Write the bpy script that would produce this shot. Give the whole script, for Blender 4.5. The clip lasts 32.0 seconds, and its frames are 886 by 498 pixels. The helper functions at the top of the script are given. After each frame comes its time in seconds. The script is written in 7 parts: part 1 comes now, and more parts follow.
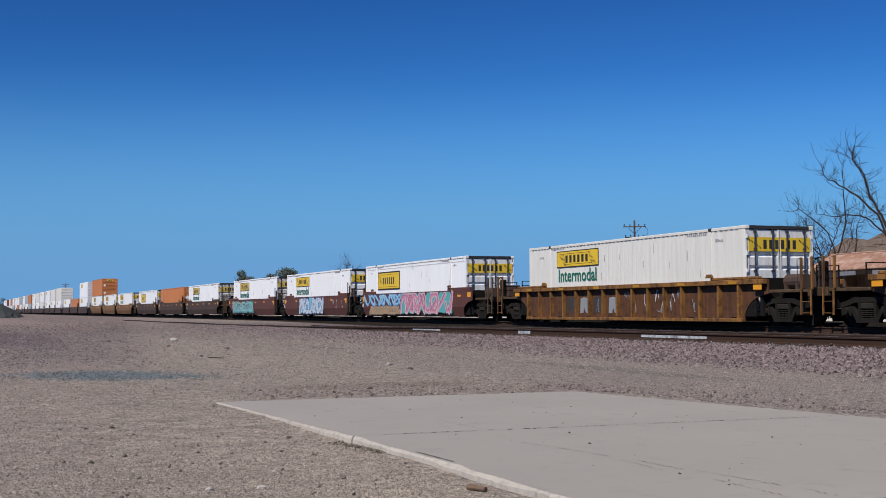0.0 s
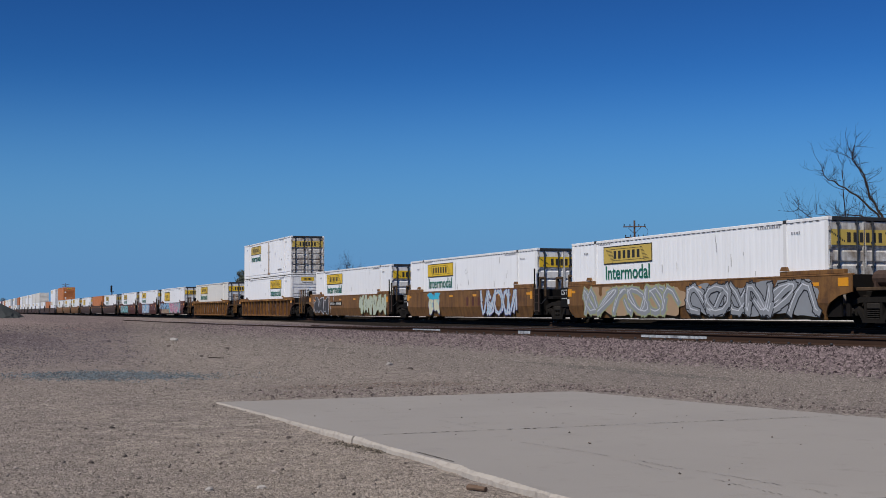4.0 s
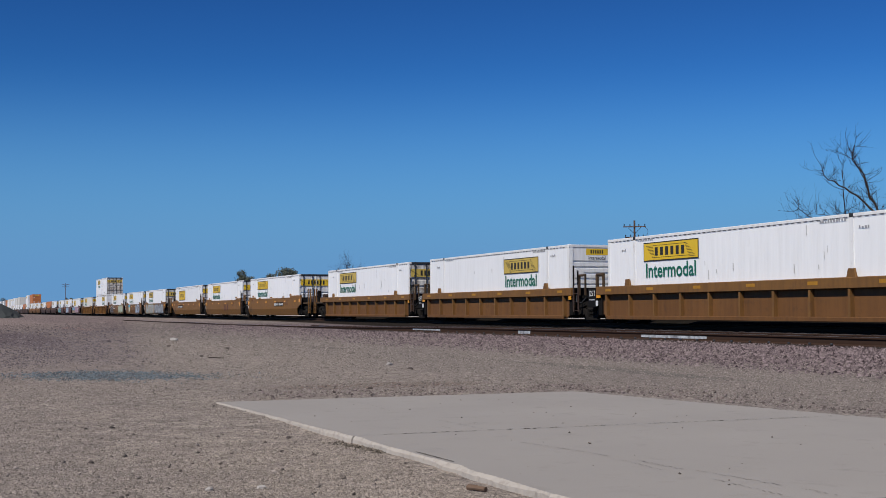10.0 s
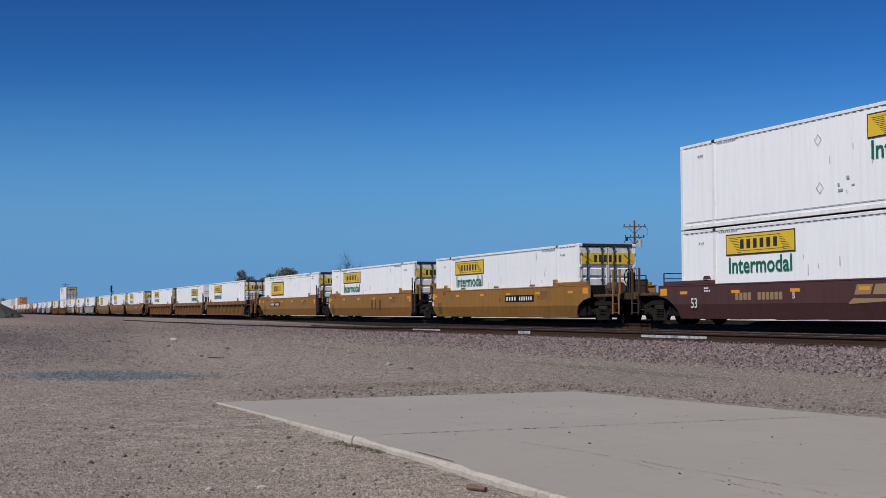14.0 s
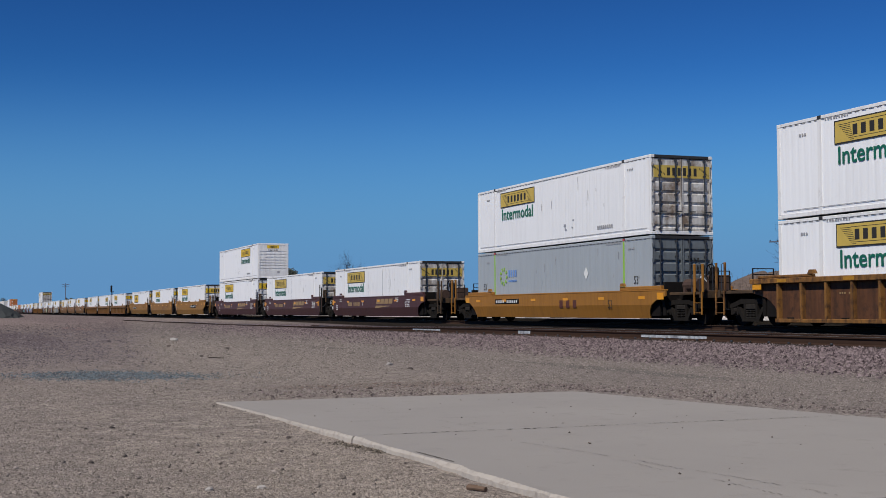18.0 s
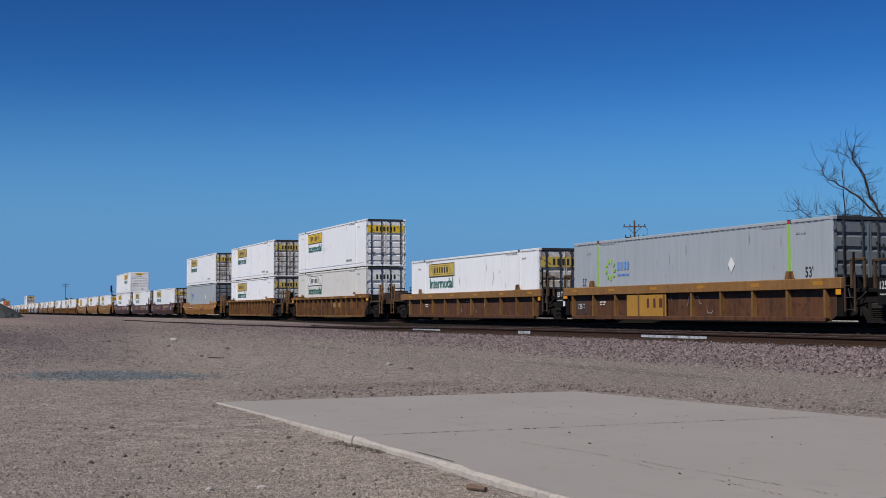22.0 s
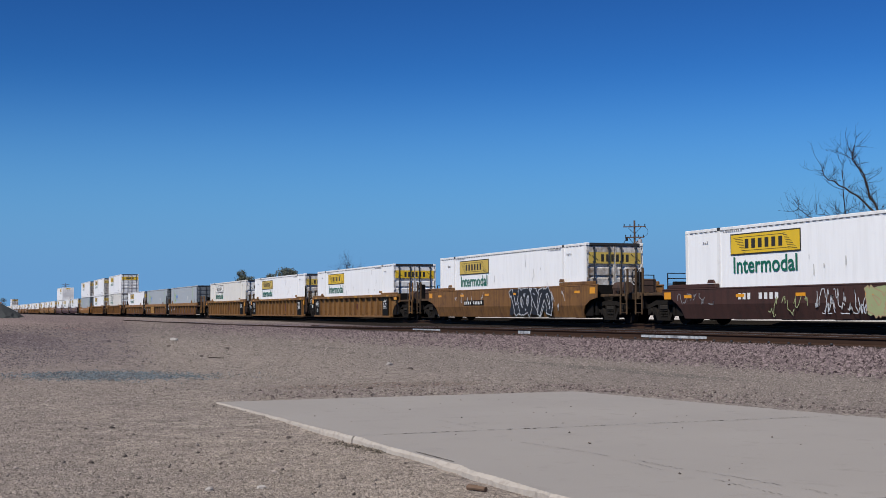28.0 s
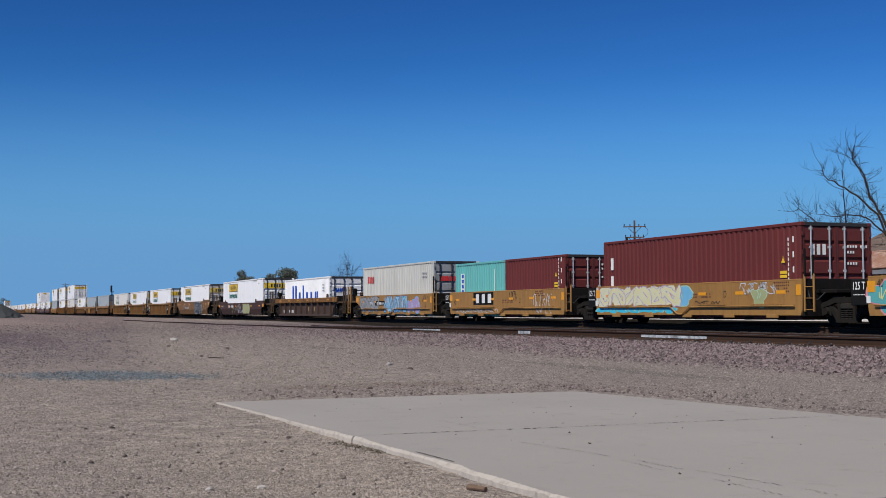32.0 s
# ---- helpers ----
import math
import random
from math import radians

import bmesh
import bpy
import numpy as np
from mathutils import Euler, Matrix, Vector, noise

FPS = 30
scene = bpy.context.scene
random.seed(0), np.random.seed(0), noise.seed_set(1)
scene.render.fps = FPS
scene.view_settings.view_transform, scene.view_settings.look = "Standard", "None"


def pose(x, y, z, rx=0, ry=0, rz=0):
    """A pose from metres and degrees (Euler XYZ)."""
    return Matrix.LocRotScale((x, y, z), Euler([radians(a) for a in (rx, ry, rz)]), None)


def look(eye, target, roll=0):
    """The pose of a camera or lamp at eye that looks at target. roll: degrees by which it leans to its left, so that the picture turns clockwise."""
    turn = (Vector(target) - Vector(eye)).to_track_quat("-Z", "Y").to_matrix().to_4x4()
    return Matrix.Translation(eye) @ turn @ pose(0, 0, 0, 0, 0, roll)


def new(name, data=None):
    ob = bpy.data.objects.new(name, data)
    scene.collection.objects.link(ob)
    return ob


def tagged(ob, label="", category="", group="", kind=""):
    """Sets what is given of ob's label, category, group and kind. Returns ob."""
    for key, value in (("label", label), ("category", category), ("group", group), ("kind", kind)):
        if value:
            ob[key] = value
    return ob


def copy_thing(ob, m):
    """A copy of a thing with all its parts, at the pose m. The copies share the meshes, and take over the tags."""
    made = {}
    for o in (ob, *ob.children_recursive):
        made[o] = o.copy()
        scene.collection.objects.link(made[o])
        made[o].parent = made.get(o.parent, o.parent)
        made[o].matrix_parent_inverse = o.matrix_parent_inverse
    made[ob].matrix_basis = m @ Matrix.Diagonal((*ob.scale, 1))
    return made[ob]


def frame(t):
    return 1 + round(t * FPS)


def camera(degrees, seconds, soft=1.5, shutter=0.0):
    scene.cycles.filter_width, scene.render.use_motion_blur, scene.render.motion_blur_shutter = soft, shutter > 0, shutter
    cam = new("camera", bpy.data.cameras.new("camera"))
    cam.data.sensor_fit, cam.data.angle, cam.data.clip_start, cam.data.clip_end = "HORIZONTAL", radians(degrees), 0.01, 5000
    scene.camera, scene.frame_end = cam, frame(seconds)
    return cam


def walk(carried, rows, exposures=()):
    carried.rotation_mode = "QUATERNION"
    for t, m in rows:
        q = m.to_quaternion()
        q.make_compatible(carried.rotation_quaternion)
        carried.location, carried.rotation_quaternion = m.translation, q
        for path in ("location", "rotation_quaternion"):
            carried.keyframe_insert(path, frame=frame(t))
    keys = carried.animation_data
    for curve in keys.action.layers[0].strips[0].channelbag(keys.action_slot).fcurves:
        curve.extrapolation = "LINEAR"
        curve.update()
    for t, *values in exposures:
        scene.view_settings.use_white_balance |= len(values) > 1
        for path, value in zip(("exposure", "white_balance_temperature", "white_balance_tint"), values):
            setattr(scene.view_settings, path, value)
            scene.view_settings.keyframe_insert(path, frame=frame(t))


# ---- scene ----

# camera: fixed on a tripod beside the line; slab top is z = 0, rails run along x
EYE = Vector((0.0, 0.0, 0.95))
YAW, PITCH, ROLL = radians(68.915), radians(2.76), -0.238
AIM = EYE + Vector((-math.sin(YAW) * math.cos(PITCH), math.cos(YAW) * math.cos(PITCH), math.sin(PITCH))) * 50
cam = camera(38.54, 32.0, soft=0.6)
# the clip's own exposure drifts a little as white loads pass
walk(cam, [(0.0, look(EYE, AIM, ROLL)), (32.0, look(EYE, AIM, ROLL))],
     exposures=[(0.0, 0.13), (1.0, -0.06), (2.0, -0.16), (3.5, -0.17), (6.0, -0.05), (14.0, -0.05), (19.0, -0.18), (21.5, -0.13), (24.0, 0.08), (32.0, 0.06)])

RAIL = 0.41            # rail top
TRACK_Y = 24.62        # centre of the train's track
SPEED = 20.36          # metres per second, towards -x

# ---------------------------------------------------------------- light
SUN_DIR = Vector((0.33, -0.55, 0.77)).normalized()      # towards the sun
world = bpy.data.worlds.new("sky")
scene.world = world
world.use_nodes = True
wn = world.node_tree.nodes
bg = wn["Background"]
sky = wn.new("ShaderNodeTexSky")
sky.sky_type = "NISHITA"
sky.sun_disc = False
sky.sun_elevation = math.asin(SUN_DIR.z)
sky.sun_rotation = math.atan2(SUN_DIR.x, SUN_DIR.y)
sky.altitude = 300
sky.air_density, sky.dust_density, sky.ozone_density = 1.0, 0.0, 1.5
# clear, dry desert air: a deeper blue than the model's
deep = wn.new("ShaderNodeGamma")
deep.inputs[1].default_value = 1.9
tone = wn.new("ShaderNodeMix")
tone.data_type, tone.blend_type = "RGBA", "MULTIPLY"
tone.inputs[0].default_value = 1.0
tone.inputs[7].default_value = (0.037, 0.0865, 0.131, 1)
world.node_tree.links.new(sky.outputs[0], deep.inputs[0])
world.node_tree.links.new(deep.outputs[0], tone.inputs[6])
# pale blue haze low over the horizon, all round
wl = world.node_tree.links
wtc, wsep, wmap, haze = wn.new("ShaderNodeTexCoord"), wn.new("ShaderNodeSeparateXYZ"), wn.new("ShaderNodeMapRange"), wn.new("ShaderNodeMix")
wl.new(wtc.outputs["Generated"], wsep.inputs[0])
wl.new(wsep.outputs["Z"], wmap.inputs["Value"])
wmap.interpolation_type = "SMOOTHSTEP"
wmap.inputs["From Min"].default_value, wmap.inputs["From Max"].default_value = 0.02, 0.195
wmap.inputs["To Min"].default_value, wmap.inputs["To Max"].default_value = 0.96, 0.0
haze.data_type = "RGBA"
haze.inputs[7].default_value = (1.12, 2.70, 5.25, 1)
wl.new(wmap.outputs[0], haze.inputs[0])
wl.new(tone.outputs[2], haze.inputs[6])
wl.new(haze.outputs[2], bg.inputs[0])
bg.inputs[1].default_value = 0.112
sun = new("sun", bpy.data.lights.new("sun", "SUN"))
sun.data.energy, sun.data.angle, sun.data.color = 4.45, radians(0.53), (1.0, 0.955, 0.885)
sun.matrix_world = look((-40, -60, 60), Vector((-40, -60, 60)) - SUN_DIR)


# ---------------------------------------------------------------- materials
def nodes_of(name):
    m = bpy.data.materials.new(name)
    m.use_nodes = True
    t = m.node_tree
    return m, t.nodes, t.links, t.nodes["Principled BSDF"]


def noise_node(n, l, vec, scale, detail=4.0, rough=0.55):
    k = n.new("ShaderNodeTexNoise")
    k.inputs["Scale"].default_value, k.inputs["Detail"].default_value = scale, detail
    k.inputs["Roughness"].default_value = rough
    l.new(vec, k.inputs["Vector"])
    return k.outputs["Fac"]


def ramp(n, l, fac, a, b, ca=(0, 0, 0, 1), cb=(1, 1, 1, 1)):
    r = n.new("ShaderNodeValToRGB")
    r.color_ramp.elements[0].position, r.color_ramp.elements[1].position = a, b
    r.color_ramp.elements[0].color, r.color_ramp.elements[1].color = ca, cb
    l.new(fac, r.inputs[0])
    return r.outputs[0]


def mixc(n, l, fac, a, b, mode="MIX"):
    m = n.new("ShaderNodeMix")
    m.data_type, m.blend_type = "RGBA", mode
    for sock, val in ((m.inputs[0], fac), (m.inputs[6], a), (m.inputs[7], b)):
        if isinstance(val, (tuple, float, int)):
            sock.default_value = val
        else:
            l.new(val, sock)
    return m.outputs[2]


def local_coords(n, l, stretch=(1, 1, 1)):
    tc = n.new("ShaderNodeTexCoord")
    oi = n.new("ShaderNodeObjectInfo")
    mul = n.new("ShaderNodeMath")
    mul.operation = "MULTIPLY"
    mul.inputs[1].default_value = 57.0
    l.new(oi.outputs["Random"], mul.inputs[0])
    add = n.new("ShaderNodeVectorMath")
    add.operation = "ADD"
    l.new(tc.outputs["Object"], add.inputs[0])
    l.new(mul.outputs[0], add.inputs[1])
    mp = n.new("ShaderNodeMapping")
    mp.inputs["Scale"].default_value = stretch
    l.new(add.outputs[0], mp.inputs[0])
    return add.outputs[0], mp.outputs[0]


def bump(n, l, height, strength, dist, b):
    k = n.new("ShaderNodeBump")
    k.inputs["Strength"].default_value, k.inputs["Distance"].default_value = strength, dist
    l.new(height, k.inputs["Height"])
    l.new(k.outputs[0], b.inputs["Normal"])


def c4(c, f=1.0):
    return (c[0] * f, c[1] * f, c[2] * f, 1)


def paint(name, base, worn, wear=0.5, streak=0.35, rough=0.5, scale=1.3, metal=0.0, fade=0.18):
    """Weathered paint: broad fading, spots of wear, streaks that run down, fine grain."""
    m, n, l, b = nodes_of(name)
    vec, down = local_coords(n, l, (3.2, 3.2, 0.25))
    broad = noise_node(n, l, vec, 0.45, 3)
    c = mixc(n, l, broad, c4(base, 1 - fade), c4(base, 1 + fade))
    each = n.new("ShaderNodeObjectInfo").outputs["Random"]
    c = mixc(n, l, 1.0, c, ramp(n, l, each, 0.0, 1.0, (0.955, 0.955, 0.95, 1), (1.02, 1.02, 1.02, 1)), "MULTIPLY")
    spots = ramp(n, l, noise_node(n, l, vec, scale * 3, 8, 0.68), 0.62 - 0.22 * wear, 0.74 - 0.12 * wear)
    lines = ramp(n, l, noise_node(n, l, down, 1.6, 6, 0.65), 0.44, 0.66)
    k = n.new("ShaderNodeMath")
    k.operation = "MULTIPLY"
    k.inputs[1].default_value = streak
    l.new(lines, k.inputs[0])
    c = mixc(n, l, k.outputs[0], c, c4(worn, 0.8))
    k2 = n.new("ShaderNodeMath")
    k2.operation = "MULTIPLY"
    k2.inputs[1].default_value = min(1.0, wear * 1.3)
    l.new(spots, k2.inputs[0])
    c = mixc(n, l, k2.outputs[0], c, c4(worn))
    l.new(c, b.inputs["Base Color"])
    fine = noise_node(n, l, vec, 45, 4)
    l.new(ramp(n, l, fine, 0.2, 0.9, c4((rough - .1,) * 3), c4((rough + .2,) * 3)), b.inputs["Roughness"])
    b.inputs["Metallic"].default_value = metal
    b.inputs["Specular IOR Level"].default_value = 0.3
    bump(n, l, fine, 0.15, 0.004, b)
    return m


def simple(name, base, rough=0.6, metal=0.0, var=0.2, scale=9.0):
    m, n, l, b = nodes_of(name)
    vec, _ = local_coords(n, l)
    f = noise_node(n, l, vec, scale, 5)
    l.new(mixc(n, l, f, c4(base, 1 - var), c4(base, 1 + var)), b.inputs["Base Color"])
    b.inputs["Roughness"].default_value, b.inputs["Metallic"].default_value = rough, metal
    b.inputs["Specular IOR Level"].default_value = 0.3
    return m


RUST = (0.13, 0.055, 0.028)
GRIME = (0.05, 0.035, 0.026)
M = {
    "white": paint("white_paint", (0.875, 0.875, 0.865), (0.62, 0.60, 0.57), 0.10, 0.13, 0.42, 1.0, fade=0.04),
    "white_frame": paint("white_frame_paint", (0.81, 0.805, 0.785), (0.38, 0.30, 0.26), 0.25, 0.2, 0.45, fade=0.06),
    "white_door": paint("white_door_paint", (0.76, 0.755, 0.74), (0.36, 0.30, 0.25), 0.30, 0.3, 0.5, fade=0.08),
    "door_dirty": paint("grimy_door_paint", (0.66, 0.64, 0.60), (0.20, 0.145, 0.10), 0.75, 0.55, 0.6, 0.5, fade=0.2),
    "ivory": paint("ivory_paint", (0.72, 0.70, 0.64), (0.48, 0.43, 0.36), 0.18, 0.22, 0.5, fade=0.06),
    "grey": paint("pale_grey_paint", (0.37, 0.405, 0.425), (0.30, 0.31, 0.31), 0.15, 0.2, 0.5, fade=0.06),
    "grey_door": paint("grey_door_paint", (0.155, 0.175, 0.185), (0.09, 0.085, 0.08), 0.25, 0.3, 0.5),
    "pale_door": paint("pale_grey_door_paint", (0.27, 0.28, 0.285), (0.14, 0.12, 0.10), 0.35, 0.35, 0.5),
    "beige": paint("beige_grey_paint", (0.50, 0.50, 0.46), (0.33, 0.28, 0.22), 0.2, 0.25, 0.55),
    "teal": paint("teal_paint", (0.12, 0.42, 0.40), (0.16, 0.27, 0.25), 0.2, 0.3, 0.5),
    "red": paint("oxide_red_paint", (0.125, 0.024, 0.021), (0.10, 0.028, 0.024), 0.2, 0.25, 0.55),
    "orange": paint("orange_paint", (0.50, 0.18, 0.06), (0.33, 0.12, 0.05), 0.2, 0.2, 0.55),
    "gold": paint("railcar_gold_paint", (0.225, 0.105, 0.024), (0.085, 0.044, 0.019), 0.42, 0.34, 0.55),
    "sun_gold": paint("bright_gold_paint", (0.295, 0.143, 0.028), (0.115, 0.06, 0.022), 0.34, 0.28, 0.55),
    "amber_gold": paint("amber_gold_paint", (0.33, 0.145, 0.024), (0.19, 0.085, 0.022), 0.25, 0.35, 0.5),
    "ochre": paint("faded_gold_paint", (0.20, 0.097, 0.028), (0.12, 0.06, 0.03), 0.45, 0.45, 0.6),
    "brown": paint("brown_gold_paint", (0.215, 0.105, 0.034), (0.075, 0.038, 0.022), 0.5, 0.65, 0.6, 0.7, fade=0.3),
    "umber": paint("dirty_gold_paint", (0.215, 0.108, 0.034), (0.085, 0.042, 0.02), 0.5, 0.6, 0.65, fade=0.25),
    "rusty": paint("rusted_gold_paint", (0.25, 0.115, 0.028), (0.05, 0.025, 0.015), 0.7, 0.75, 0.7, fade=0.35),
    "rusty_panel": paint("rusted_panel_paint", (0.118, 0.048, 0.021), (0.038, 0.021, 0.014), 0.6, 0.6, 0.75, fade=0.4),
    "patch_gold": paint("fresh_yellow_patch", (0.42, 0.215, 0.035), (0.25, 0.12, 0.03), 0.25, 0.25, 0.55),
    "chord_gold": paint("faded_chord_paint", (0.27, 0.135, 0.042), (0.11, 0.055, 0.025), 0.4, 0.35, 0.6, fade=0.25),
    "ochre_panel": paint("dusty_brown_panel_paint", (0.165, 0.074, 0.024), (0.085, 0.042, 0.02), 0.4, 0.35, 0.7, fade=0.25),
    "tan": paint("tan_gold_paint", (0.345, 0.180, 0.052), (0.20, 0.10, 0.04), 0.4, 0.35, 0.55),
    "maroon": paint("maroon_paint", (0.085, 0.036, 0.034), (0.05, 0.03, 0.027), 0.3, 0.35, 0.5),
    "oxide": paint("oxide_brown_paint", (0.115, 0.042, 0.032), (0.07, 0.036, 0.028), 0.45, 0.45, 0.6),
    "dark_oxide": paint("dark_oxide_paint", (0.064, 0.029, 0.023), (0.035, 0.022, 0.018), 0.5, 0.5, 0.65, fade=0.3),
    "sooty": paint("sooty_brown_paint", (0.075, 0.045, 0.034), (0.04, 0.028, 0.022), 0.5, 0.5, 0.7),
    "iron": paint("grimy_iron", (0.012, 0.011, 0.0105), (0.022, 0.016, 0.013), 0.5, 0.3, 0.85, 2.0),
    "wheel": simple("wheel_steel", (0.018, 0.015, 0.013), 0.8, 0.1, 0.3),
    "black": simple("black_paint", (0.012, 0.012, 0.012), 0.85, 0, 0.3),
    "frame_iron": paint("dusty_cast_iron", (0.021, 0.018, 0.0155), (0.012, 0.011, 0.010), 0.5, 0.4, 0.85, 3.0),
    "spring": paint("dusty_spring_steel", (0.034, 0.030, 0.026), (0.014, 0.012, 0.011), 0.4, 0.3, 0.8, 4.0),
    "end_grime": paint("sooty_end_steel", (0.092, 0.055, 0.028), (0.030, 0.021, 0.015), 0.6, 0.5, 0.8, 1.5, fade=0.3),
    "rod": simple("galvanised_rod", (0.055, 0.058, 0.064), 0.5, 0.4, 0.2),
    "rod_pale": simple("pale_rod", (0.42, 0.43, 0.45), 0.5, 0.2, 0.15),
    "gasket": simple("dark_gasket", (0.03, 0.03, 0.032), 0.7),
    "yellow": simple("logo_yellow", (0.72, 0.47, 0.03), 0.5, 0, 0.06, 3),
    "yellow_old": simple("faded_yellow", (0.56, 0.40, 0.09), 0.55, 0, 0.12, 3),
    "label_white": simple("label_white", (0.74, 0.74, 0.70), 0.55, 0, 0.05, 3),
    "mark": paint("worn_white_mark", (0.50, 0.52, 0.54), (0.16, 0.16, 0.17), 0.9, 0.3, 0.7, 3.0),
    "ink": simple("ink_black", (0.03, 0.028, 0.025), 0.6),
    "ink_grey": simple("ink_grey", (0.33, 0.33, 0.34), 0.6),
    "green": simple("letter_green", (0.012, 0.13, 0.085), 0.5, 0, 0.12, 4),
    "lime": simple("lime_stripe", (0.28, 0.52, 0.06), 0.5, 0, 0.1),
    "blue": simple("letter_blue", (0.015, 0.07, 0.42), 0.5, 0, 0.08),
    "soft_blue": simple("soft_blue", (0.16, 0.30, 0.62), 0.5),
    "letter_red": simple("letter_red", (0.60, 0.035, 0.035), 0.5),
    "text_white": simple("lettering_white", (0.72, 0.72, 0.70), 0.55, 0, 0.06),
    "text_gold": simple("lettering_gold", (0.30, 0.20, 0.10), 0.6, 0, 0.12),
    "text_dark": simple("lettering_brown", (0.10, 0.035, 0.025), 0.6, 0, 0.2),
    "reflector_old": simple("dull_reflector", (0.40, 0.19, 0.02), 0.5, 0, 0.3),
    "reflector": simple("amber_reflector", (0.72, 0.30, 0.015), 0.35, 0, 0.1),
    "rail_side": paint("rusty_rail", (0.05, 0.029, 0.02), (0.06, 0.035, 0.025), 0.4, 0.2, 0.7, 3),
    "rail_head": simple("rail_head_steel", (0.34, 0.29, 0.25), 0.38, 0.85, 0.2),
    "tie": paint("weathered_tie", (0.035, 0.028, 0.023), (0.045, 0.034, 0.028), 0.5, 0.3, 0.85, 2),
    "galvanised": simple("galvanised_can", (0.34, 0.35, 0.37), 0.55, 0.2, 0.15),
    "scuff_grey": simple("scuff_grey", (0.56, 0.55, 0.53), 0.6),
    "seam_shade": simple("seam_shadow_grey", (0.10, 0.10, 0.105), 0.7),
    "bark": paint("grey_bark", (0.036, 0.028, 0.024), (0.03, 0.022, 0.018), 0.5, 0.4, 0.9, 3),
    "pole": paint("pole_wood", (0.10, 0.058, 0.038), (0.07, 0.045, 0.03), 0.4, 0.5, 0.85, 2),
    "roof": paint("rusted_roof", (0.27, 0.135, 0.085), (0.52, 0.40, 0.33), 0.6, 0.3, 0.65, 0.5, fade=0.35),
    "brown_board": paint("brown_board", (0.085, 0.052, 0.035), (0.05, 0.032, 0.024), 0.4, 0.5, 0.85, 2.0),
    "stucco": paint("pale_stucco", (0.62, 0.60, 0.55), (0.45, 0.41, 0.36), 0.2, 0.2, 0.85),
    "leaf": simple("dusty_leaf", (0.098, 0.112, 0.09), 0.9, 0, 0.35, 2),
    "rust_stain": paint("rust_stain", (0.30, 0.16, 0.07), (0.55, 0.46, 0.36), 0.9, 0.8, 0.8, 2.5),
    "pale_rock": simple("pale_rock", (0.36, 0.335, 0.31), 0.9, 0, 0.25, 14),
    "dark_rock": simple("dark_rock", (0.085, 0.068, 0.06), 0.95, 0, 0.35, 14),
    "heap": simple("dark_gravel", (0.055, 0.06, 0.06), 0.95, 0, 0.4, 6),
}
for grimy in ("iron", "frame_iron", "spring", "wheel", "black", "tie", "rail_side", "bark", "pole", "heap", "pale_rock", "leaf"):
    M[grimy].node_tree.nodes["Principled BSDF"].inputs["Specular IOR Level"].default_value = 0.06
GRAF = {k: simple("spray_" + k, c, 0.5, 0, 0.12, 2.5) for k, c in {
    "sky": (0.16, 0.42, 0.62), "pink": (0.62, 0.25, 0.30), "teal": (0.10, 0.36, 0.36), "cream": (0.62, 0.60, 0.42),
    "white": (0.56, 0.57, 0.59), "navy": (0.05, 0.06, 0.20), "black": (0.02, 0.02, 0.022), "tan": (0.40, 0.27, 0.16),
    "soot": (0.05, 0.043, 0.038), "silver": (0.26, 0.27, 0.28), "mint": (0.36, 0.56, 0.42), "mint_pale": (0.46, 0.50, 0.38), "lilac": (0.36, 0.28, 0.48), "cyan": (0.05, 0.45, 0.62),
    "lemon": (0.66, 0.60, 0.22), "sage": (0.33, 0.36, 0.18)}.items()}


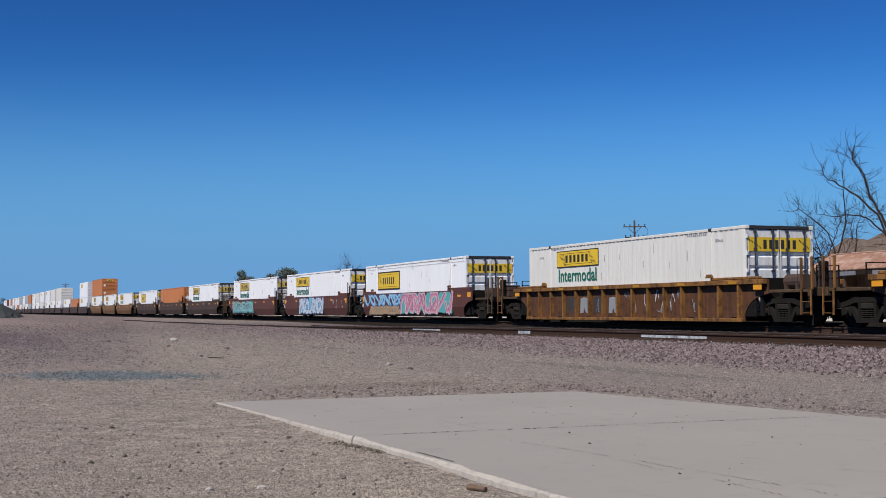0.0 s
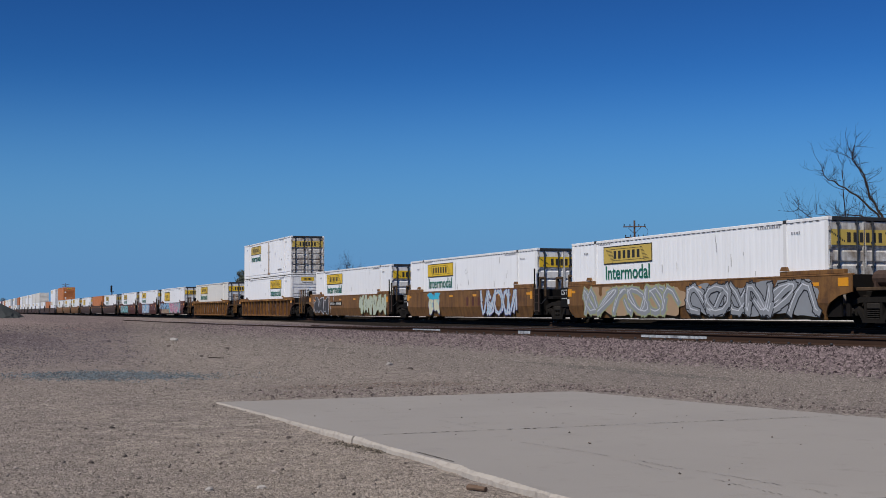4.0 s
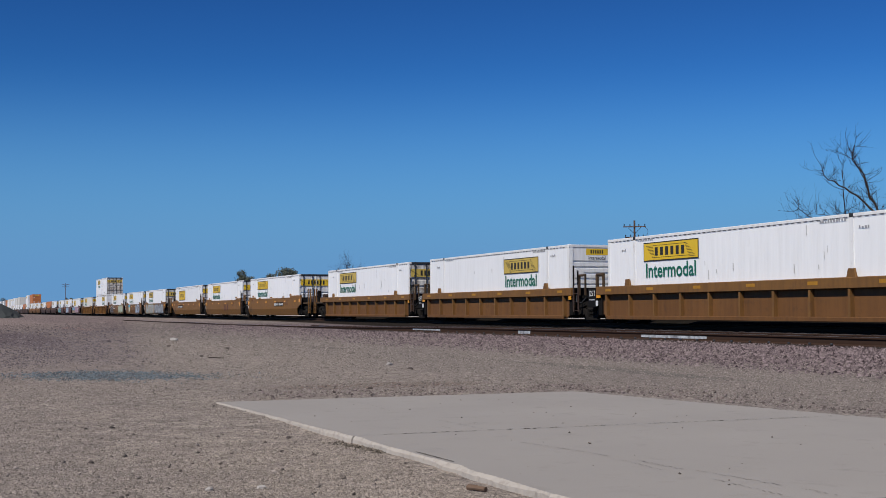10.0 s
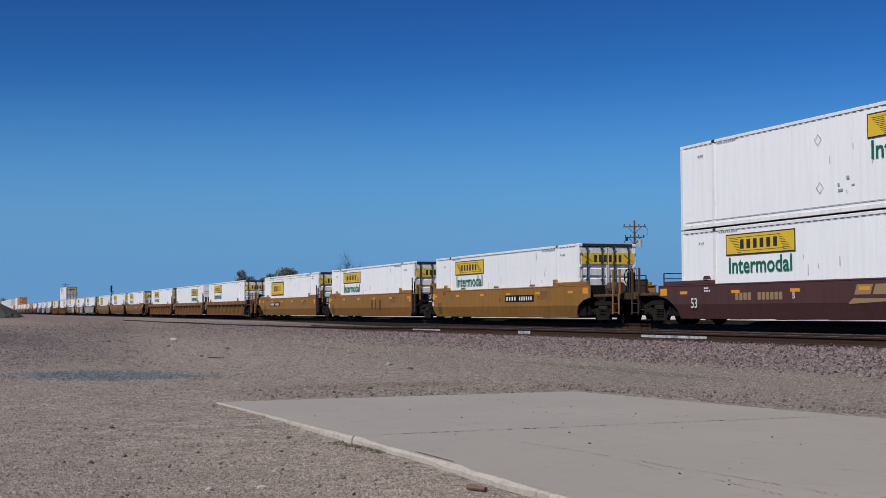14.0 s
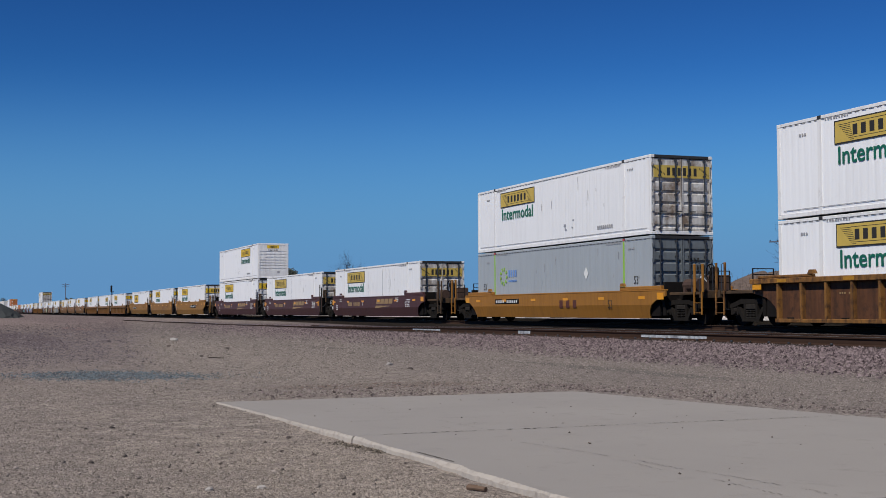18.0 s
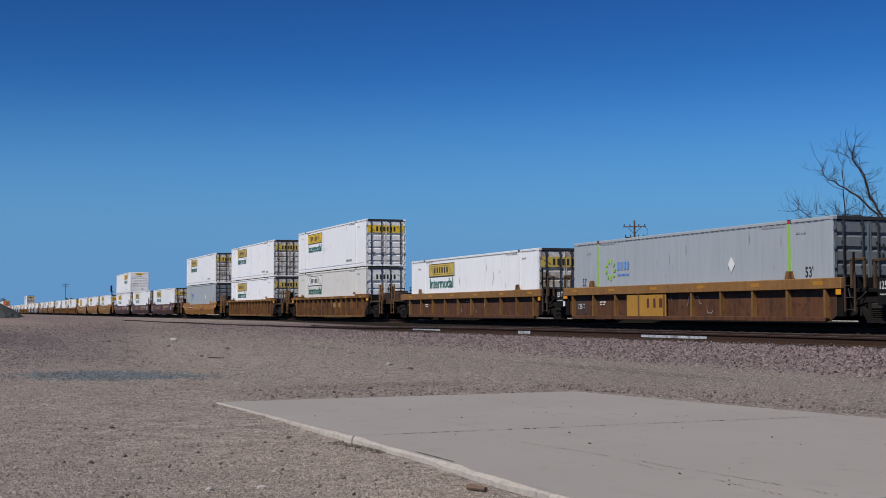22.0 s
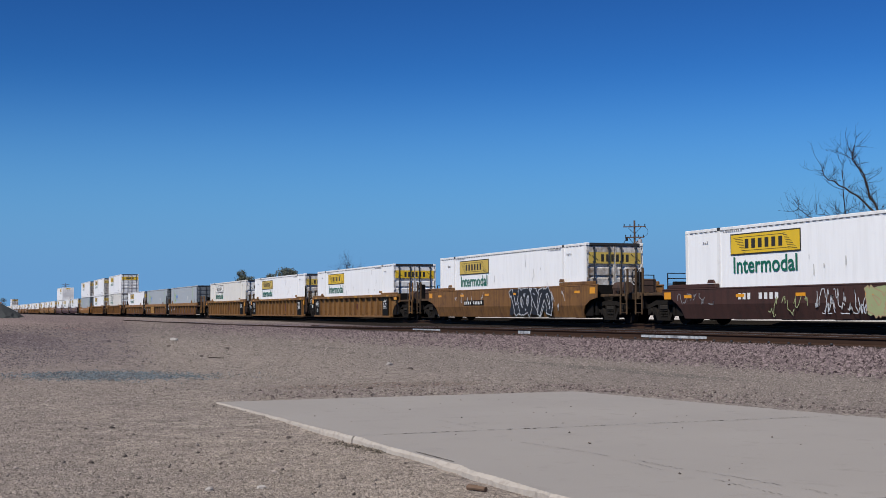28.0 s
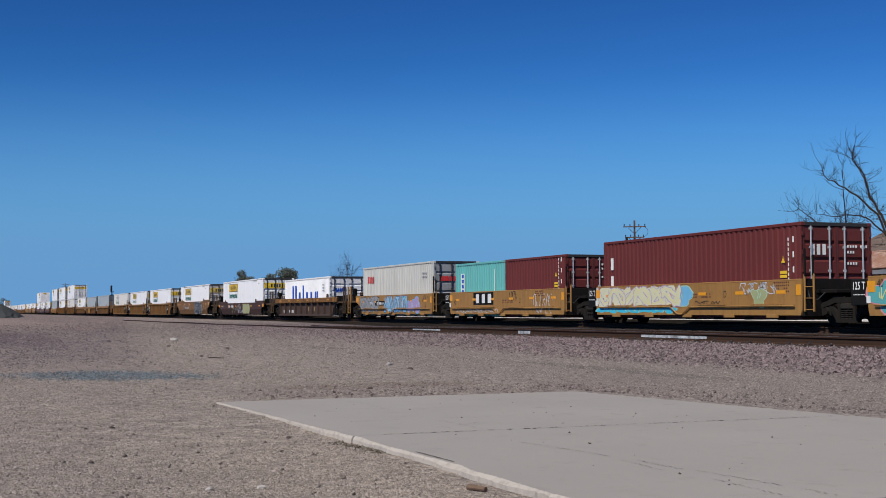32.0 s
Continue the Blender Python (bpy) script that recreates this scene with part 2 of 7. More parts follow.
# ---------------------------------------------------------------- geometry helpers
class Geo:
    """Collects vertices and faces of one mesh."""

    def __init__(self):
        self.v, self.f = [], []

    def add(self, vs, fs):
        k = len(self.v)
        self.v.extend(vs)
        self.f.extend(tuple(k + i for i in f) for f in fs)
        return self

    def box(self, x0, x1, y0, y1, z0, z1, c=0.0):
        if c <= 0:
            vs = [(x, y, z) for z in (z0, z1) for y in (y0, y1) for x in (x0, x1)]
            return self.add(vs, [(0, 2, 3, 1), (4, 5, 7, 6), (0, 1, 5, 4), (2, 6, 7, 3), (0, 4, 6, 2), (1, 3, 7, 5)])
        lo, hi, ids, vs = (x0, y0, z0), (x1, y1, z1), {}, []
        for s in [(a, b, d) for a in (0, 1) for b in (0, 1) for d in (0, 1)]:
            for ax in range(3):
                p = [hi[i] if s[i] else lo[i] for i in range(3)]
                for i in range(3):
                    if i != ax:
                        p[i] += -c if s[i] else c
                ids[s, ax] = len(vs)
                vs.append(tuple(p))
        fs = []
        for ax in range(3):
            u, w = (ax + 1) % 3, (ax + 2) % 3
            for side in (0, 1):
                q = []
                for a, b in ((0, 0), (1, 0), (1, 1), (0, 1)):
                    s = [0, 0, 0]
                    s[ax], s[u], s[w] = side, a, b
                    q.append(ids[tuple(s), ax])
                fs.append(tuple(q if side else q[::-1]))
            for a in (0, 1):
                for b in (0, 1):
                    s0, s1 = [0, 0, 0], [0, 0, 0]
                    s0[u] = s1[u] = a
                    s0[w] = s1[w] = b
                    s1[ax] = 1
                    q = [ids[tuple(s0), u], ids[tuple(s1), u], ids[tuple(s1), w], ids[tuple(s0), w]]
                    fs.append(tuple(q if a != b else q[::-1]))
        for s in [(a, b, d) for a in (0, 1) for b in (0, 1) for d in (0, 1)]:
            q = [ids[s, 0], ids[s, 1], ids[s, 2]]
            fs.append(tuple(q if sum(s) % 2 else q[::-1]))
        return self.add(vs, fs)

    def slab(self, pts, y0, y1):
        """A polygon in x, z (counter-clockwise seen from -y), thick from y0 to y1."""
        n = len(pts)
        vs = [(x, y0, z) for x, z in pts] + [(x, y1, z) for x, z in pts]
        fs = [tuple(range(n)), tuple(range(2 * n - 1, n - 1, -1))]
        fs += [(i, n + i, n + (i + 1) % n, (i + 1) % n) for i in range(n)]
        return self.add(vs, fs)

    def tube(self, pts, r, seg=6, r2=None):
        pts = [Vector(p) for p in pts]
        rings, vs = len(pts), []
        for i, p in enumerate(pts):
            d = (pts[min(i + 1, rings - 1)] - pts[max(i - 1, 0)]).normalized()
            a = d.cross(Vector((0, 0, 1)) if abs(d.z) < 0.9 else Vector((1, 0, 0))).normalized()
            b = d.cross(a)
            rr = r if r2 is None else r + (r2 - r) * i / (rings - 1)
            vs += [tuple(p + (a * math.cos(k * math.tau / seg) + b * math.sin(k * math.tau / seg)) * rr) for k in range(seg)]
        fs = [(i * seg + k, i * seg + (k + 1) % seg, (i + 1) * seg + (k + 1) % seg, (i + 1) * seg + k) for i in range(rings - 1) for k in range(seg)]
        fs += [tuple(range(seg))[::-1], tuple(range((rings - 1) * seg, rings * seg))]
        return self.add(vs, fs)

    def lathe(self, prof, cx, cz, seg=20):
        """Profile of (y, radius), turned about an axle along y."""
        vs = [(cx + r * math.cos(k * math.tau / seg), y, cz + r * math.sin(k * math.tau / seg)) for y, r in prof for k in range(seg)]
        n = len(prof)
        fs = [(i * seg + k, i * seg + (k + 1) % seg, (i + 1) * seg + (k + 1) % seg, (i + 1) * seg + k) for i in range(n - 1) for k in range(seg)]
        fs += [tuple(range(seg))[::-1], tuple(range((n - 1) * seg, n * seg))]
        return self.add(vs, fs)

    def sheet(self, prof, lo, hi, axis):
        """A profile swept straight. axis 'z': prof of (x, y); axis 'y': prof of (x, z)."""
        n = len(prof)
        if axis == "z":
            vs = [(x, y, lo) for x, y in prof] + [(x, y, hi) for x, y in prof]
        else:
            vs = [(x, lo, z) for x, z in prof] + [(x, hi, z) for x, z in prof]
        return self.add(vs, [(i, i + 1, n + i + 1, n + i) for i in range(n - 1)])


def mesh_of(name, g, mat):
    me = bpy.data.meshes.new(name)
    me.from_pydata(g.v, [], g.f)
    me.materials.append(mat)
    me.update()
    return me


SMALL = ("small_print", "stencil_print", "logo_scroll", "panel_print", "spike", "scribble", "scuff", "top_seam", "twig_mass", "number_lettering", "door_print", "spring_nest", "lift_note", "logo_lettering", "strip_lettering", "door_lettering", "spray_detail", "crack", "insulator_row", "joint_grit", "axle_box_set", "hinge", "lock_handle", "brand_lettering", "brace", "foot_lug", "side_ledge", "roof_seam_row", "swirl", "placard")


def part(name, g, mat, parent, label=""):
    ob = new(name, mesh_of(name, g, mat))
    ob.parent = parent
    return tagged(ob, label, kind="stuff" if name in SMALL else "")


def same(name, ob, parent, m):
    """Another part on the mesh of ob, at the pose m in its parent."""
    o = new(name, ob.data)
    o.parent = parent
    o.matrix_basis = m
    if "label" in ob:
        o["label"] = ob["label"]
    return o


TEXTS = {}


def lettering(text, size, mat, parent, at, face="side", squeeze=0.8, bold=0.0, label=""):
    key = (text, mat.name, bold)
    if key not in TEXTS:
        cu = bpy.data.curves.new("lettering", "FONT")
        cu.body, cu.size, cu.offset, cu.resolution_u = text, 1.0, bold, 3
        cu.align_x, cu.align_y = "CENTER", "CENTER"
        tmp = bpy.data.objects.new("lettering", cu)
        me = bpy.data.meshes.new_from_object(tmp)
        bpy.data.objects.remove(tmp)
        me.materials.clear()
        me.materials.append(mat)
        TEXTS[key] = me
    o = new("lettering", TEXTS[key])
    o.parent = parent
    turn = (90, 0, 0) if face == "side" else (90, 0, 90)
    o.matrix_basis = pose(*at, *turn) @ Matrix.Diagonal((size * squeeze, size, size, 1))
    return tagged(o, label)


def plates(rects, depth, plane, face="side"):
    """Thin raised rectangles (u0, u1, z0, z1) on a side (u is x) or on a rear end (u is y)."""
    g = Geo()
    for u0, u1, z0, z1 in rects:
        if face == "side":
            g.box(u0, u1, plane - depth, plane, z0, z1)
        else:
            g.box(plane, plane + depth, u0, u1, z0, z1)
    return g


def letter_bars(u0, u1, z0, z1, n, fill=0.62):
    """Plain blocks that stand for n letters between u0 and u1."""
    w = (u1 - u0) / n
    return [(u0 + i * w, u0 + i * w + w * fill, z0, z1) for i in range(n)]


# ---------------------------------------------------------------- containers
def corrugated(length, y, depth, pitch, flat, sign=-1):
    """Profile (x, y) of a corrugated side between the corner posts."""
    pts = []
    n = int(length / pitch)
    step = length / n
    slope = step * 0.17
    for i in range(n):
        x0 = -length / 2 + i * step
        f = step * flat
        pts += [(x0, y), (x0 + f, y), (x0 + f + slope, y - sign * depth), (x0 + step - slope, y - sign * depth)]
    pts.append((length / 2, y))
    return pts


def doors(c, x, W, H, mats, ribs, brand_mat, brand):
    """Two door leaves on the end that faces +x, with rods, hinges and gasket."""
    door_mat, rod_mat = mats
    half = W / 2
    for s in (-1, 1):
        y0, y1 = (-half + 0.09, -0.012) if s < 0 else (0.012, half - 0.09)
        prof = [(x - 0.03, 0.16)]
        zs = np.linspace(0.24, H - 0.2, ribs + 1)
        for i in range(ribs):
            a, b = zs[i], zs[i + 1]
            prof += [(x - 0.03, a), (x - 0.075, a + 0.05), (x - 0.075, a + 0.1), (x - 0.03, a + 0.15), (x - 0.03, b)]
        prof.append((x - 0.03, H - 0.14))
        g = Geo().sheet(prof, y0, y1, "y")
        g.f = [f[::-1] for f in g.f]
        g.box(x - 0.05, x - 0.015, y0, y0 + 0.05, 0.15, H - 0.13)
        g.box(x - 0.05, x - 0.015, y1 - 0.05, y1, 0.15, H - 0.13)
        leaf = part("door", g, door_mat, c)
        for k in (0.22, 0.78):
            yy = y0 + (y1 - y0) * k
            g = Geo().tube([(x + 0.015, yy, 0.14), (x + 0.015, yy, H - 0.12)], 0.027, 6)
            for zc in (0.2, 0.75, H * 0.5, H - 0.75, H - 0.2):
                g.box(x - 0.02, x + 0.03, yy - 0.05, yy + 0.05, zc - 0.03, zc + 0.03)
            part("lock_rod", g, rod_mat, leaf)
        g = Geo()
        for zc in (0.35, 0.9, 1.45, 2.0, H - 0.35):
            ye = y0 - 0.06 if s < 0 else y1 + 0.06
            g.box(x - 0.02, x + 0.02, min(ye, (y0 if s < 0 else y1)), max(ye, (y0 if s < 0 else y1)), zc - 0.06, zc + 0.06)
        part("hinge", g, mats[0], leaf)
        g = Geo()
        for k in (0.22, 0.78):
            yy = y0 + (y1 - y0) * k
            g.box(x + 0.02, x + 0.05, yy - 0.02, yy + 0.26, 0.82, 0.86, 0.006)
        part("lock_handle", g, rod_mat, leaf)
    g = Geo()
    for y0, y1 in ((-half + 0.065, -half + 0.09), (-0.012, 0.012), (half - 0.09, half - 0.065)):
        g.box(x - 0.06, x - 0.02, y0, y1, 0.13, H - 0.11)
    part("gasket", g, M["gasket"], c)
    if brand:
        part("logo_panel", plates([(-half + 0.12, -0.03, H - 0.83, H - 0.38), (0.03, half - 0.12, H - 0.83, H - 0.38)], 0.006, x - 0.014, "rear"), brand_mat, c, "faded yellow logo panel")
        part("logo_lettering", plates(letter_bars(-0.62, 0.72, H - 0.75, H - 0.46, 6, 0.56), 0.003, x - 0.008, "rear"), M["ink"], c)
        part("logo_scroll", plates([(-half + 0.14 + 0.06 * i, -half + 0.17 + 0.06 * i, H - 0.5 - 0.035 * i, H - 0.44 - 0.035 * i) for i in range(8)]
                                   + [(half - 0.55 + 0.05 * i, half - 0.52 + 0.05 * i, H - 0.5 - 0.035 * i, H - 0.44 - 0.035 * i) for i in range(8)], 0.003, x - 0.008, "rear"), M["ink"], c)


def slatted_end(c, x, W, H, mat):
    """The blind end wall: a framed panel with sunk horizontal slats."""
    half = W / 2
    prof = [(x - 0.02, 0.14), (x - 0.02, 0.7)]
    for i in range(7):
        z = 0.74 + i * 0.235
        prof += [(x - 0.02, z), (x - 0.075, z + 0.02), (x - 0.075, z + 0.075), (x - 0.02, z + 0.1)]
    prof.append((x - 0.02, H - 0.1))
    g = Geo().sheet(prof, -half + 0.18, half - 0.18, "y")
    g.f = [f[::-1] for f in g.f]
    g.box(x - 0.05, x - 0.005, -half + 0.06, -half + 0.2, 0.1, H - 0.1)
    g.box(x - 0.05, x - 0.005, half - 0.2, half - 0.06, 0.1, H - 0.1)
    part("end_wall", g, mat, c)
    part("logo_panel", plates([(-0.5, 0.5, H - 0.42, H - 0.16)], 0.005, x - 0.018, "rear"), M["yellow"], c, "small yellow logo panel")
    part("logo_lettering", plates(letter_bars(-0.3, 0.32, H - 0.36, H - 0.22, 6), 0.003, x - 0.013, "rear"), M["ink"], c)
    lettering("Intermodal", 0.2, M["ink"], c, (x - 0.015, 0, H - 0.55), "rear", 0.9, 0.01)
    g = Geo()
    for yy, zz in ((-0.85, H - 1.15), (-0.82, 0.45)):
        g.add([(x - 0.012, yy, zz - 0.24), (x - 0.012, yy + 0.24, zz), (x - 0.012, yy, zz + 0.24), (x - 0.012, yy - 0.24, zz)], [(0, 1, 2, 3)])
    part("placard", g, M["white_frame"], c)
    part("maker_plate", plates([(0.35, 0.55, 0.42, 0.6)], 0.004, x - 0.018, "rear"), M["ink_grey"], c)


def container(kind, length=16.154, side="white", frame_mat=None, pitch=0.30, depth=0.007, flat=0.5, end="doors", label="", name="shipping_container",
              door_mats=None, ribs=6, brand=None, H=2.896, lift=True):
    W = 2.591
    c = new(name)
    hl, hw = length / 2, W / 2
    fm = frame_mat or M[side]
    for s in (-1, 1):
        prof = corrugated(length - 0.3, s * (hw - 0.014), depth, pitch, flat, s)
        g = Geo().sheet(prof, 0.13, H - 0.09, "z")
        if s > 0:
            g.f = [f[::-1] for f in g.f]
        part("side_panel", g, M[side], c)
    for s in (-1, 1):
        y0, y1 = (-hw, -hw + 0.06) if s < 0 else (hw - 0.06, hw)
        part("bottom_rail", Geo().box(-hl + 0.16, hl - 0.16, y0, y1, 0.02, 0.15, 0.008), fm, c)
        part("top_rail", Geo().box(-hl + 0.16, hl - 0.16, y0, y1, H - 0.105, H - 0.004, 0.012), fm, c)
        for e in (-1, 1):
            x0, x1 = (-hl, -hl + 0.16) if e < 0 else (hl - 0.16, hl - 0.02)
            part("corner_post", Geo().box(x0, x1, y0, y1 + (0.03 if s < 0 else 0), 0.118, H - 0.118, 0.01), fm, c)
            for z0 in (0.0, H - 0.118):
                xa, xb = (-hl - 0.003, -hl + 0.175) if e < 0 else (hl - 0.175, hl + 0.003)
                ya, yb = (-hw - 0.003, -hw + 0.162) if s < 0 else (hw - 0.162, hw + 0.003)
                part("corner_casting", Geo().box(xa, xb, ya, yb, z0, z0 + 0.118, 0.015), fm, c)
            if lift and length > 14:
                xc = e * 6.05
                part("lift_post", Geo().box(xc - 0.09, xc + 0.09, y0 - (0.004 if s < 0 else -0.004), y1, 0.02, H - 0.02, 0.008), fm, c)
                part("lift_casting", Geo().box(xc - 0.09, xc + 0.09, y0 - 0.008, y1 + 0.02, H - 0.12, H + 0.004, 0.01), M["gasket"], c)
    g = Geo()
    n = int(length / 0.6)
    prof = []
    for i in range(n):
        a = -hl + 0.1 + (length - 0.2) * i / n
        w = (length - 0.2) / n
        prof += [(a, H - 0.03), (a + w * 0.5, H - 0.03), (a + w * 0.6, H - 0.045), (a + w * 0.9, H - 0.045)]
    prof.append((hl - 0.1, H - 0.03))
    part("roof", g.sheet(prof, -hw + 0.05, hw - 0.05, "y"), fm, c)
    part("floor_pan", Geo().box(-hl + 0.1, hl - 0.1, -hw + 0.06, hw - 0.06, 0.04, 0.14), M["gasket"], c)
    for s in (-1, 1):
        xx = -hl if s < 0 else hl
        part("header", Geo().box(min(xx, xx - s * 0.08), max(xx, xx - s * 0.08), -hw + 0.16, hw - 0.16, H - 0.118, H - 0.006, 0.008), fm if (end == "slats" or s < 0) else M["gasket"], c)
        part("threshold", Geo().box(min(xx, xx - s * 0.08), max(xx, xx - s * 0.08), -hw + 0.16, hw - 0.16, 0.01, 0.14, 0.008), fm, c)
    prof = []
    for i in range(9):
        a = -hw + 0.16 + i * (W - 0.32) / 9
        prof += [(a, -hl + 0.03), (a + 0.12, -hl + 0.03), (a + 0.16, -hl + 0.06), (a + 0.22, -hl + 0.06)]
    g = Geo().sheet([(b, a) for a, b in prof], 0.13, H - 0.11, "z")
    part("front_wall", g, fm, c)
    if end == "doors":
        doors(c, hl, W, H, door_mats or (M["white_door"], M["rod"]), ribs, brand or M["yellow_old"], brand is not None)
    else:
        slatted_end(c, hl, W, H, fm)
    return c


PLANE = -1.2955 - 0.0025


def house_logo(c, x0, style, drop=0.0):
    """Yellow (or faded, or white) panel with a scroll and bars; the word under it is green. x0: left edge from the container's middle."""
    H = 2.896
    bg_mat = {"new": M["yellow"], "old": M["yellow_old"], "cream": M["yellow"], "white": M["label_white"]}[style]
    x1 = x0 + 3.55
    z0, z1 = H - 0.90 - drop, H - 0.30 - drop
    part("logo_border", plates([(x0 - 0.04, x1 + 0.04, z0 - 0.04, z1 + 0.04)], 0.003, PLANE), M["ink"], c)
    part("logo_panel", plates([(x0, x1, z0, z1)], 0.003, PLANE - 0.003), bg_mat, c, {"new": "bright yellow logo panel", "old": "faded yellow logo panel", "cream": "yellow logo panel", "white": "white logo panel"}[style])
    part("logo_lettering", plates(letter_bars(x0 + 0.76, x0 + 2.86, z0 + 0.15, z1 - 0.15, 6, 0.56), 0.002, PLANE - 0.006), M["ink"], c)
    rects = []
    for i in range(10):
        rects.append((x0 + 0.14 + i * 0.055, x0 + 0.62 + i * 0.02, z1 - 0.1 - i * 0.052, z1 - 0.085 - i * 0.052))
        rects.append((x1 - 0.82 + i * 0.03, x1 - 0.68 + i * 0.06, z1 - 0.08 - i * 0.052, z1 - 0.065 - i * 0.052))
    rects += [(x0 + 0.6, x1 - 0.75, z1 - 0.09, z1 - 0.075), (x0 + 0.7, x1 - 0.5, z0 + 0.08, z0 + 0.095)]
    part("logo_scroll", plates(rects, 0.002, PLANE - 0.006), M["ink"], c)
    lettering("Intermodal", 0.72, M["green"], c, (x0 + 1.76, PLANE - 0.003, z0 - 0.39), "side", 1.06, 0.016, "condensed green word")


def small_marks(c, seed, length=16.154):
    """Faint rows of unreadable small print."""
    r = random.Random(seed)
    rects = []
    for x0, z0, n in ((-length / 2 + 2.3, 2.72, 9), (length / 2 - 3.4, 2.70, 10), (length / 2 - 1.7, 2.45, 4), (-length / 2 + 1.1, 2.40, 3)):
        for i in range(n):
            rects.append((x0 + i * 0.12, x0 + i * 0.12 + r.uniform(0.05, 0.09), z0, z0 + r.uniform(0.05, 0.09)))
    part("small_print", plates(rects, 0.002, PLANE), M["ink_grey"], c)
    # shadows of the ribs under the top rail, drawn as dark dashes
    part("top_seam", plates([(-length / 2 + 0.3 + 0.3 * i, -length / 2 + 0.47 + 0.3 * i, 2.776, 2.802) for i in range(int((length - 0.5) / 0.3))], 0.001, PLANE), M["seam_shade"], c)
    part("scuff", plates([(x, x + r.uniform(0.02, 0.05), z, z + r.uniform(0.1, 0.35)) for x, z in ((r.uniform(-2, 6), r.uniform(1.2, 2.5)) for _ in range(9))], 0.001, PLANE), M["scuff_grey" if seed != "grey" else "ink_grey"], c)


def make_box(kind):
    """One container of a kind, at the origin."""
    H, L = 2.896, 16.154
    if kind.startswith("house"):
        _, style, way = kind.split("_")
        side = "white" if style in ("new", "old") else "ivory"
        c = container(kind, side=side, depth=0.0022 if style == "new" else 0.0035, frame_mat=M["white_frame"] if side == "white" else M["ivory"], end="slats" if way == "rev" else "doors",
                      door_mats=(M["door_dirty"], M["rod"]) if style == "old" else None, brand={"new": M["yellow"], "old": M["yellow_old"], "cream": M["yellow"], "white": M["label_white"]}[style])
        house_logo(c, (L / 2 - 6.5) if way == "rev" else (-L / 2 + 2.75), style, 0.11 if kind == "house_old_rev" else 0.0)
        small_marks(c, kind)
        part("lift_note", plates([(L / 2 - 4.1 + 0.16 * i, L / 2 - 4.0 + 0.16 * i, 0.42, 0.56) for i in range(8)], 0.002, PLANE), M["ink_grey"], c)
        part("side_stripe", plates([(-L / 2 + 0.3, L / 2 - 0.3, 0.235, 0.255)], 0.002, PLANE), M["ink_grey"], c)
        tone = {"new": "bright yellow", "old": "faded yellow", "cream": "yellow", "white": "white"}[style]
        shade = "white" if side == "white" else "cream"
        tagged(c, f"{shade} ribbed steel container with {tone} logo panel" + (", blind slatted end" if way == "rev" else ", barred end doors"), "container", "white containers on the train")
    elif kind == "plain":
        c = container(kind, side="white", frame_mat=M["white_frame"], pitch=0.9, depth=0.004, flat=0.86, brand=M["yellow"])
        x0 = -L / 2 + 2.4
        part("logo_border", plates([(x0, x0 + 3.9, 1.42, 2.47)], 0.003, PLANE), M["ink"], c)
        part("logo_panel", plates([(x0 + 0.08, x0 + 3.82, 1.5, 2.39)], 0.003, PLANE - 0.003), M["yellow"], c, "bright yellow logo panel")
        part("logo_lettering", plates(letter_bars(x0 + 0.9, x0 + 3.1, 1.74, 2.14, 6, 0.5), 0.002, PLANE - 0.006), M["ink"], c)
        part("logo_scroll", plates([(x0 + 0.2, x0 + 3.6, 2.29, 2.305), (x0 + 0.2, x0 + 3.6, 1.59, 1.605)] + [(x0 + 0.2 + 0.04 * i, x0 + 0.5 + 0.03 * i, 2.2 - 0.055 * i, 2.215 - 0.055 * i) for i in range(8)], 0.002, PLANE - 0.006), M["ink"], c)
        part("upper_stripe", plates([(-L / 2 + 0.2, L / 2 - 0.2, H - 0.26, H - 0.245)], 0.002, PLANE), M["ink_grey"], c)
        small_marks(c, kind)
        tagged(c, "smooth white steel container with framed yellow logo panel", "container", "white containers on the train")
    elif kind == "grey":
        c = container(kind, side="grey", frame_mat=M["grey"], pitch=0.36, depth=0.003, door_mats=(M["grey_door"], M["rod"]))
        for xc in (-6.05, 6.05):
            part("lime_stripe", plates([(xc - 0.06, xc + 0.06, 0.16, H - 0.13)], 0.003, PLANE - 0.004), M["lime"], c, "bright green stripe on the lifting post")
            part("red_tip", plates([(xc - 0.06, xc + 0.06, H - 0.11, H - 0.03)], 0.004, PLANE - 0.006), M["letter_red"], c)
        x0 = -L / 2 + 3.0
        g = Geo()
        for i in range(9):
            a = i * 0.7 - 0.4
            g.add([(x0 + 0.42 * math.cos(a + b) * s, PLANE - 0.003, 1.75 + 0.42 * math.sin(a + b) * s) for b, s in ((0, 0.6), (0.18, 1.0), (0.5, 1.0), (0.4, 0.6))], [(0, 1, 2, 3)])
        part("swirl", g, M["lime"], c, "pale green swirl of dashes")
        part("logo_lettering", plates(letter_bars(x0 + 0.55, x0 + 1.5, 1.72, 2.02, 4) + [(x0 + 0.55 + 0.1 * i, x0 + 0.62 + 0.1 * i, 1.5, 1.58) for i in range(9)], 0.003, PLANE), M["soft_blue"], c, "soft blue lettering bars")
        lettering("53'", 0.42, M["ink"], c, (L / 2 - 1.1, PLANE - 0.002, 1.3))
        lettering("53'", 0.42, M["ink"], c, (-L / 2 + 0.9, PLANE - 0.002, 1.3))
